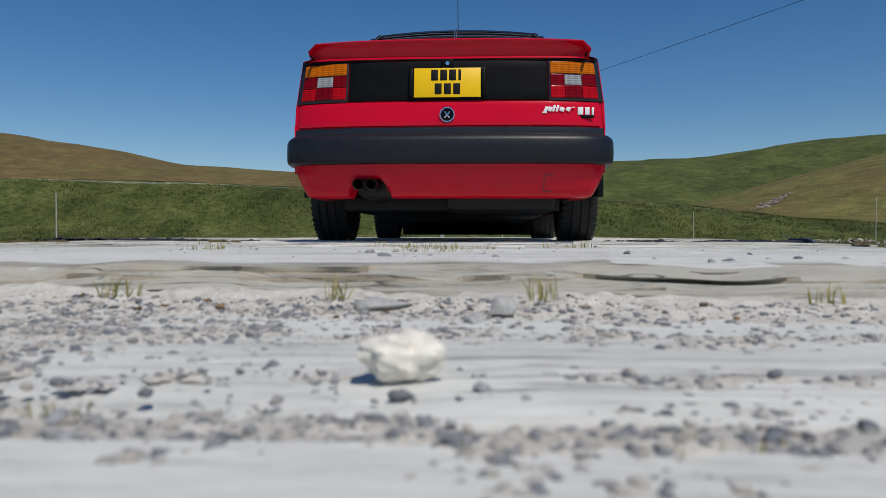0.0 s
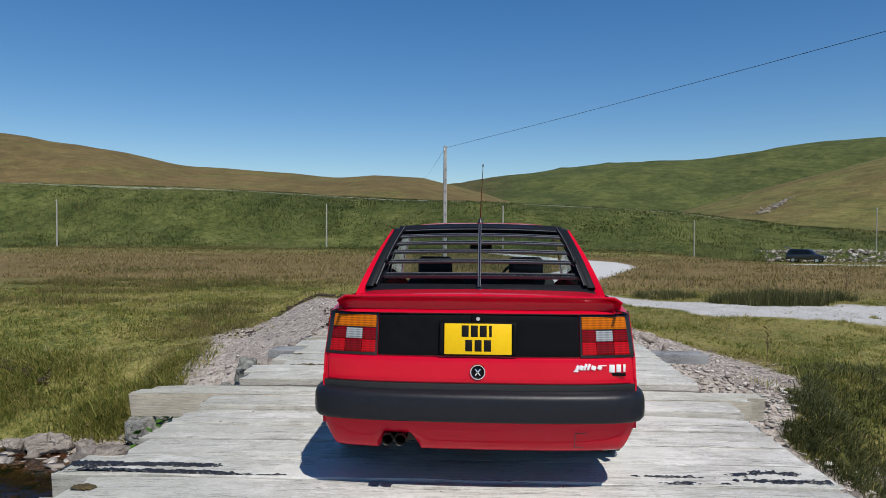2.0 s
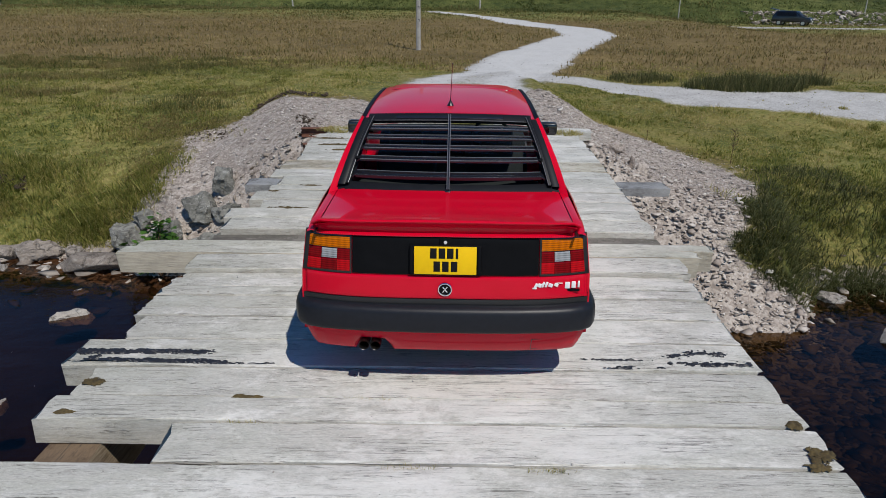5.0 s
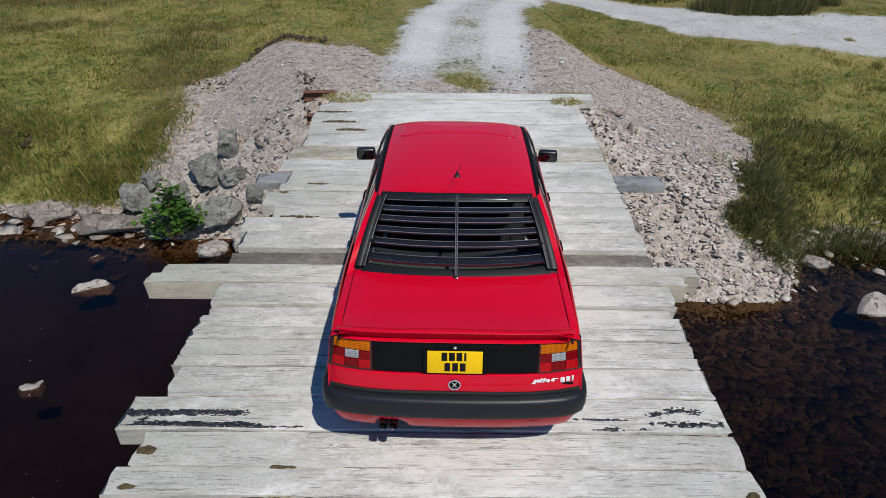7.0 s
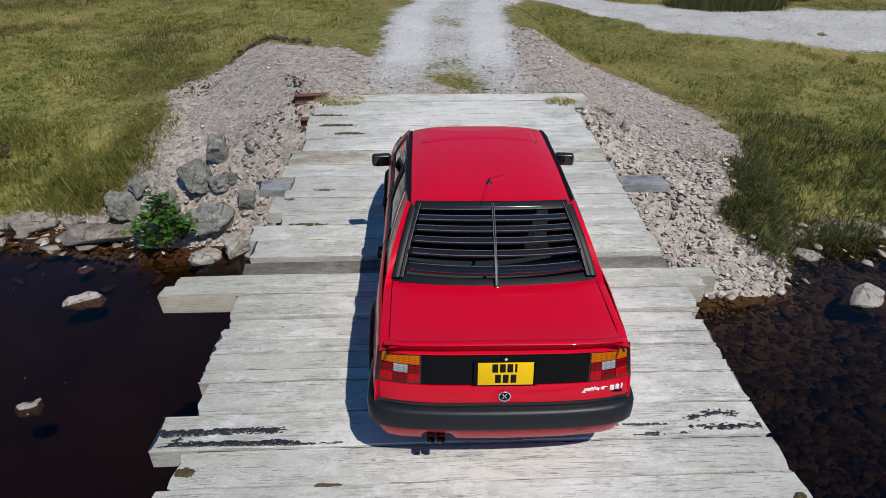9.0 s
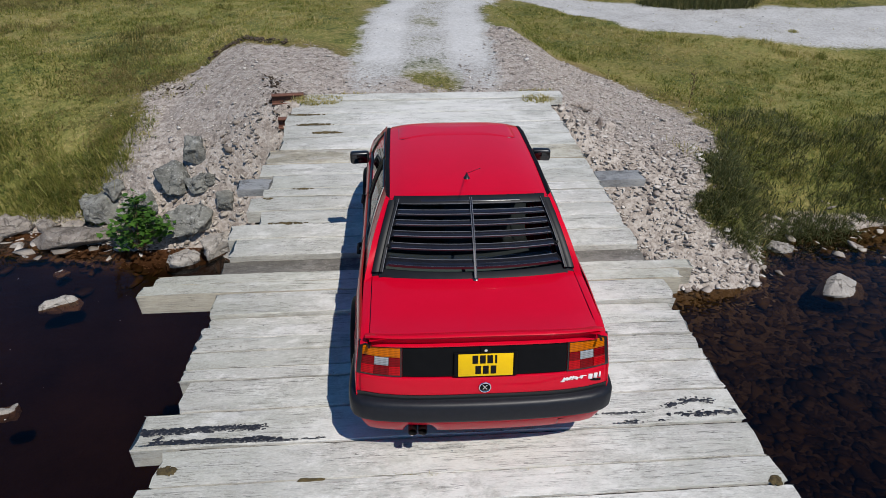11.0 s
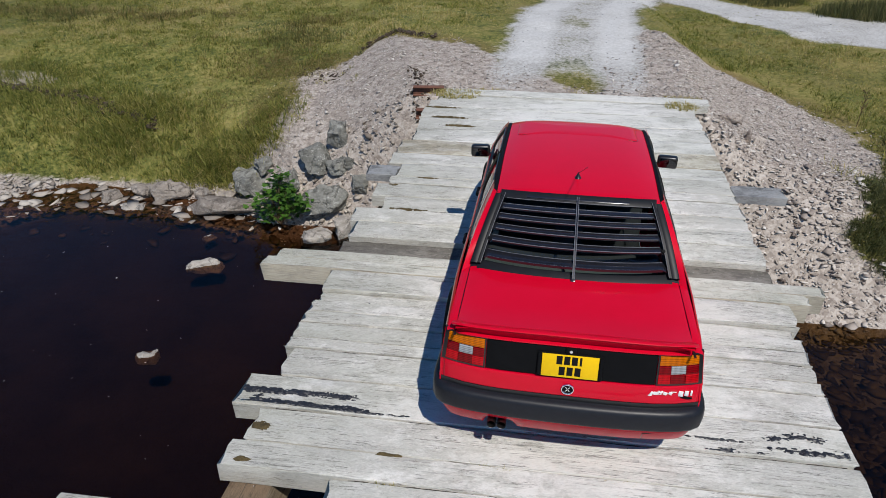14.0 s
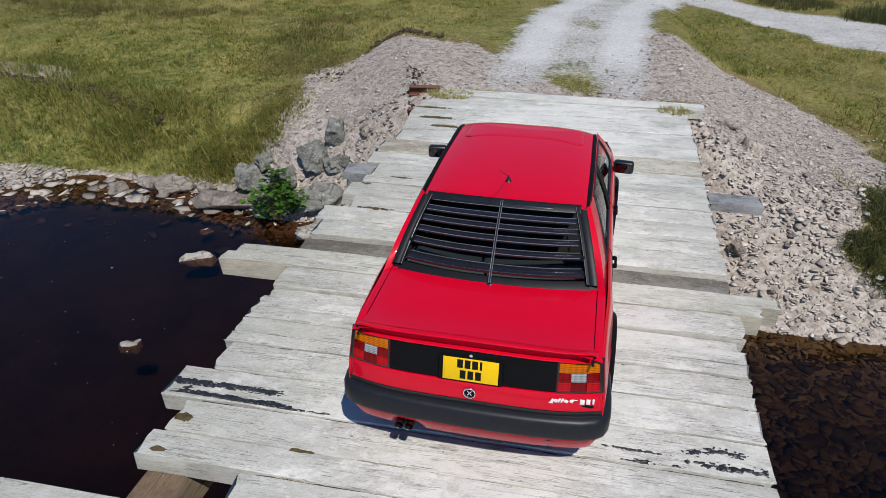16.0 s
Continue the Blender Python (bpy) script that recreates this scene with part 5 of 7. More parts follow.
# rear window, its black surround and the louvres
def rear_glass(u, v, lift=0.0):
    """u across from -1 to 1, v from the boot up to the roof."""
    x = u * lerp(0.705, 0.572, v)
    y = lerp(0.862 + 0.115 * abs(u) ** 2.2, 1.368 + 0.055 * abs(u) ** 2.2, v)
    z = lerp(1.000 - 0.008 * u * u, 1.398 - 0.020 * u * u, v) + 0.018 * math.sin(math.pi * v)
    n = Vector((0, -0.57, 0.82))
    return Vector((x, y, z)) + n * lift


grid = lambda u0, u1, v0, v1, nu, nv, lift: sheet([[rear_glass(lerp(u0, u1, i / nu), lerp(v0, v1, k / nv), lift) for i in range(nu + 1)] for k in range(nv + 1)])  # noqa: E731
for sign in (1, -1):
    part("pillar_return", sheet([[rear_glass(sign * 1.02, h, 0.004).lerp(side_point(-0.01, h, sign), t / 3) for t in range(4)] for h in np.linspace(-0.01, 1.0, 9)]), PAINT, car)
window = part("rear_window", grid(-1, 1, 0, 1, 20, 8, 0.0), GLASS, car)
for u0, u1, v0, v1 in ((-1.03, -0.90, -0.01, 1.0), (0.90, 1.03, -0.01, 1.0), (-0.93, 0.93, -0.02, 0.085), (-0.93, 0.93, 0.905, 1.0)):
    part("window_surround", grid(u0, u1, v0, v1, 14, 8, 0.006), FRAME_PLASTIC, window)
for sign in (1, -1):
    part("pillar_trim", side_patch(0.0, 0.17, 0.0, 0.97, sign, -0.035), CLOTH, car, "dark cloth trim inside the rear pillar")
louvre = new("louvre")
louvre.parent = car
louvre["label"] = "black slatted rear window louvre"


def bar_along(points, w, h, lean=None):
    """A moulded bar through points: w along the fall of the window, h across it."""
    rows = []
    fall, up = (Vector((0, -0.82, -0.57)), Vector((0, -0.57, 0.82))) if lean is None else lean
    for p in points:
        rows.append([p + fall * a * w + up * b * h for a, b in ((-0.5, -0.5), (-0.5, 0.35), (-0.38, 0.5), (0.38, 0.5), (0.5, 0.35), (0.5, -0.5), (-0.5, -0.5))])
    return sheet(rows)


across = (Vector((1, 0, 0)), Vector((0, -0.57, 0.82)))


def bead(name, points, rad, parent, material):
    """A thin moulded round edge through points."""
    bm = bmesh.new()
    for p, q in zip(points, points[1:]):
        rod(bm, p, q, rad, n=6)
    return part(name, bm, material, parent)


def swell(v):
    return 0.034 + 0.016 * math.sin(math.pi * min(1, max(0, v)))


for sign in (1, -1):
    vs_ = np.linspace(0.03, 0.955, 14)
    rim = [rear_glass(sign * lerp(0.935, 0.910, v), v, swell(v)) for v in vs_]
    rail = part("side_rail", bar_along(rim, 0.020, 0.030, across), FRAME_PLASTIC, louvre)
    bead("rail_edge", [p + Vector((-sign * 0.010, -0.57 * 0.014, 0.82 * 0.014)) for p in rim], 0.0022, rail, LOUVRE_EDGE)
    foot_ = [rear_glass(sign * lerp(0.990, 0.975, v), v, 0.012 + 0.30 * swell(v)) for v in vs_]
    part("side_flange", bar_along(foot_, 0.052, 0.020, across), FRAME_PLASTIC, louvre)
rib = [rear_glass(0, v, swell(v) + 0.006) for v in np.linspace(0.0, 0.965, 14)]
rib_ = part("centre_rib", bar_along(rib, 0.017, 0.020, across), LOUVRE, louvre)
for dx in (-0.007, 0.007):
    bead("rib_edge", [p + Vector((dx, -0.57 * 0.012, 0.82 * 0.012)) for p in rib], 0.0024, rib_, LOUVRE_EDGE)
us_ = np.linspace(-0.955, 0.955, 25)
header = part("top_rail", bar_along([rear_glass(u, 0.950, 0.032) for u in us_], 0.070, 0.016), FRAME_PLASTIC, louvre)
bead("rail_edge", [rear_glass(u, 0.89, 0.042) for u in np.linspace(-0.86, 0.86, 21)], 0.0022, header, LOUVRE_EDGE)
part("rail_step", bar_along([rear_glass(u, 0.935, 0.043) for u in np.linspace(-0.62, 0.62, 15)], 0.020, 0.005), LOUVRE, header)
part("bottom_rail", bar_along([rear_glass(u, 0.030, 0.014) for u in us_], 0.085, 0.014), FRAME_PLASTIC, louvre)
blade = (Vector((0, -0.985, -0.174)), Vector((0, -0.174, 0.985)))
for k, (v, wide) in enumerate(((0.165, 0.078), (0.345, 0.058), (0.490, 0.056), (0.632, 0.054), (0.772, 0.052))):
    for sign in (1, -1):
        us = [0.012, 0.10, 0.2, 0.3, 0.4, 0.5, 0.6, 0.7, 0.80, 0.875, 0.908]
        pts = [rear_glass(sign * u, v - (0.018 if u > 0.90 else 0.0), swell(v) - (0.010 if u > 0.90 else 0.0)) for u in us]
        slat = part("slat", bar_along(pts, wide, 0.007, blade), LOUVRE, louvre)
        part("slat_lip", bar_along([p + Vector((0, -0.49 * wide, -0.09 * wide - 0.004)) for p in pts[:-1]], 0.006, 0.012 if k else 0.020, blade), LOUVRE, slat)
        bead("slat_edge", [p + Vector((0, -0.49 * wide, -0.08 * wide + 0.003)) for p in pts[:-1]], 0.0026, slat, LOUVRE_EDGE)
        bead("slat_edge", [p + Vector((0, 0.47 * wide, 0.085 * wide + 0.004)) for p in pts[:-1]], 0.0022, slat, LOUVRE_EDGE)
        step_ = [rear_glass(sign * u, v, swell(v)) + Vector((0, -0.10 * wide, 0.004)) for u in np.linspace(0.03, 0.62, 8)]
        part("slat_rib", bar_along(step_, 0.34 * wide, 0.005, blade), LOUVRE, slat)
for sign in (1, -1):
    bm = bmesh.new()
    p = rear_glass(sign * 0.905, 0.32, 0.06)
    rod(bm, p - Vector((0, -0.57, 0.82)) * 0.02, p + Vector((0, -0.57, 0.82)) * 0.008, 0.012, n=14)
    part("fixing_knob", bm, BLACK_PLASTIC, louvre)
bm = bmesh.new()
box(bm, (0.034, 0.030, 0.016), rear_glass(0, 0.0, 0.034)[:], 0.004, (35, 0, 0))
part("rib_foot", bm, LOUVRE, louvre)

# windscreen, bonnet and nose
screen = sheet([[(lerp(-1, 1, i / 12) * lerp(0.70, 0.565, v), lerp(3.60, 2.985, v) - 0.10 * abs(lerp(-1, 1, i / 12)) ** 2.2, lerp(0.955, 1.405, v)) for i in range(13)] for v in np.linspace(0, 1, 6)])
part("windscreen", screen, GLASS, car)
rows = [[(lerp(-1, 1, i / 12) * 0.735 * plan_width(y), y - 0.05 * abs(lerp(-1, 1, i / 12)) ** 2, shoulder(y) + 0.012 + 0.02 * (1 - lerp(-1, 1, i / 12) ** 2)) for i in range(13)] for y in np.linspace(3.56, 4.36, 10)]
part("bonnet", sheet(rows), PAINT, car)
rows = [[(lerp(-1, 1, i / 12) * 0.75, 4.36 - 0.05 * abs(lerp(-1, 1, i / 12)) ** 3, z) for i in range(13)] for z in (0.80, 0.7, 0.6, 0.5, 0.35, 0.24)]
part("front_panel", sheet(rows), SATIN_BLACK, car)
bm = bmesh.new()
box(bm, (1.68, 0.20, 0.15), (0, 4.33, 0.45), 0.05, (0, 0, 0), 4)
part("front_bumper", bm, BUMPER_PLASTIC, car)
bm = bmesh.new()
box(bm, (1.52, 0.10, 0.26), (0, 4.24, 0.24), 0.03)
box(bm, (1.40, 0.03, 0.10), (0, 4.20, 0.085), 0.008)
part("chin_spoiler", bm, BLACK_PLASTIC, car)


# cabin
bm = bmesh.new()
box(bm, (1.36, 0.30, 0.03), (0, 1.08, 0.950), 0.01)
part("parcel_shelf", bm, SHELF, car, "grey parcel shelf")
bm = bmesh.new()
box(bm, (1.30, 0.16, 0.52), (0, 1.36, 0.70), 0.05, (-14, 0, 0), 3)
box(bm, (1.30, 0.50, 0.16), (0, 1.62, 0.50), 0.05, (0, 0, 0), 3)
part("rear_seat", bm, CLOTH, car)
for x in (-0.36, 0.36):
    bm = bmesh.new()
    box(bm, (0.48, 0.15, 0.52), (x, 2.28, 0.75), 0.06, (-12, 0, 0), 3)
    box(bm, (0.50, 0.48, 0.16), (x, 2.55, 0.52), 0.06, (0, 0, 0), 3)
    seat = part("front_seat", bm, CLOTH, car)
    bm = bmesh.new()
    box(bm, (0.27, 0.09, 0.16), (x, 2.17, 1.100), 0.035, (-10, 0, 0), 3)
    rod(bm, (x - 0.06, 2.20, 0.97), (x - 0.06, 2.18, 1.06), 0.007)
    rod(bm, (x + 0.06, 2.20, 0.97), (x + 0.06, 2.18, 1.06), 0.007)
    part("headrest", bm, CLOTH, seat)
bm = bmesh.new()
box(bm, (1.38, 0.42, 0.24), (0, 3.32, 0.84), 0.07, (0, 0, 0), 3)
part("dashboard", bm, CLOTH, car)
bm = bmesh.new()
for k in range(24):
    a, b = 2 * math.pi * k / 24, 2 * math.pi * (k + 1) / 24
    P = lambda t: (0.36 + 0.185 * math.cos(t), 2.98 + 0.07 * math.sin(t), 0.92 + 0.17 * math.sin(t))  # noqa: E731
    rod(bm, P(a), P(b), 0.014, n=8)
rod(bm, (0.36, 2.98, 0.92), (0.36, 3.2, 0.84), 0.03)
part("steering_wheel", bm, CLOTH, car)
bm = bmesh.new()
box(bm, (0.20, 0.025, 0.06), (0.0, 2.93, 1.245), 0.012, (8, 0, 0))
rod(bm, (0, 2.93, 1.26), (0, 2.96, 1.35), 0.008)
part("inner_mirror", bm, SATIN_BLACK, car)
bm = bmesh.new()
box(bm, (1.10, 1.40, 0.02), (0, 2.2, 1.362), 0.005)
part("headlining", bm, SHELF, car)


# ---------------------------------------------------------------- rocks and stones
def hull_rock(seed, size, points=16, rough_=0.0, cuts=0, bevel=0.0):
    """An angular block: the hull of a few random points, its edges worn."""
    r = random.Random(seed)
    bm = bmesh.new()
    for _ in range(points):
        v = Vector((r.gauss(0, 1), r.gauss(0, 1), r.gauss(0, 1))).normalized() * r.uniform(0.8, 1.0)
        p = [math.copysign(abs(c) ** 0.75, c) for c in v]
        bm.verts.new((p[0] * size[0] / 2, p[1] * size[1] / 2, p[2] * size[2] / 2))
    res = bmesh.ops.convex_hull(bm, input=bm.verts)
    bmesh.ops.delete(bm, geom=[v for v in bm.verts if not v.link_faces], context="VERTS")
    if bevel:
        bmesh.ops.bevel(bm, geom=list(bm.edges), offset=bevel, segments=1, profile=0.6, affect="EDGES")
    if cuts:
        bmesh.ops.triangulate(bm, faces=bm.faces)
        bmesh.ops.subdivide_edges(bm, edges=bm.edges, cuts=cuts, use_grid_fill=True)
        s = 2.6 / max(size)
        for v in bm.verts:
            q = v.co * s + Vector((seed * 3.7, seed * 1.3, 0))
            d = noise.fractal(q, 0.8, 2.1, 5) * rough_ + abs(noise.noise(q * 0.7)) * rough_ * -1.0 - max(0.0, noise.noise(q * 1.6 + Vector((7, 3, 1))) - 0.25) * rough_ * 1.6
            v.co += v.co.normalized() * d
    bmesh.ops.recalc_face_normals(bm, faces=bm.faces)
    return bm


def ground_at(x, y):
    return float(land(np.array([x]), np.array([y]))[0])


# x, y, lift, length, depth, height, turn, stone, label
BOULDERS = [
    (-4.34, 12.24, 0.12, 0.48, 0.43, 0.58, 20, ROCK, "grey upright boulder on the stony bank"),
    (-4.78, 12.00, 0.10, 0.72, 0.68, 0.58, 70, ROCK, "large rounded grey boulder on the stony bank"),
    (-4.26, 11.86, 0.02, 0.48, 0.42, 0.36, 40, ROCK, "small grey boulder leaning on others"),
    (-6.12, 12.05, 0.24, 0.76, 0.62, 0.66, 15, ROCK, "broad grey boulder with pale lichen"),
    (-5.92, 12.22, 0.22, 0.42, 0.36, 0.44, 65, ROCK, "grey lichened rock behind the broad boulder"),
    (-6.45, 12.25, 0.16, 0.34, 0.30, 0.40, 40, ROCK, "small grey rock beside the broad boulder"),
    (-5.22, 11.72, 0.12, 0.62, 0.50, 0.44, 120, ROCK, "grey boulder behind the green shrub"),
    (-4.46, 11.36, 0.16, 1.12, 0.70, 0.56, 8, ROCK, "long grey boulder at the water's edge"),
    (-6.45, 11.42, 0.12, 1.75, 0.60, 0.42, -6, ROCK_BROWN, "flat pale brown rock ledge by the water"),
    (-4.42, 10.72, 0.06, 0.58, 0.55, 0.36, 30, ROCK_PALE, "pale flat rock at the water's edge"),
    (-3.90, 11.05, 0.14, 0.62, 0.52, 0.50, 60, ROCK_PALE, "pale broken rock beside the deck"),
    (-3.78, 11.55, 0.08, 0.30, 0.30, 0.52, 10, ROCK, "narrow grey rock beside the deck"),
    (-7.80, 11.88, 0.12, 0.82, 0.55, 0.45, 25, ROCK_BROWN, "pale brown rock on the river's edge"),
    (-8.40, 11.92, 0.10, 0.60, 0.45, 0.35, -20, ROCK_BROWN, "pale brown rock among shore stones"),
    (-8.95, 11.65, 0.08, 0.55, 0.5, 0.30, 70, ROCK_BROWN, "pale brown angular shore rock"),
]
# rocks that stand in the river
BOULDERS += [
    (-5.94, 9.50, 0.02, 0.62, 0.40, 0.26, 12, ROCK_PALE, "white rock standing out of the dark water"),
    (-5.69, 7.16, 0.0, 0.36, 0.26, 0.18, 25, ROCK_PALE, "small pale rock in the river"),
    (-6.34, 10.48, 0.0, 0.27, 0.22, 0.14, 50, ROCK_PALE, "small white rock in the river"),
    (-7.14, 11.03, 0.0, 0.36, 0.24, 0.14, -10, ROCK_PALE, "low pale rock in shallow water"),
    (-7.48, 11.39, 0.0, 0.40, 0.26, 0.16, 30, ROCK_PALE, "low pale rock near the bank"),
    (-8.30, 11.28, 0.02, 0.52, 0.36, 0.20, 5, ROCK_PALE, "flat pale rock in shallow water"),
]
# the right bank
BOULDERS += [
    (2.60, 12.35, 0.06, 0.44, 0.24, 0.20, 5, STONE, "reddish flat stone on the bank"),
    (3.05, 11.95, 0.06, 0.24, 0.22, 0.26, 40, STONE, "reddish block on the stony bank"),
    (2.82, 11.85, 0.05, 0.20, 0.18, 0.34, 10, STONE, "upright reddish stone on the bank"),
    (2.72, 10.35, 0.08, 0.30, 0.26, 0.24, 60, STONE, "brown stone beside the timber end"),
    (6.35, 9.35, 0.02, 0.95, 0.60, 0.34, 20, ROCK_PALE, "smooth pale rock in the shallows"),
    (6.0, 10.6, 0.05, 0.50, 0.40, 0.26, -30, ROCK_PALE, "pale rock on the shingle"),
]
# smaller ones wedged between them
BOULDERS += [
    (-5.66, 11.80, 0.10, 0.36, 0.30, 0.30, 35, ROCK, "grey rock wedged between boulders"),
    (-5.62, 11.40, 0.08, 0.42, 0.34, 0.26, -20, ROCK_BROWN, "pale brown rock wedged below the boulders"),
    (-5.02, 11.28, 0.06, 0.38, 0.30, 0.26, 75, ROCK, "grey rock beside the green shrub"),
    (-3.50, 11.22, 0.05, 0.34, 0.30, 0.30, 15, ROCK, "grey rock against the deck"),
    (-3.62, 10.86, 0.03, 0.32, 0.28, 0.24, 50, ROCK_PALE, "pale rock under the plank ends"),
    (-4.06, 11.82, 0.03, 0.26, 0.22, 0.24, 130, ROCK, "small grey rock on the gravel"),
    (-6.62, 11.90, 0.06, 0.40, 0.30, 0.26, 10, ROCK_BROWN, "pale brown rock at the turf's edge"),
    (-7.15, 11.95, 0.06, 0.46, 0.32, 0.28, -35, ROCK_BROWN, "pale brown angular rock at the turf's edge"),
]
for k, (x, y, lift, a, b, c, turn, stone, label) in enumerate(BOULDERS):
    z = max(ground_at(x, y), WATER_Z - 0.06)
    bm = hull_rock(k + 41, (a * 1.12, b * 1.12, c * 1.12), 18, 0.09 * min(a, c * 1.5), 6, 0.03 * min(a, b, c))
    ob = part("boulder" if max(a, b) > 0.45 else "rock", bm, stone, None, label, True, 30)
    ob.matrix_world = pose(x, y, z + lift, 0, 0, turn)
    tagged(ob, label, "boulder" if max(a, b) > 0.45 else "rock")


def rock_arrays(seed, size, points=10):
    bm = hull_rock(seed, size, points)
    bmesh.ops.triangulate(bm, faces=bm.faces)
    bm.verts.ensure_lookup_table()
    v = np.array([w.co[:] for w in bm.verts])
    f = np.array([[w.index for w in g.verts] for g in bm.faces])
    bm.free()
    return v, f


SHAPES = [rock_arrays(300 + k, (1.0, 0.45 + 0.08 * (k % 4), 0.24 + 0.06 * (k % 5)), 11) for k in range(8)]


def raw_mesh(name, co, tris, material, zone=None, smooth=False):
    me = bpy.data.meshes.new(name)
    me.vertices.add(len(co))
    me.vertices.foreach_set("co", np.ascontiguousarray(co, np.float32).ravel())
    me.loops.add(tris.size)
    me.loops.foreach_set("vertex_index", np.ascontiguousarray(tris, np.int32).ravel())
    me.polygons.add(len(tris))
    me.polygons.foreach_set("loop_start", np.arange(0, tris.size, 3, dtype=np.int32))
    me.update(calc_edges=True)
    if zone is not None:
        at = me.color_attributes.new("zone", "FLOAT_COLOR", "POINT")
        at.data.foreach_set("color", np.repeat(np.asarray(zone, np.float32)[:, None], 4, 1).ravel())
    if smooth:
        me.shade_smooth()
    me.materials.append(material)
    return me


def turns(r, n, lean=0.5):
    """n random turns: any heading, leaning by up to some radians."""
    a, b, c = r.uniform(0, 2 * np.pi, n), r.normal(0, lean, n), r.normal(0, lean, n)
    ca, sa, cb, sb, cc, sc = np.cos(a), np.sin(a), np.cos(b), np.sin(b), np.cos(c), np.sin(c)
    z = np.zeros(n)
    o = np.ones(n)
    rz = np.stack([ca, -sa, z, sa, ca, z, z, z, o], -1).reshape(n, 3, 3)
    rx = np.stack([o, z, z, z, cb, -sb, z, sb, cb], -1).reshape(n, 3, 3)
    ry = np.stack([cc, z, sc, z, o, z, -sc, z, cc], -1).reshape(n, 3, 3)
    return rz @ rx @ ry


ROUND = []
for _k in range(5):
    _bm = bmesh.new()
    bmesh.ops.create_icosphere(_bm, subdivisions=2, radius=0.5)
    for _v in _bm.verts:
        _q = _v.co * 2.4 + Vector((_k * 5.0, 1.0, 0.0))
        _v.co = Vector((_v.co.x, _v.co.y * (0.62 + 0.07 * _k), _v.co.z * (0.42 + 0.05 * _k))) * (1 + 0.45 * noise.noise(_q) + 0.15 * noise.noise(_q * 2.5))
    _bm.verts.ensure_lookup_table()
    ROUND.append((np.array([w.co[:] for w in _bm.verts]), np.array([[w.index for w in g.verts] for g in _bm.faces])))
    _bm.free()


def scatter(name, pos, size, material, label, category, seed, lean=0.35, sink=0.25, shapes=None, flat=1.0):
    """Many small stones as one object."""
    r = np.random.RandomState(seed)
    cos, tris, base = [], [], 0
    forms = shapes or SHAPES
    kind_ = r.randint(0, len(forms), len(pos))
    for k, (v, f) in enumerate(forms):
        v = v * np.array([1.0, 1.0, flat])
        at = np.where(kind_ == k)[0]
        if not len(at):
            continue
        m = turns(r, len(at), lean)
        s = size[at][:, None, None]
        w = np.einsum("nij,vj->nvi", m, v) * s + pos[at][:, None, :]
        w[:, :, 2] += (size[at] * (0.5 - sink) * 0.4)[:, None]
        cos.append(w.reshape(-1, 3))
        tris.append((f[None] + base + (np.arange(len(at)) * len(v))[:, None, None]).reshape(-1, 3))
        base += len(at) * len(v)
    ob = new(name, raw_mesh(name, np.concatenate(cos), np.concatenate(tris), material, None, shapes is not None))
    return tagged(ob, label, category, "", "stuff")


def island_stone(name, stops, rough_=0.9):
    n = Nodes(name)
    geo = n.add("ShaderNodeNewGeometry")
    v = n.coords("Object")
    a = n.noise(v, 22, 5, 0.7)
    f = n.math("ADD", n.math("MULTIPLY", geo.outputs["Random Per Island"], 0.65), n.math("MULTIPLY", a, 0.35))
    return n.done(n.ramp(f, stops), rough_, 0, n.bump(a, 0.4, 0.01), 0.3)


SHINGLE = island_stone("shingle", [(0.15, (0.20, 0.165, 0.142)), (0.36, (0.35, 0.300, 0.260)), (0.62, (0.48, 0.428, 0.380)), (0.88, (0.64, 0.595, 0.54))])
SHORE = island_stone("shore_stones", [(0.1, (0.12, 0.098, 0.08)), (0.5, (0.31, 0.270, 0.228)), (0.9, (0.50, 0.455, 0.40))])
BED_STONES = island_stone("bed_stones", [(0.1, (0.042, 0.034, 0.023)), (0.5, (0.105, 0.082, 0.053)), (0.85, (0.20, 0.16, 0.105)), (1.0, (0.34, 0.275, 0.18))], 0.6)
PEBBLE = island_stone("pebbles", [(0.1, (0.13, 0.14, 0.15)), (0.5, (0.25, 0.255, 0.26)), (0.9, (0.40, 0.40, 0.39))])
BARK = island_stone("bark", [(0.1, (0.10, 0.065, 0.035)), (0.5, (0.23, 0.15, 0.085)), (0.9, (0.36, 0.27, 0.17))])
GRIT = island_stone("grit", [(0.1, (0.10, 0.11, 0.125)), (0.45, (0.20, 0.205, 0.215)), (0.7, (0.34, 0.31, 0.27)), (0.95, (0.55, 0.53, 0.50))])


def spread(seed, n, x0, x1, y0, y1, keep):
    r = np.random.RandomState(seed)
    x, y = r.uniform(x0, x1, n), r.uniform(y0, y1, n)
    ok = r.rand(n) < keep(x, y)
    return x[ok], y[ok], r


def off_deck(x, y):
    return ((x < -2.45) | (x > 1.85) | (y > 12.0)).astype(float)


# loose stone of the two banks
x, y, r = spread(1, 62000, -6.5, 6.8, 8.2, 19, lambda x, y: np.clip(np.maximum(zones(x, y)[0] * (1 - zones(x, y)[1]), 0.06 * (x < -4) * (x > -8) * (y > 12.8) * (y < 15.6)), 0, 1) * (y > shore(x) - 0.3) * np.where(x > 0, 1.0, 0.85) * ((off_deck(x, y) > 0) | (y < 10.9)))
low_ = step(13.0, 9.8, y) * (x > 0)
s = np.clip(r.lognormal(np.log(0.036), 0.50, len(x)) * (1 + 1.25 * low_), 0.02, 0.24) * np.where(x > 0, 1.0, 0.85)
keep_ = r.rand(len(x)) < 1 - 0.45 * low_
x, y, s = x[keep_], y[keep_], s[keep_]
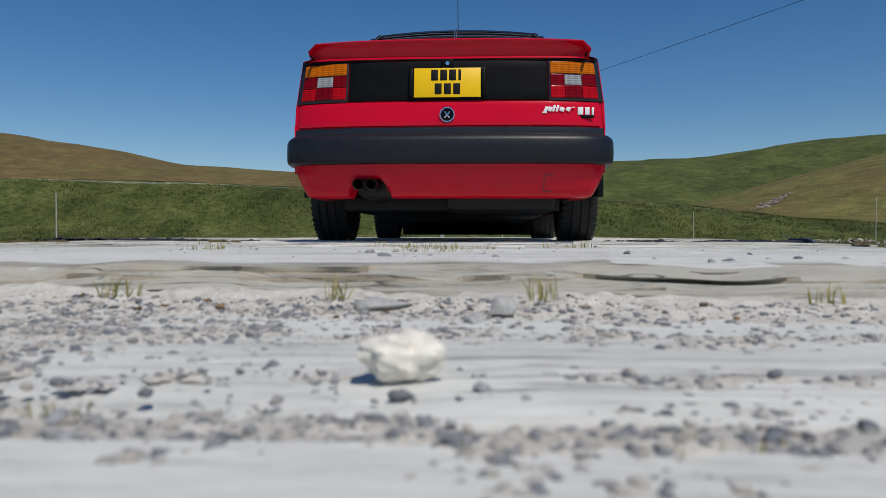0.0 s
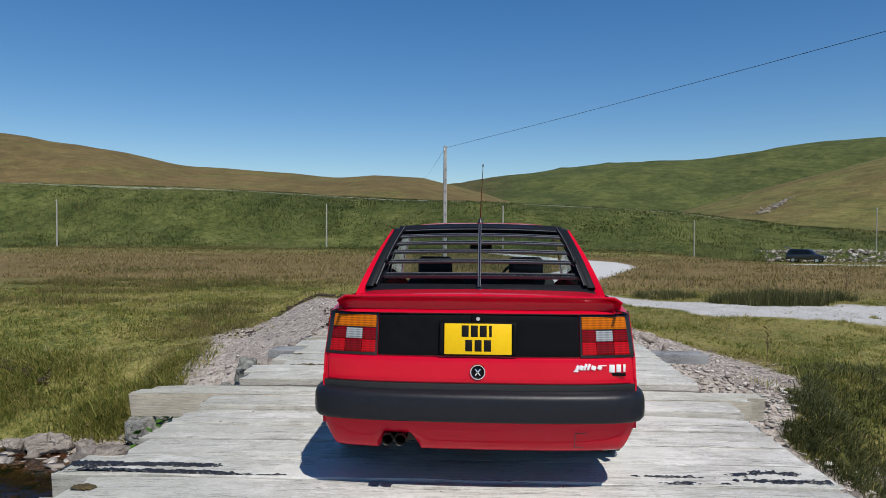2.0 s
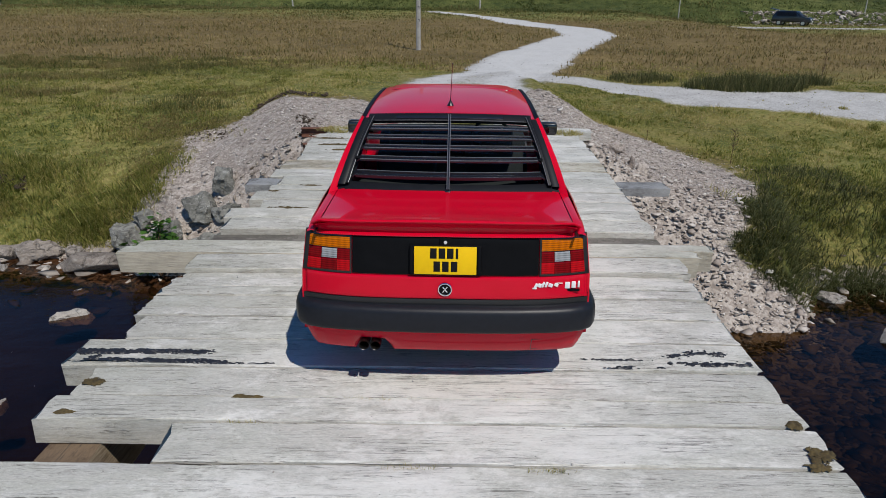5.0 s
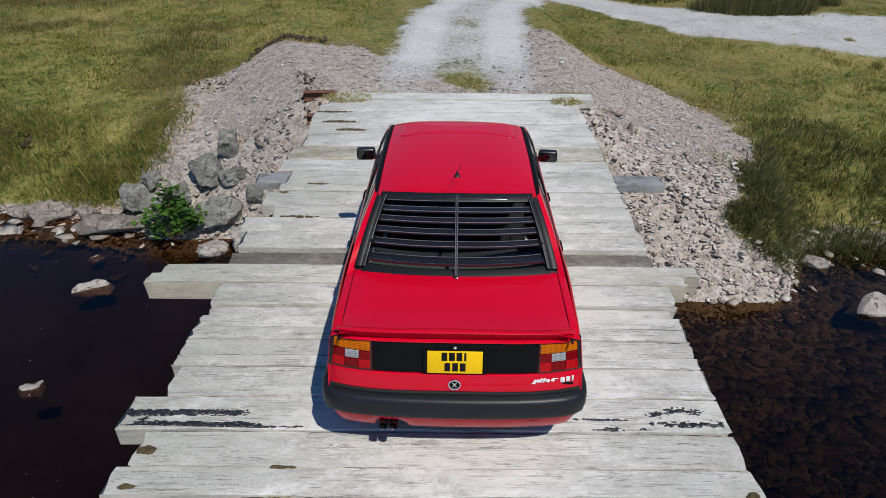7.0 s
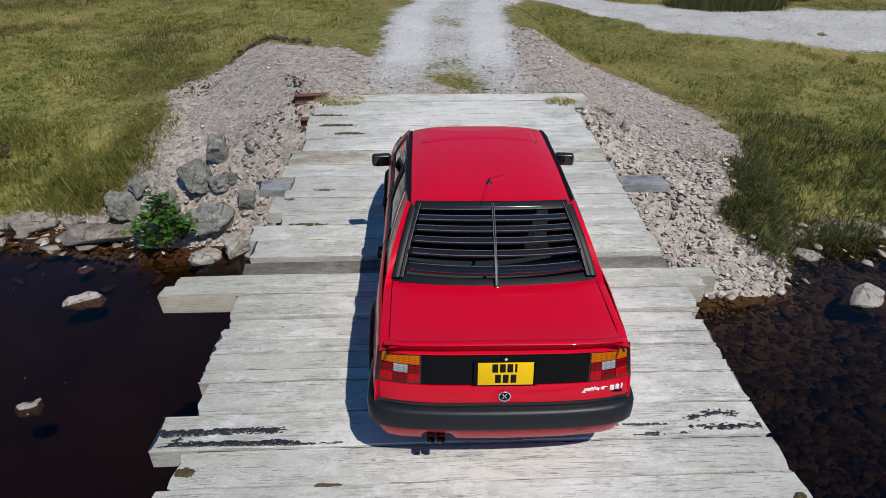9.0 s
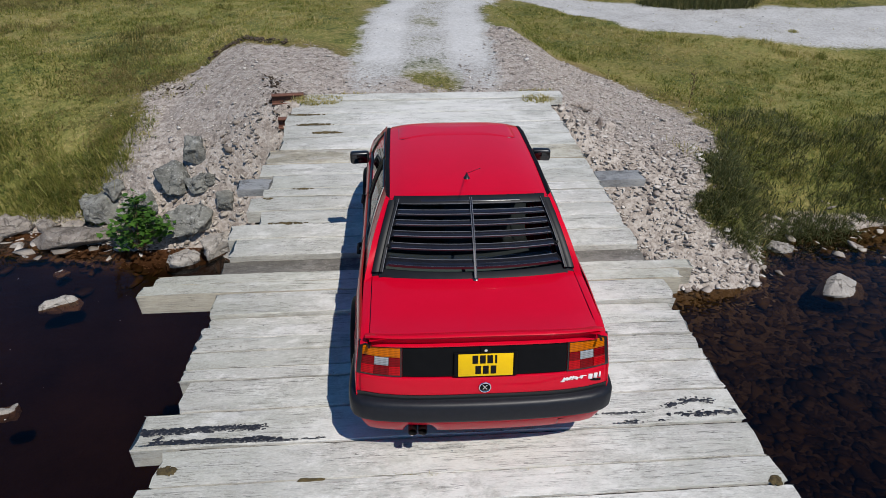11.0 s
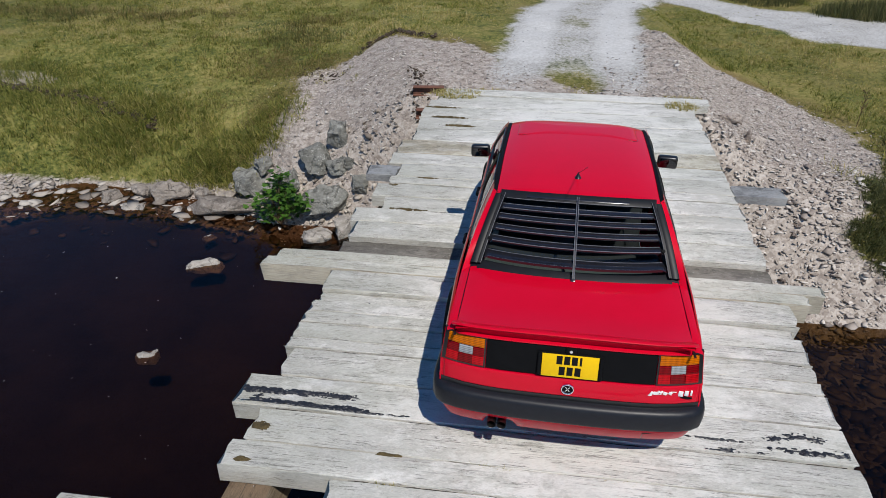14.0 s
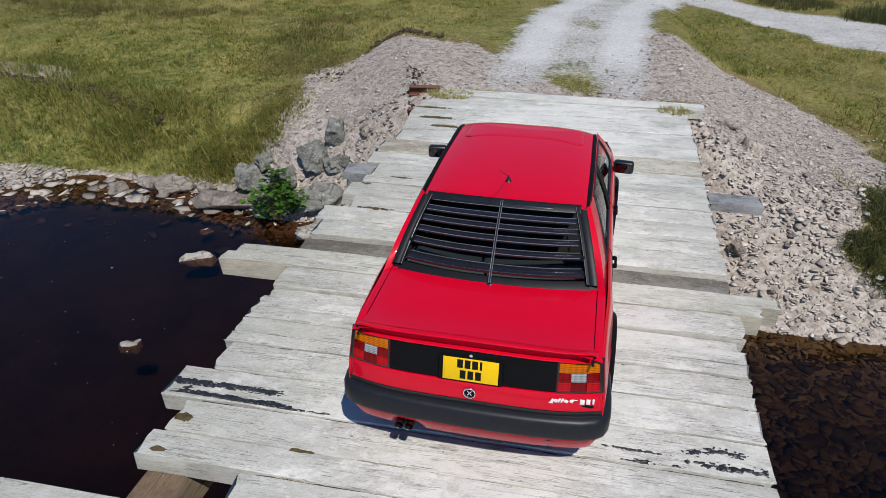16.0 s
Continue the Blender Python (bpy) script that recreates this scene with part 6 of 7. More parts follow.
scatter("bank_shingle", np.stack([x, y, land(x, y)], -1), s, SHINGLE, "loose flat angular grey and pinkish stones", "stones", 2, 0.20, 0.10, None, 0.55)
x, y, r = spread(16, 900, -6.9, -3.1, 10.75, 12.3, lambda x, y: (y > shore(x) - 0.15) * step(1.5, 0.5, y - shore(x)))
s = np.clip(r.lognormal(np.log(0.095), 0.45, len(x)), 0.04, 0.26)
scatter("bank_rubble", np.stack([x, y, np.maximum(land(x, y), WATER_Z - 0.05)], -1), s, SHORE, "broken stones packed between the boulders", "stones", 17, 0.35, 0.15)
# the larger stones of the bank beside the deck, each on its own
x, y, r = spread(15, 1500, 1.95, 5.4, 8.9, 12.8, lambda x, y: zones(x, y)[0] * (y > shore(x) + 0.05))
stone_meshes = [mesh_from("stone", v, [tuple(int(i) for i in t) for t in f], STONE, False) for v, f in SHAPES]
for k in range(min(280, len(x))):
    s_ = min(0.24, max(0.05, r.lognormal(math.log(0.085 if y[k] > 10.6 else 0.13), 0.38)))
    ob = new("stone", stone_meshes[k % 8])
    ob.parent = ground
    ob.matrix_world = pose(x[k], y[k], ground_at(x[k], y[k]) + 0.03 * s_, r.normal(0, 14) + 20, r.normal(0, 14), r.uniform(0, 360)) @ Matrix.Diagonal((s_, s_, s_ * 0.55, 1))
# shore stones
x, y, r = spread(3, 11000, -16, -5.6, 8.6, 14.5, lambda x, y: step(0.95, 0.25, (y - shore(x)) * 0.9 / beach(x)) * (y > shore(x) - 0.45))
s = np.clip(r.lognormal(np.log(0.13), 0.55, len(x)), 0.05, 0.5)
scatter("shore_stones", np.stack([x, y, np.maximum(land(x, y), WATER_Z - 0.05)], -1), s, SHORE, "pale flat stones along the water's edge", "stones", 4, 0.12, 0.25, None, 0.6)
x, y, r = spread(5, 1500, 4.8, 12, 9.2, 13, lambda x, y: step(1.3, 0.4, y - shore(x)) * (y > shore(x) - 0.6))
s = np.clip(r.lognormal(np.log(0.11), 0.5, len(x)), 0.05, 0.35)
scatter("shore_stones", np.stack([x, y, np.maximum(land(x, y), WATER_Z - 0.05)], -1), s, SHORE, "pale flat stones along the shallows", "stones", 6, 0.2)
# river bed seen through the brown water
x, y, r = spread(7, 20000, 1.0, 9.5, -3.0, 10.9, lambda x, y: (y < shore(x) + 0.2) * step(1.0, 3.0, x))
s = np.clip(r.lognormal(np.log(0.17), 0.45, len(x)), 0.06, 0.5)
scatter("river_bed_stones", np.stack([x, y, np.minimum(land(x, y), WATER_Z - 0.10)], -1), s, BED_STONES, "brown flat stones under shallow peaty water", "stones", 8, 0.05, 0.5, None, 0.42)
x, y, r = spread(9, 500, -11, -2.3, 3, 11.2, lambda x, y: step(1.6, 0.3, shore(x) - y))
s = np.clip(r.lognormal(np.log(0.22), 0.4, len(x)), 0.08, 0.5)
scatter("river_bed_stones", np.stack([x, y, np.minimum(land(x, y), WATER_Z - 0.15)], -1), s, BED_STONES, "dark stones under the river's edge", "stones", 10, 0.15)
# stones on the track
x, y, r = spread(11, 7000, -3, 12, 12, 34, lambda x, y: zones(x, y)[1] * 0.8)
s = np.clip(r.lognormal(np.log(0.020), 0.5, len(x)), 0.010, 0.08)
scatter("track_gravel", np.stack([x, y, land(x, y)], -1), s, GRIT, "small pale stones on the gravel track", "stones", 12)

# scree in a gully of the far hill
r = np.random.RandomState(64)
t_ = r.rand(150)
x = 86.5 + 19.5 * t_ + r.normal(0, 0.5 + 0.9 * (1 - t_), 150)
y = 226 + 25.5 * t_ + r.normal(0, 0.6, 150)
scatter("hill_scree", np.stack([x, y, land(x, y) + 0.25], -1), np.clip(r.lognormal(np.log(0.9), 0.4, 150), 0.4, 2.0), SHORE, "streak of pale scree on the far hill", "scree", 65, 0.4)

# rubble bank by the parked car far off
x, y, r = spread(13, 850, 38, 66, 96.5, 101.5, lambda x, y: 1.0 + 0 * x)
z = -2.15 + 1.5 * step(96.5, 100.5, y) - 0.2
scatter("rubble_bank", np.stack([x, y, z + 0 * x], -1), np.clip(r.lognormal(np.log(0.42), 0.5, len(x)), 0.15, 1.2), SHORE, "bank of pale quarried rubble", "rubble", 14, 0.5)


# ---------------------------------------------------------------- grass
def blades(name, x, y, z, height, width, dry, per, material, label, category, seed, spread_=0.09, lean=0.45):
    """Tufts of bent blades, all in one mesh."""
    r = np.random.RandomState(seed)
    n = len(x) * per
    i = np.repeat(np.arange(len(x)), per)
    a = r.uniform(0, 2 * np.pi, n)
    d = np.abs(r.normal(0, 1, n)) * spread_ * (height[i] / 0.25)
    bx, by = x[i] + d * np.cos(a), y[i] + d * np.sin(a)
    h = height[i] * r.uniform(0.55, 1.15, n)
    w = width[i] * r.uniform(0.7, 1.3, n)
    out = a + r.normal(0, 0.7, n)
    tilt = np.abs(r.normal(lean * 0.6, lean, n))
    ox, oy = np.cos(out), np.sin(out)
    side = r.uniform(0, 2 * np.pi, n)
    sx, sy = np.cos(side) * w / 2, np.sin(side) * w / 2
    bz = z[i] - 0.03
    mx, my, mz = bx + ox * h * 0.28 * tilt, by + oy * h * 0.28 * tilt, bz + h * 0.60
    tx, ty, tz = bx + ox * h * 0.85 * tilt, by + oy * h * 0.85 * tilt, bz + h * np.sqrt(np.clip(1.0 - 0.5 * tilt ** 2, 0.25, 1))
    co = np.stack([np.stack([bx - sx, by - sy, bz], -1), np.stack([bx + sx, by + sy, bz], -1), np.stack([mx + sx * 0.8, my + sy * 0.8, mz], -1), np.stack([mx - sx * 0.8, my - sy * 0.8, mz], -1), np.stack([tx, ty, tz], -1)], 1)
    k = (np.arange(n) * 5)[:, None, None]
    tris = (np.array([[0, 1, 2], [0, 2, 3], [3, 2, 4]])[None] + k).reshape(-1, 3)
    zone = np.clip(np.repeat(dry[i] + r.normal(0, 0.14, n), 5) + np.tile([-0.10, -0.10, 0.03, 0.03, 0.20], n), 0, 1)
    ob = new(name, raw_mesh(name, co.reshape(-1, 3), tris, material, zone))
    return tagged(ob, label, category, "", "stuff")


def grassy(x, y):
    g, t, d = zones(x, y)
    return np.clip(1 - np.maximum(g * 1.1, t * 1.2), 0, 1) * (y > shore(x) + beach(x) - 0.2)


def near_tone(x, y):
    """How straw-coloured the turf is, patch by patch."""
    g_, t_, dry_ = zones(x, y)
    lane_ = step(3.6, 1.8, np.abs(x - track_mid(y))) * (y < 30)
    river = step(15.2, 12.6, y) * (np.abs(x) > 4.2)
    slope_ = step(-8.4, -7.2, x) * (x < -4) * step(12.6, 13.2, y) * (1 - step(15.0, 16.0, y))     # worn turf beside the stones
    lane_ = np.maximum(lane_, 0.8 * slope_)
    river = river * (1 - slope_)
    wild = step(-5.2, -7.5, x) * step(15.2, 17.5, y + 0.35 * (x + 7)) + 0.5 * step(5.5, 8, x)       # less grazed turf
    return 0.42 - 0.34 * wild + (0.95 + 0.7 * wild) * rough(x, y, 2.6) + 0.75 * rough(x + 9, y, 0.75) + 0.35 * (dry_ - 0.3) + 0.22 * lane_ - 0.34 * river, lane_, np.maximum(g_, t_), river


# short cropped turf
x, y, r = spread(21, 110000, -17, 15, 11, 33, lambda x, y: grassy(x, y) * step(40, 20, y + 0.3 * np.abs(x)))
tone_, lane_, bare_, river = near_tone(x, y)
lump = np.clip(0.5 + 1.5 * rough(x, y, 0.55), 0, 1)
hgt = (0.034 + 0.055 * lump + 0.025 * r.rand(len(x))) * (1 - 0.4 * step(0.0, 0.35, bare_)) * (1 - 0.3 * lane_)
blades("meadow_grass", x, y, land(x, y), hgt, 0.014 + 0.007 * r.rand(len(x)), np.clip(tone_ + 0.45 * (0.5 - lump) + r.normal(0, 0.22, len(x)), 0, 1), 5, GRASS, "short rough green and straw-coloured meadow grass", "grass", 22, 0.22, 0.9)
# longer tufts standing out of it, thick in some places and missing in others
x, y, r = spread(20, 18000, -17, 15, 11, 33, lambda x, y: grassy(x, y) * step(40, 20, y + 0.3 * np.abs(x)) * np.clip(0.22 + 1.7 * rough(x + 3, y, 1.9) + 0.35 * (np.abs(x) > 5) * (y < 15.5), 0.02, 1))
tone_, lane_, bare_, river = near_tone(x, y)
size_ = np.clip(r.lognormal(np.log(0.095), 0.35, len(x)), 0.04, 0.24) * (1 - 0.6 * lane_) * (1 - 0.5 * step(0.0, 0.4, bare_)) * (1 + 0.7 * river)
blades("meadow_tufts", x, y, land(x, y), size_, 0.012 + 0.006 * r.rand(len(x)), np.clip(tone_ - 0.12 + r.normal(0, 0.30, len(x)), 0, 1), 16, GRASS, "tufts of longer green and bleached grass", "grass", 19, 0.10, 0.75)
x, y, r = spread(14, 13000, -9.0, -4.2, 12.2, 16.8, lambda x, y: grassy(x, y) * step(-8.8, -7.0, x) * step(12.3, 13.2, y) * step(16.7, 15.6, y + 0.3 * (x + 6)) * np.clip(0.55 + 1.5 * rough(x, y, 0.7), 0.05, 1))
blades("worn_turf", x, y, land(x, y), 0.045 + 0.06 * r.rand(len(x)), 0.008 + 0.004 * r.rand(len(x)), np.clip(0.50 + 0.8 * rough(x, y + 2, 0.9) + r.normal(0, 0.22, len(x)), 0, 1), 7, FAR_GRASS, "worn brown and green turf beside the stones", "grass", 15, 0.14, 0.95)
x, y, r = spread(18, 15000, -19, -5.0, 13.6, 31, lambda x, y: grassy(x, y) * step(-5.2, -7.5, x) * step(14.6, 17.0, y + 0.35 * (x + 7)) * np.clip(0.34 + 2.2 * rough(x + 1, y + 6, 1.5) + 0.8 * rough(x, y, 0.5), 0.0, 1))
patch_ = rough(x + 1, y + 6, 1.5)
blades("wild_grass", x, y, land(x, y), np.clip(r.lognormal(np.log(0.17), 0.35, len(x)) * (0.8 + 0.8 * patch_), 0.06, 0.36), 0.009 + 0.004 * r.rand(len(x)), np.clip(0.16 + 0.9 * rough(x, y + 3, 2.1) + r.normal(0, 0.2, len(x)), 0, 1), 10, FAR_GRASS, "long wind-bent green and straw-coloured grass", "grass", 18, 0.12, 0.95)
x, y, r = spread(23, 60000, -75, 60, 24, 106, lambda x, y: grassy(x, y) * step(0.72, 0.55, np.abs(x / (y + 1) + 0.04)) * np.clip(26 / y, 0.15, 1) * (y > 27))
g_, t_, dry_ = zones(x, y)
hgt = np.clip(0.20 + 0.22 * rough(x, y, 5) + 0.10 * r.rand(len(x)), 0.08, 0.5) * (0.8 + 0.002 * y)
blades("far_meadow_grass", x, y, land(x, y), hgt, 0.018 + 0.0005 * y, np.clip(0.20 + 0.80 * dry_ + 0.9 * rough(x, y, 7) + 0.5 * rough(x, y, 2.1) + r.normal(0, 0.12, len(x)), 0, 1), 5, FAR_GRASS, "tall brownish moorland grass", "grass", 24, 0.34, 1.0)
# mottled turf on the slope behind the meadow
x, y, r = spread(27, 30000, -105, 75, 99, 133, lambda x, y: step(0.80, 0.60, np.abs(x / y)) * (zones(x, y)[1] < 0.2))
tone_ = 0.10 + 1.3 * rough(x, y, 9) + 0.5 * rough(x, y, 2.5)
blades("hillside_grass", x, y, land(x, y), np.clip(0.26 + 0.4 * rough(x + 40, y, 5) + 0.12 * r.rand(len(x)), 0.10, 0.7), 0.06 + 0.03 * r.rand(len(x)), np.clip(tone_ + 0.12, 0, 1), 4, HILL_GRASS, "mottled rough grass on the slope", "grass", 28, 0.45, 1.1)
# clumps of rushes
for x0, y0, ax, ay, n, h0, seed in ((9.6, 24.6, 2.0, 0.9, 900, 0.75, 31), (12.3, 26.0, 0.8, 0.7, 220, 0.7, 32), (6.6, 26.6, 1.2, 1.0, 260, 0.5, 33), (-6.6, 12.75, 1.0, 0.45, 420, 0.60, 34), (-10.5, 13.6, 2.2, 0.6, 420, 0.5, 35), (5.9, 11.3, 0.9, 0.9, 520, 0.50, 36), (5.15, 10.85, 0.55, 0.40, 420, 0.44, 46), (4.60, 10.50, 0.40, 0.26, 320, 0.34, 53), (4.95, 10.15, 0.45, 0.18, 260, 0.30, 54), (4.85, 11.15, 0.30, 0.35, 220, 0.30, 55), (5.0, 11.5, 0.40, 0.5, 260, 0.36, 47), (5.75, 12.2, 0.5, 0.7, 300, 0.34, 48), (6.9, 11.15, 0.8, 0.45, 420, 0.46, 49), (8.6, 11.9, 1.0, 0.5, 420, 0.46, 50), (-7.4, 12.5, 0.8, 0.35, 360, 0.46, 51), (-9.6, 12.9, 0.9, 0.4, 360, 0.46, 52), (7.6, 12.2, 1.4, 0.8, 520, 0.52, 37), (6.6, 13.2, 1.0, 1.1, 420, 0.40, 38), (9.4, 12.9, 1.4, 0.9, 420, 0.5, 39), (-8.7, 13.3, 1.2, 0.6, 420, 0.5, 40), (-12.6, 14.6, 1.6, 0.7, 420, 0.5, 41), (-5.9, 13.3, 0.6, 0.5, 160, 0.35, 42)):
    r = np.random.RandomState(seed)
    a, q = r.uniform(0, 2 * np.pi, n), np.sqrt(r.rand(n))
    x, y = x0 + ax * q * np.cos(a), y0 + ay * q * np.sin(a)
    blades("rush_clump", x, y, land(x, y), h0 * (0.5 + 0.6 * r.rand(n)) * (1 - 0.45 * q) * (1.0 if seed < 34 else 0.80), 0.010 + 0.005 * r.rand(n), np.clip((0.22 if seed < 34 else 0.02) + 0.5 * r.rand(n) * (r.rand(n) < (0.4 if seed < 34 else 0.22)), 0, 1), 9 if seed < 34 else 5, REED if seed < 34 or x0 > 0 else GRASS, "clump of dark rushes" if seed < 34 else "long overhanging bank grass", "rushes" if seed < 34 else "grass", seed, 0.10, 0.35 if seed < 34 else 1.25)
x, y, r = spread(25, 900, -14, 13, 11.5, 30, lambda x, y: grassy(x, y) * np.where((np.abs(x) > 4.6) & (y < 14), 1.0, 0.15) * (np.abs(x - track_mid(y)) > 3))
i_ = np.repeat(np.arange(len(x)), 26)
a, q = r.uniform(0, 2 * np.pi, len(i_)), np.sqrt(r.rand(len(i_)))
rad = (0.12 + 0.16 * r.rand(len(x)))[i_]
bank_ = ((np.abs(x) > 4.6) & (y < 15))[i_]
xx, yy = x[i_] + rad * q * np.cos(a), y[i_] + rad * q * np.sin(a)
tone_ = np.clip(r.rand(len(x)) * 0.9 - 0.1, 0, 1)[i_]
blades("grass_tussocks", xx, yy, land(xx, yy), (0.15 + 0.14 * r.rand(len(x)))[i_] * np.where(bank_, 1.1, 1.0) * (1.1 - 0.5 * q), 0.009 + 0 * xx, tone_ * np.where(bank_, 0.75, 1.0), 5, GRASS, "dense tussocks of long grass", "grass", 26, 0.05, 0.6)
# small tufts and bare peat on the worn edge of the left bank
for k, (x0, y0, n) in enumerate(((-5.8, 15.15, 10), (-5.2, 15.3, 8), (-4.55, 14.2, 6), (-5.4, 14.6, 12), (-6.2, 15.4, 14), (-5.6, 14.9, 9), (-4.9, 14.9, 5), (-5.95, 12.9, 9), (-5.5, 13.9, 12), (-5.9, 14.3, 14))):
    r = np.random.RandomState(80 + k)
    x, y = x0 + r.normal(0, 0.09, n), y0 + r.normal(0, 0.09, n)
    blades("grass_tuft", x, y, land(x, y), 0.07 + 0.06 * r.rand(n), 0.007 + 0 * x, np.clip(0.15 + 0.5 * r.rand(n), 0, 1), 7, GRASS, "small tuft on the gravel bank", "grass", 90 + k, 0.10, 0.7)
r = np.random.RandomState(103)
x, y = -2.75 + r.normal(0, 0.10, 160), r.uniform(11.6, 13.4, 160)
scatter("peat_clods", np.stack([x - 0.2 * (y - 12), y, land(x - 0.2 * (y - 12), y) + 0.01], -1), np.clip(r.lognormal(np.log(0.045), 0.5, 160), 0.02, 0.13), PEAT, "dark earth crumbling beside the planks", "earth", 104, 0.4)
# dark earth clods, also standing in for shade below the overhanging turf
r = np.random.RandomState(105)
x = r.uniform(-4.9, -3.1, 260)
y = np.interp(x, [-4.9, -4.4, -3.8, -3.1], [16.05, 16.4, 16.3, 15.95]) + r.normal(0, 0.07, 260)
scatter("earth_lip", np.stack([x, y, land(x, y) + 0.02], -1), np.clip(r.lognormal(np.log(0.07), 0.5, 260), 0.03, 0.2), PEAT, "dark crumbling earth that doubles as shade under the turf's edge", "earth", 106, 0.4)
r = np.random.RandomState(107)
x = r.uniform(-6.2, -4.9, 120)
y = 14.95 - 0.2 * (x + 5.5) + r.normal(0, 0.22, 120)
scatter("earth_lip", np.stack([x, y, land(x, y) + 0.01], -1), np.clip(r.lognormal(np.log(0.04), 0.5, 120), 0.02, 0.11), PEAT, "dark earth clods among tufts", "earth", 108, 0.4)
r = np.random.RandomState(109)
x = r.uniform(-14.5, -8.6, 420)
y = np.interp(x, [-14.5, -12.5, -10.5, -8.6], [14.15, 13.95, 13.75, 13.15]) + r.normal(0, 0.07, 420)
scatter("earth_lip", np.stack([x, y, land(x, y) + 0.03], -1), np.clip(r.lognormal(np.log(0.08), 0.5, 420), 0.03, 0.24), PEAT, "dark earth in the undercut river bank", "earth", 110, 0.4)
# dense long grass hanging over the river bank
x, y, r = spread(29, 26000, -15, 12, 10.2, 15.5, lambda x, y: step(-0.30, -0.10, y - shore(x) - beach(x)) * step(2.2, 0.9, y - shore(x) - beach(x) + 0.8 * rough(x, y, 1.1)) * (((x < -5.9) & ((x < -8.2) | (y < 12.9)) | (x > 4.3 + 0.5 * rough(x, y, 0.7)))) * np.clip(0.5 + 1.6 * rough(x, y, 0.8), 0.05, 1) * 0.75)
blades("bank_grass", x, y, land(x, y), np.clip(0.13 + 0.24 * rough(x + 5, y, 0.8) + 0.08 * r.rand(len(x)), 0.05, 0.36), 0.0065 + 0.004 * r.rand(len(x)), np.clip(0.20 + 0.8 * rough(x, y, 1.5) + 0.2 * r.rand(len(x)), 0, 1), 7, GRASS, "long matted grass along the river bank", "grass", 30, 0.13, 1.1)
# dry turf on the far end of the deck
for x0, y0, ax, ay, n, seed in ((-2.05, 11.62, 0.45, 0.24, 170, 41), (1.62, 11.55, 0.28, 0.2, 90, 42), (1.75, 12.35, 0.3, 0.12, 60, 43), (-1.55, 12.15, 0.35, 0.2, 70, 44), (0.0, 12.9, 0.25, 0.8, 120, 45)):
    r = np.random.RandomState(seed)
    a, q = r.uniform(0, 2 * np.pi, n), np.sqrt(r.rand(n))
    x, y = x0 + ax * q * np.cos(a), y0 + ay * q * np.sin(a)
    z = np.where(y < 12.0, 0.0, np.maximum(land(x, y), -0.12))
    blades("deck_turf", x, y, z, 0.03 + 0.05 * r.rand(n), 0.006 + 0 * x, np.clip(0.55 + 0.4 * r.rand(n), 0, 1), 8, GRASS, "short dry turf growing over the planks", "grass", seed, 0.06, 0.7)


# ---------------------------------------------------------------- plants
def make_shrub(x, y, z):
    bush = thing("shrub", "small green broad-leaved shrub on the river's edge", "shrub", pose(x, y, z))
    r = random.Random(5)
    bm = bmesh.new()
    tips = []
    for k in range(22):
        a, up = r.uniform(0, 6.28), r.uniform(0.16, 0.66)
        out = r.uniform(0.18, 0.62) * (1.15 - 0.55 * up)
        p = Vector((out * math.cos(a), out * math.sin(a) * 0.8, up))
        if k > 18:      # a sprig that stands above the rest
            p = Vector((0.02 + 0.06 * (k - 20), 0.12, 0.80 + 0.08 * (k - 19)))
        mid_ = Vector((p.x * 0.4, p.y * 0.4, p.z * 0.55))
        rod(bm, (0, 0, -0.05), mid_, 0.010, 0.007, 6)
        rod(bm, mid_, p, 0.007, 0.003, 6)
        tips += [(mid_.lerp(p, t), 1) for t in ((0.5, 0.8, 1.0) if k <= 18 else (0.75, 1.0))]
    part("stem", bm, STALK, bush)
    verts, faces = [], []
    for p, _ in tips:
        for _k in range(7):
            q = p + Vector((r.gauss(0, 0.10), r.gauss(0, 0.10), r.gauss(0, 0.07)))
            s = r.uniform(0.060, 0.115)
            m = pose(0, 0, 0, r.gauss(18, 16), r.gauss(0, 16), r.uniform(0, 360))
            b = len(verts)
            outline = ((0, 0), (0.30, -0.06), (0.50, 0.14), (0.34, 0.24), (0.62, 0.52), (0.30, 0.52), (0, 1.0), (-0.30, 0.52), (-0.62, 0.52), (-0.34, 0.24), (-0.50, 0.14), (-0.30, -0.06))
            for u, v in outline + ((0, 0.36),):
                verts.append(q + m @ Vector((u * s, v * s, (-0.22 * (u * u + (v - 0.36) ** 2) + 0.10 * abs(u)) * s)) * 1.1)
            faces += [(b + e, b + (e + 1) % 12, b + 12) for e in range(12)]
    part("foliage", mesh_from("foliage", verts, faces, LEAF, False), None, bush, "many small green leaves")


make_shrub(-5.20, 11.05, -2.42)


def make_weed(x, y, z, h, name, label, seed):
    w = thing(name, label, "weed", pose(x, y, z))
    r = random.Random(seed)
    bm = bmesh.new()
    rod(bm, (0, 0, -0.03), (0.02 * h, 0, h), 0.008 * h + 0.002, 0.003, 6)
    for k in range(int(16 * h) + 5):
        t = r.uniform(0.35, 1.0)
        a = r.uniform(0, 6.28)
        p = Vector((0.02 * h * t, 0, h * t))
        e = p + Vector((math.cos(a), math.sin(a), 0.9)) * 0.10 * h * r.uniform(0.5, 1.2)
        rod(bm, p, e, 0.003, 0.007 * h + 0.002, 5)
    part("stalk", bm, STALK, w)


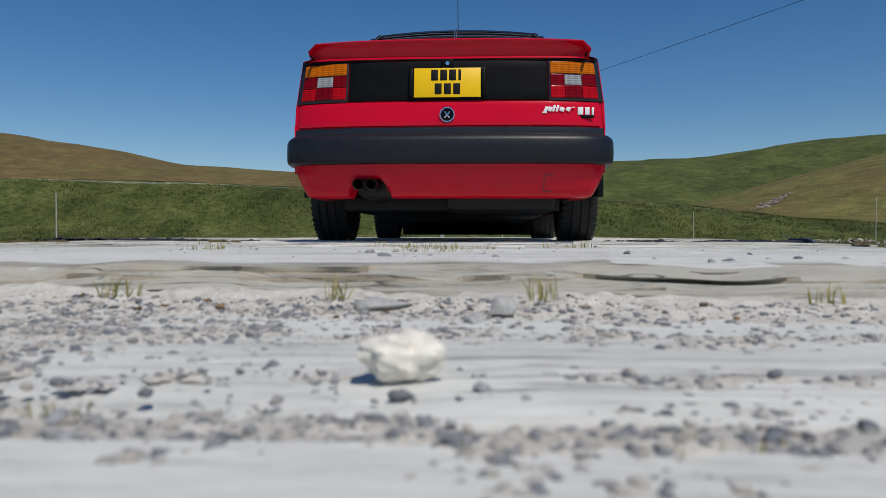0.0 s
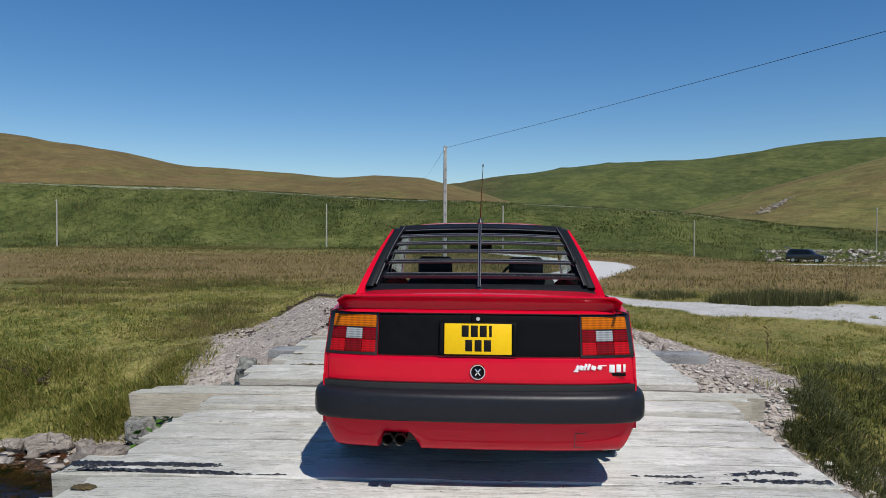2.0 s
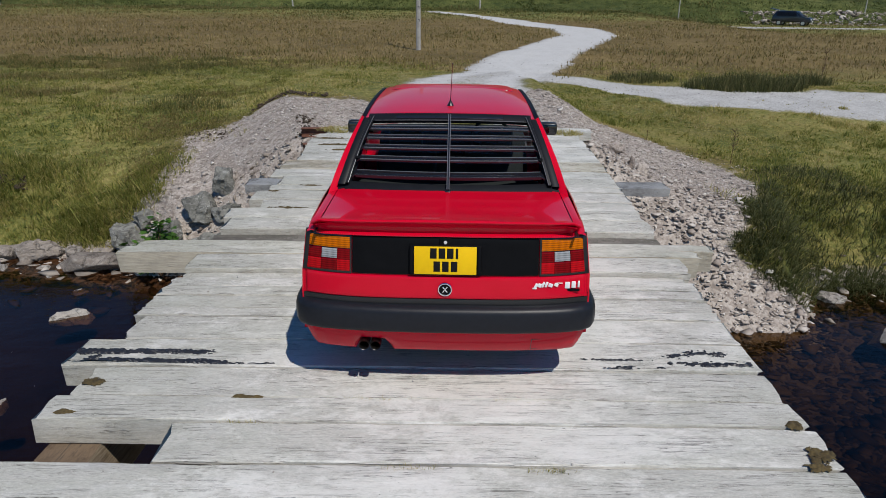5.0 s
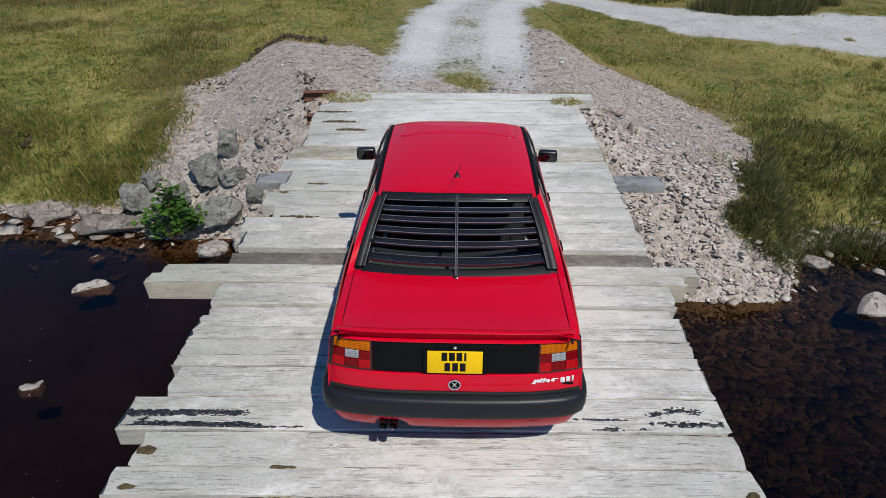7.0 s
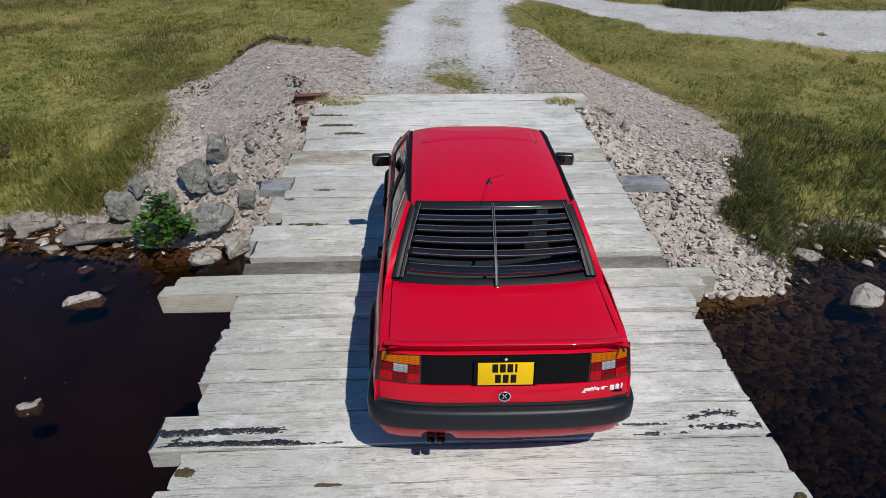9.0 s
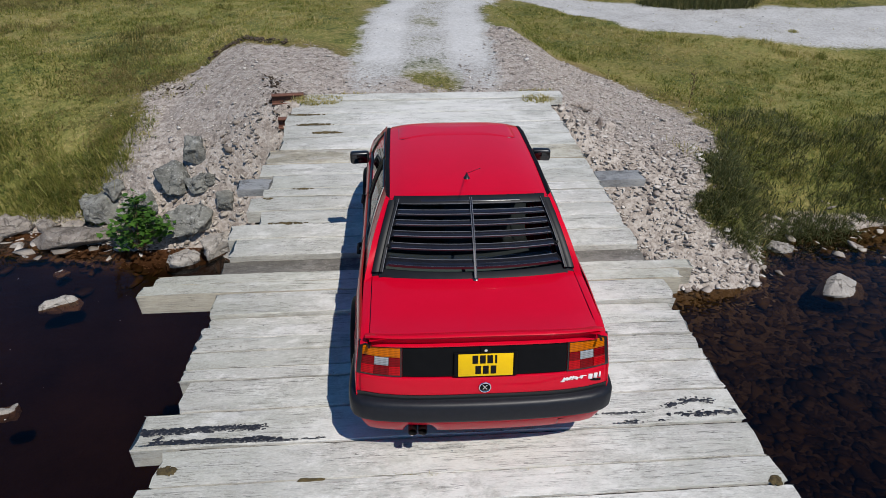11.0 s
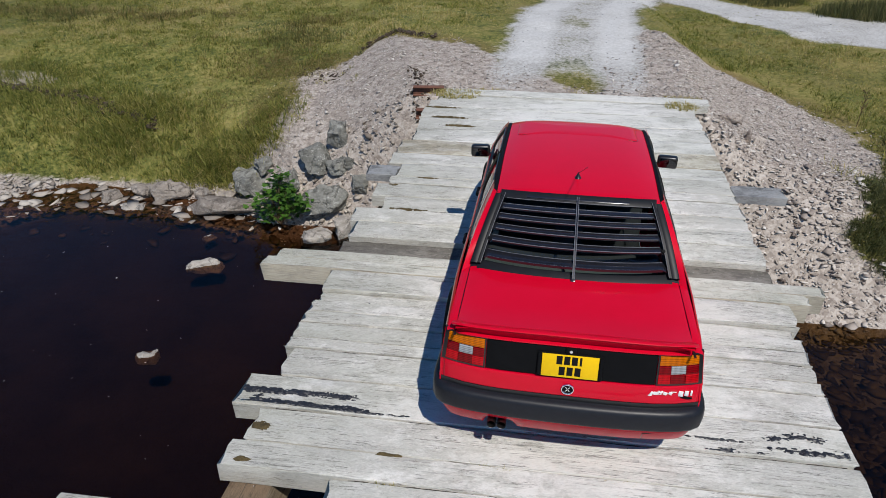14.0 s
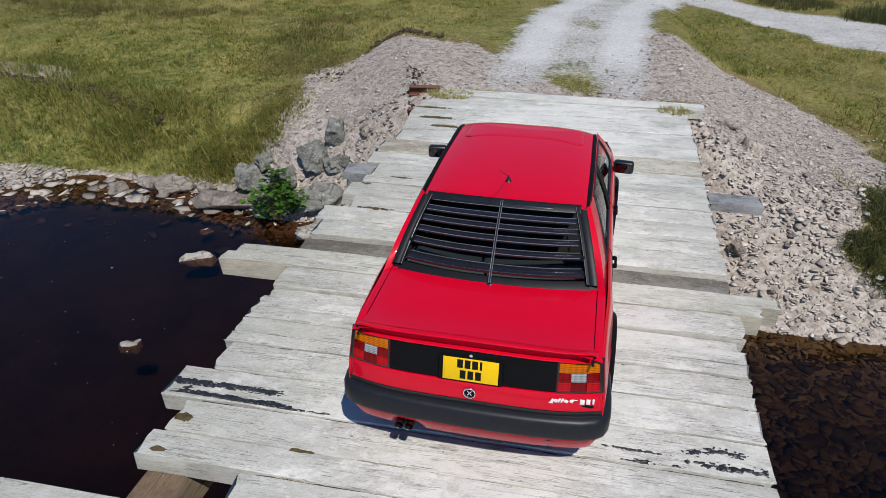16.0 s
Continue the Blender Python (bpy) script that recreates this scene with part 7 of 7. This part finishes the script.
make_weed(5.56, 14.57, ground_at(5.56, 14.57), 0.75, "dock_stalk", "tall dry brown dock stalk in the grass", 3)
make_weed(12.6, 25.6, ground_at(12.6, 25.6), 1.2, "dock_stalk", "tall dark dry stalk beside the rushes", 4)
make_weed(4.2, 16.2, ground_at(4.2, 16.2), 0.25, "ground_weed", "low green weed at the stones' edge", 6)


# ---------------------------------------------------------------- poles and wires
def make_pole(x, y, z, h, rad, label, irons=0, group="roadside poles"):
    p = thing("telegraph_pole", label, "pole", pose(x, y, z), group)
    bm = bmesh.new()
    n = 10
    rows = [[(rad * (1 - 0.35 * k / 8) * math.cos(2 * math.pi * i / n), rad * (1 - 0.35 * k / 8) * math.sin(2 * math.pi * i / n), -0.6 + (h + 0.6) * k / 8) for i in range(n + 1)] for k in range(9)]
    bm = sheet(rows)
    rod(bm, (0, 0, h - 0.004), (0, 0, h + 0.004), rad * 0.65, n=10)
    part("shaft", bm, POLE_WOOD, p)
    bm = bmesh.new()
    rod(bm, (-0.02, -rad * 0.7, h - 0.22), (-0.02, -rad - 0.10, h - 0.22), 0.012)
    rod(bm, (-0.02, -rad - 0.10, h - 0.26), (-0.02, -rad - 0.10, h - 0.14), 0.030, 0.022)
    part("insulator", bm, WHITE_PAINT, p)
    for k in range(irons):
        bm = bmesh.new()
        zz = 1.6 + k * 0.62
        box(bm, (0.10, 0.012, 0.020), (0.03, -rad * 0.95, zz), 0.003)
        box(bm, (0.016, 0.012, 0.12), (0.06, -rad * 0.95, zz - 0.06), 0.003, (0, 12, 0))
        part("pole_step", bm, WIRE, p)
    return p


make_pole(-2.32, 38.2, -1.02, 7.15, 0.13, "tall weathered grey wooden telegraph pole in the meadow", 8, "")
for x, y, top in ((-66.2, 105, 6.35), (-24.0, 105, 5.77), (2.57, 105, 5.58), (30.55, 105, 3.5), (58.0, 108, 5.6)):
    z = ground_at(x, y)
    make_pole(x, y, z, top - z, 0.13 if x < 30 else 0.09, "thin grey wooden pole at the hill's foot")


def make_wire(name, a, b, sag, rad, label):
    a, b = Vector(a), Vector(b)
    bm = bmesh.new()
    pts = [a.lerp(b, k / 24) - Vector((0, 0, sag * 4 * (k / 24) * (1 - k / 24))) for k in range(25)]
    rows = []
    for p in pts:
        rows.append([p + Vector((rad * math.cos(i * math.pi * 2 / 5) * 0.6, rad * math.cos(i * math.pi * 2 / 5) * 0.8, rad * math.sin(i * math.pi * 2 / 5))) for i in range(6)])
    ob = part(name, sheet(rows), WIRE, None, label)
    return tagged(ob, label, "wire")


make_wire("overhead_wire", (-2.30, 38.15, 6.02), (31.5, -24.0, 7.3), 0.35, 0.008, "thin dark overhead wire from the pole")
make_wire("overhead_wire", (-2.34, 38.25, 6.02), (-17.3, 180.0, 14.8), 0.8, 0.010, "thin dark wire from the pole to the hillside")


# ---------------------------------------------------------------- dark estate car far off
def make_estate(m):
    v = thing("parked_car", "dark blue off-road estate car with its tailgate raised", "car", m)
    prof = [(-2.3, 0.45), (-2.32, 0.95), (-2.22, 1.02), (-1.95, 1.72), (-1.7, 1.80), (0.45, 1.78), (1.05, 1.12), (2.1, 1.02), (2.3, 0.85), (2.32, 0.45)]
    bm = bmesh.new()
    rows = [[bm.verts.new((x, s * (0.92 if z < 1.15 else 0.74), z)) for x, z in prof] for s in (-1, 1)]
    bm.faces.new(rows[0])
    bm.faces.new(rows[1][::-1])
    for i in range(len(prof)):
        j = (i + 1) % len(prof)
        bm.faces.new((rows[0][i], rows[1][i], rows[1][j], rows[0][j]))
    bmesh.ops.bevel(bm, geom=list(bm.edges), offset=0.05, segments=2, profile=0.5, affect="EDGES")
    body = part("body", bm, VAN_PAINT, v)
    for s in (-1, 1):
        for x0, x1 in ((-1.75, -0.95), (-0.88, -0.05), (0.02, 0.55)):
            bm = bmesh.new()
            pts = [(x0, s * 0.935, 1.16), (x1 + 0.1, s * 0.935, 1.16), (x1 - (0.1 if x1 > 0.4 else 0), s * 0.80, 1.62), (x0 + 0.03, s * 0.80, 1.62)]
            bm.faces.new([bm.verts.new(p) for p in pts])
            bmesh.ops.solidify(bm, geom=list(bm.faces), thickness=0.02)
            part("side_window", bm, SATIN_BLACK, body)
    bm = bmesh.new()
    box(bm, (0.03, 1.36, 0.62), (0.82, 0, 1.46), 0.01, (0, -43, 0))
    part("windscreen", bm, SATIN_BLACK, body)
    bm = bmesh.new()
    box(bm, (0.85, 1.42, 0.06), (-2.32, 0, 1.95), 0.02, (0, 14, 0))
    part("tailgate", bm, VAN_PAINT, v, "raised tailgate")
    for s in (-1, 1):
        bm = bmesh.new()
        box(bm, (0.05, 0.36, 0.13), (2.30, s * 0.66, 0.80), 0.02)
        part("headlamp", bm, WHITE_PAINT, body)
    bm = bmesh.new()
    box(bm, (0.03, 0.52, 0.11), (2.335, 0, 0.55), 0.005)
    part("front_plate", bm, WHITE_PAINT, body)
    for x in (-1.4, 1.45):
        for s in (-1, 1):
            w = new("wheel")
            w.parent = v
            w.matrix_local = pose(x, s * 0.82, 0.36)
            bm = bmesh.new()
            rod(bm, (0, -0.12, 0), (0, 0.12, 0), 0.36, n=24)
            bmesh.ops.bevel(bm, geom=[e for e in bm.edges], offset=0.02, segments=1, affect="EDGES")
            part("tyre", bm, RUBBER, w)
            bm = bmesh.new()
            rod(bm, (0, -0.13, 0), (0, 0.13, 0), 0.22, n=18)
            part("rim", bm, ALLOY, w)


make_estate(pose(41.9, 94.5, ground_at(41.9, 94.5), 0, 0, -38))

# rusty girder ends beside the far planks
for x, y, z, ln, turn in ((-2.62, 12.28, -0.12, 0.55, 8), (-2.5, 11.15, -0.16, 0.26, 4)):
    bm = bmesh.new()
    box(bm, (ln, 0.13, 0.018), (0, 0, 0.0), 0.003)
    box(bm, (ln, 0.014, 0.13), (0, 0, -0.07), 0.003)
    box(bm, (ln, 0.13, 0.018), (0, 0, -0.14), 0.003)
    ob = part("steel_girder", bm, RUST, None)
    ob.matrix_world = pose(x, y, z, 0, 0, turn)
    tagged(ob, "rusty brown steel girder end beside the planks", "girder")

# ---------------------------------------------------------------- small things on the deck
NEAR = Matrix.Translation((0, 0, 0.0306)) @ Matrix.Scale(0.76, 4)      # the lowered planks in front of the start, and what lies on them


def deck_top(y):
    tops = sorted((p[0], p[4]) for p in PLANKS if p[3] - p[2] > 2)
    at = np.clip(np.searchsorted([t[0] for t in tops], np.asarray(y)) - 1, 0, len(tops) - 1)
    return np.array([t[1] for t in tops])[at]


CHIP = simple("grey_chip", (0.36, 0.355, 0.34), 0.9, 0, 0.3, 300, 0.5)
bm = bmesh.new()
bmesh.ops.create_icosphere(bm, subdivisions=4, radius=1)
for v in bm.verts:
    q = v.co * 1.6 + Vector((4.0, 1.0, 2.0))
    k = 1 + 0.30 * noise.noise(q) + 0.14 * noise.noise(q * 2.7) + 0.04 * noise.noise(q * 7)
    k -= 0.26 * math.exp(-((v.co.x - 0.30) / 0.24) ** 2) * max(0, -v.co.y * 0.8 + 0.2 + 0.3 * v.co.z)
    v.co = Vector((v.co.x * 0.0148, v.co.y * 0.0095, v.co.z * 0.0095)) * k
ob = part("white_stone", bm, WHITE_STONE, None)
ob.matrix_world = NEAR @ pose(-0.028, 0.243, -0.0275, 0, 0, 8)
tagged(ob, "small rounded white quartz stone on the plank", "stone")
for k, (x, y, a, b, c, turn) in enumerate(((0.012, 0.425, 0.030, 0.020, 0.020, 30), (-0.064, 0.445, 0.046, 0.024, 0.016, 5), (-0.004, 0.400, 0.026, 0.016, 0.012, 70))):
    bm = hull_rock(80 + k, (a, b, c), 14, 0.001, 2, 0.001)
    ob = part("stone_chip", bm, CHIP, None)
    ob.matrix_world = NEAR @ pose(x, y, -0.037 + c * 0.30, 0, 0, turn)
    tagged(ob, "small grey stone chip lying on the plank", "stone")


def crust(name, x0, x1, y0, y1, res, base, height, material, parent, label=""):
    """A thin uneven layer lying on a board: only what stands above the board is kept."""
    gx, gy = np.meshgrid(np.arange(x0, x1, res), np.arange(y0, y1, res))
    h = height(gx, gy)
    ny, nx = gx.shape
    i = np.arange(nx * ny).reshape(ny, nx)
    q = np.stack([i[:-1, :-1], i[:-1, 1:], i[1:, 1:], i[1:, :-1]], -1).reshape(-1, 4)
    q = q[(h.ravel()[q] > 0).any(1)]
    used, inv = np.unique(q, return_inverse=True)
    co = np.stack([gx, gy, base + np.maximum(h, -0.014)], -1).reshape(-1, 3)[used]
    q = inv.reshape(-1, 4)
    me = raw_mesh(name, co, np.concatenate([q[:, [0, 1, 2]], q[:, [0, 2, 3]]]), material, None, True)
    ob = new(name, me)
    ob.parent = parent
    if label:
        ob["label"] = label
    return ob


def band(d, half):
    return np.clip(1 - np.abs(d) / half, 0, 1)


def sand_height(x, y):
    """Sand drifted over the two lowered planks, thickest against the step and along the joint."""
    m = 0.95 * step(0.40, 0.49, y) + 1.0 * band(y - 0.166 - 0.016 * x - 0.008 * wave(x, 0, 0.3), 0.042) + 0.75 * band(y - 0.245 + 0.03 * x, 0.020) * step(-0.02, 0.04, x) * step(0.32, 0.2, x) + 0.62 * band(y - 0.265 - 0.12 * (x + 0.2), 0.07) * step(-0.06, -0.22, x) + 0.45 * band(y - 0.335, 0.035) + 0.50 * step(0.04, -0.12, x) * step(0.27, 0.34, y) + 0.22 * step(0.33, 0.40, y)
    nz = 0.55 * wave(x, y, 0.11) + 0.5 * wave(x + 7, y * 2.2, 0.045) + 0.5 * wave(x, y + 3, 0.016) + 0.35 * wave(x + 1, y, 0.007)
    h = 0.0058 * (m - 0.30 + 1.05 * nz) * (1.0 + 0.5 * step(0.42, 0.50, y))
    return np.maximum(h, 0.0030 * band(y - 0.164 - 0.016 * x, 0.014) + 0.0008 * nz - 0.001 * (np.abs(y - 0.164 - 0.016 * x) > 0.014) * 9)


ob = crust("deck_sand", -0.85, 0.85, 0.07, 0.500, 0.0026, -0.0366, sand_height, SAND, None)
ob.matrix_world = NEAR
tagged(ob, "pale brown sand drifted over the lowered planks", "sand", "", "stuff")


def on_sand(x, y):
    return np.maximum(-0.0366 + sand_height(x, y), -0.0354)


x, y, r = spread(51, 70000, -0.40, 0.34, 0.08, 0.47, lambda x, y: (np.abs(x + 0.06 * y) < 0.68 * y + 0.02) * np.clip(0.03 + 300 * np.clip(sand_height(x, y) + 0.0008, 0, 0.004) * np.where(y > 0.40, 0.55, 1.0), 0, 1) * np.where((y > 0.2) & (x > 0.06), 0.6, 1.0) * 0.42)
s = np.clip(r.lognormal(np.log(0.0021), 0.55, len(x)), 0.0009, 0.0056)
scatter("deck_grit", np.stack([x, y, on_sand(x, y) - 0.0003], -1), s, GRIT, "fine blue-grey grit and pebbles on the planks", "grit", 52, 0.2, 0.3, ROUND).matrix_world = NEAR
x, y, r = spread(57, 420, -0.36, 0.30, 0.16, 0.43, lambda x, y: np.where(x < 0.02 - 0.1 * (y - 0.2), 0.9, 0.22))
s = np.clip(r.lognormal(np.log(0.0030), 0.40, len(x)), 0.0018, 0.0070)
scatter("deck_pebbles", np.stack([x, y, on_sand(x, y)], -1), s, PEBBLE, "loose blue-grey pebbles lying on the planks", "pebbles", 58, 0.15, 0.35, ROUND).matrix_world = NEAR
# bark and leaf crumbs
x, y, r = spread(59, 40, -0.5, 0.5, 0.40, 0.475, lambda x, y: 1.0 + 0 * x)
scatter("bark_crumbs", np.stack([x, y, on_sand(x, y)], -1), np.clip(r.lognormal(np.log(0.006), 0.4, len(x)), 0.003, 0.014), BARK, "brown bark crumbs against the plank's edge", "debris", 60, 0.25, 0.2).matrix_world = NEAR

# old tar on one plank, thick and cracked
TAR_Y = lambda x, y: y - (x + 2.0) * PLANK_SKEW  # noqa: E731


def tar_height(x, y):
    v = TAR_Y(x, y)
    m = 1.0 * band(v - 4.035 - 0.02 * wave(x, 1, 0.3), 0.042) * step(-1.66, -1.78, x) + 0.95 * band(v - 3.915, 0.034) * step(-1.50, -1.75, x) * step(-2.56, -2.35, x) + 0.62 * band(v - 3.893, 0.018) * step(-1.20, -1.35, x)
    m = m + 0.9 * band(x + 2.44, 0.05) * step(4.0, 3.95, v)
    m = m + 0.95 * band(v - 4.050, 0.045) * band(x - 1.31, 0.12) + 0.8 * band(v - 4.09 + 0.1 * (x - 1.5), 0.045) * band(x - 1.50, 0.19) + 0.62 * band(v - 3.955, 0.05) * step(1.15, 1.4, x)
    m = m + 0.9 * band(v - 3.892, 0.026) * band(x - 0.93, 0.17) + 0.7 * band(v - 3.895, 0.018) * band(x - 1.18, 0.06) + 0.6 * band(v - 3.99, 0.016) * step(0.6, 0.75, x) * step(1.2, 1.0, x)
    nz = 0.5 * wave(x, y * 3.5, 0.10) + 0.75 * wave(x + 4, y * 2.6, 0.034) + 0.55 * wave(x, y * 1.6 + 3, 0.014)
    return 0.016 * np.where(m > 0.10, m - 0.38 + 1.0 * nz, -1.0)


for x0, x1 in ((-2.58, -1.15), (0.55, 1.76)):
    crust("tar_patch", x0, x1, 3.885, 4.27, 0.0045, 0.0055, tar_height, TAR, bridge, "cracked black tar on a plank")
# flecks of foam drifting on the river
x, y, r = spread(61, 70, -11, -2.6, 3.0, 10.5, lambda x, y: 1.0 + 0 * x)
scatter("foam_flecks", np.stack([x, y, np.full(len(x), WATER_Z)], -1), np.clip(r.lognormal(np.log(0.022), 0.3, len(x)), 0.012, 0.045), WHITE_STONE, "tiny white foam flecks on dark water", "foam", 62, 0.1, 0.5)
x, y, r = spread(53, 1500, -2.2, 1.7, 0.47, 6.0, lambda x, y: np.clip(1.2 / (0.3 + y), 0, 1))
s = np.clip(r.lognormal(np.log(0.0050), 0.5, len(x)), 0.002, 0.016)
scatter("deck_grit", np.stack([x, y, deck_top(y - (x + 2.0) * PLANK_SKEW) - 0.001], -1), s, GRIT, "scattered small pebbles on the deck", "grit", 54, 0.2, 0.3, ROUND)
for k, (x, y, h) in enumerate(((-0.235, 0.44, 0.016), (-0.093, 0.437, 0.017), (0.038, 0.437, 0.020), (0.205, 0.43, 0.014), (0.056, 0.165, 0.006), (-0.118, 0.188, 0.006))):
    r = np.random.RandomState(60 + k)
    n = 7
    xx, yy = x + r.normal(0, 0.006, n), y + r.normal(0, 0.003, n)
    blades("grass_sprout", xx, yy, np.full(n, 0.004 if y > 0.3 else -0.006), np.full(n, h), np.full(n, 0.0008 if y > 0.3 else 0.0005), np.clip(0.25 + 0.5 * r.rand(n), 0, 1), 4, GRASS, "tiny grass sprouts between the planks", "grass", 70 + k, 0.02, 0.6).matrix_world = NEAR
for k, (x, y) in enumerate(((-0.35, 2.93), (-0.2, 2.6), (-0.05, 2.28), (-0.9, 2.27), (0.35, 2.93), (-0.15, 1.92), (-1.3, 3.28), (-0.6, 3.53), (0.2, 3.53))):
    r = np.random.RandomState(160 + k)
    n = 22
    xx, yy = x + r.normal(0, 0.07, n), y + r.normal(0, 0.006, n)
    blades("grass_sprout", xx, yy, np.full(n, 0.012), 0.026 + 0.016 * r.rand(n), np.full(n, 0.002), np.clip(0.35 + 0.5 * r.rand(n), 0, 1), 4, GRASS, "short grass growing in the joints of the deck", "grass", 170 + k, 0.06, 0.7)


# moss on the plank ends
def make_moss(x, y, a, b, seed):
    def height(gx, gy):
        d = ((gx - x) / (1.25 * a)) ** 2 + ((gy - y) / (1.35 * b)) ** 2
        nz = 0.9 * wave(gx + seed, gy, 0.05) + 0.8 * wave(gx, gy + seed, 0.021) + 0.5 * wave(gx, gy, 0.009)
        return 0.013 * (0.62 - 0.75 * d + 1.2 * nz)

    ob = crust("moss_patch", x - 1.5 * a, x + 1.5 * a, y - 1.6 * b, y + 1.6 * b, 0.006, 0.001, height, MOSS, None)
    tagged(ob, "brownish green moss cushion on a plank", "moss")


for k, (x, y, a, b) in enumerate(((-2.30, 3.66, 0.045, 0.035), (-2.30, 3.34, 0.05, 0.018), (-1.35, 3.53, 0.08, 0.010), (1.74, 3.36, 0.035, 0.03), (1.76, 3.10, 0.06, 0.05), (1.70, 3.00, 0.05, 0.03),
                                   (-1.95, 7.20, 0.16, 0.025), (-2.25, 7.85, 0.05, 0.02), (-2.1, 10.85, 0.2, 0.03), (-1.95, 10.4, 0.22, 0.03), (-1.8, 10.05, 0.2, 0.03), (-1.9, 8.1, 0.12, 0.015))):
    make_moss(x, y, a, b, k + 1)
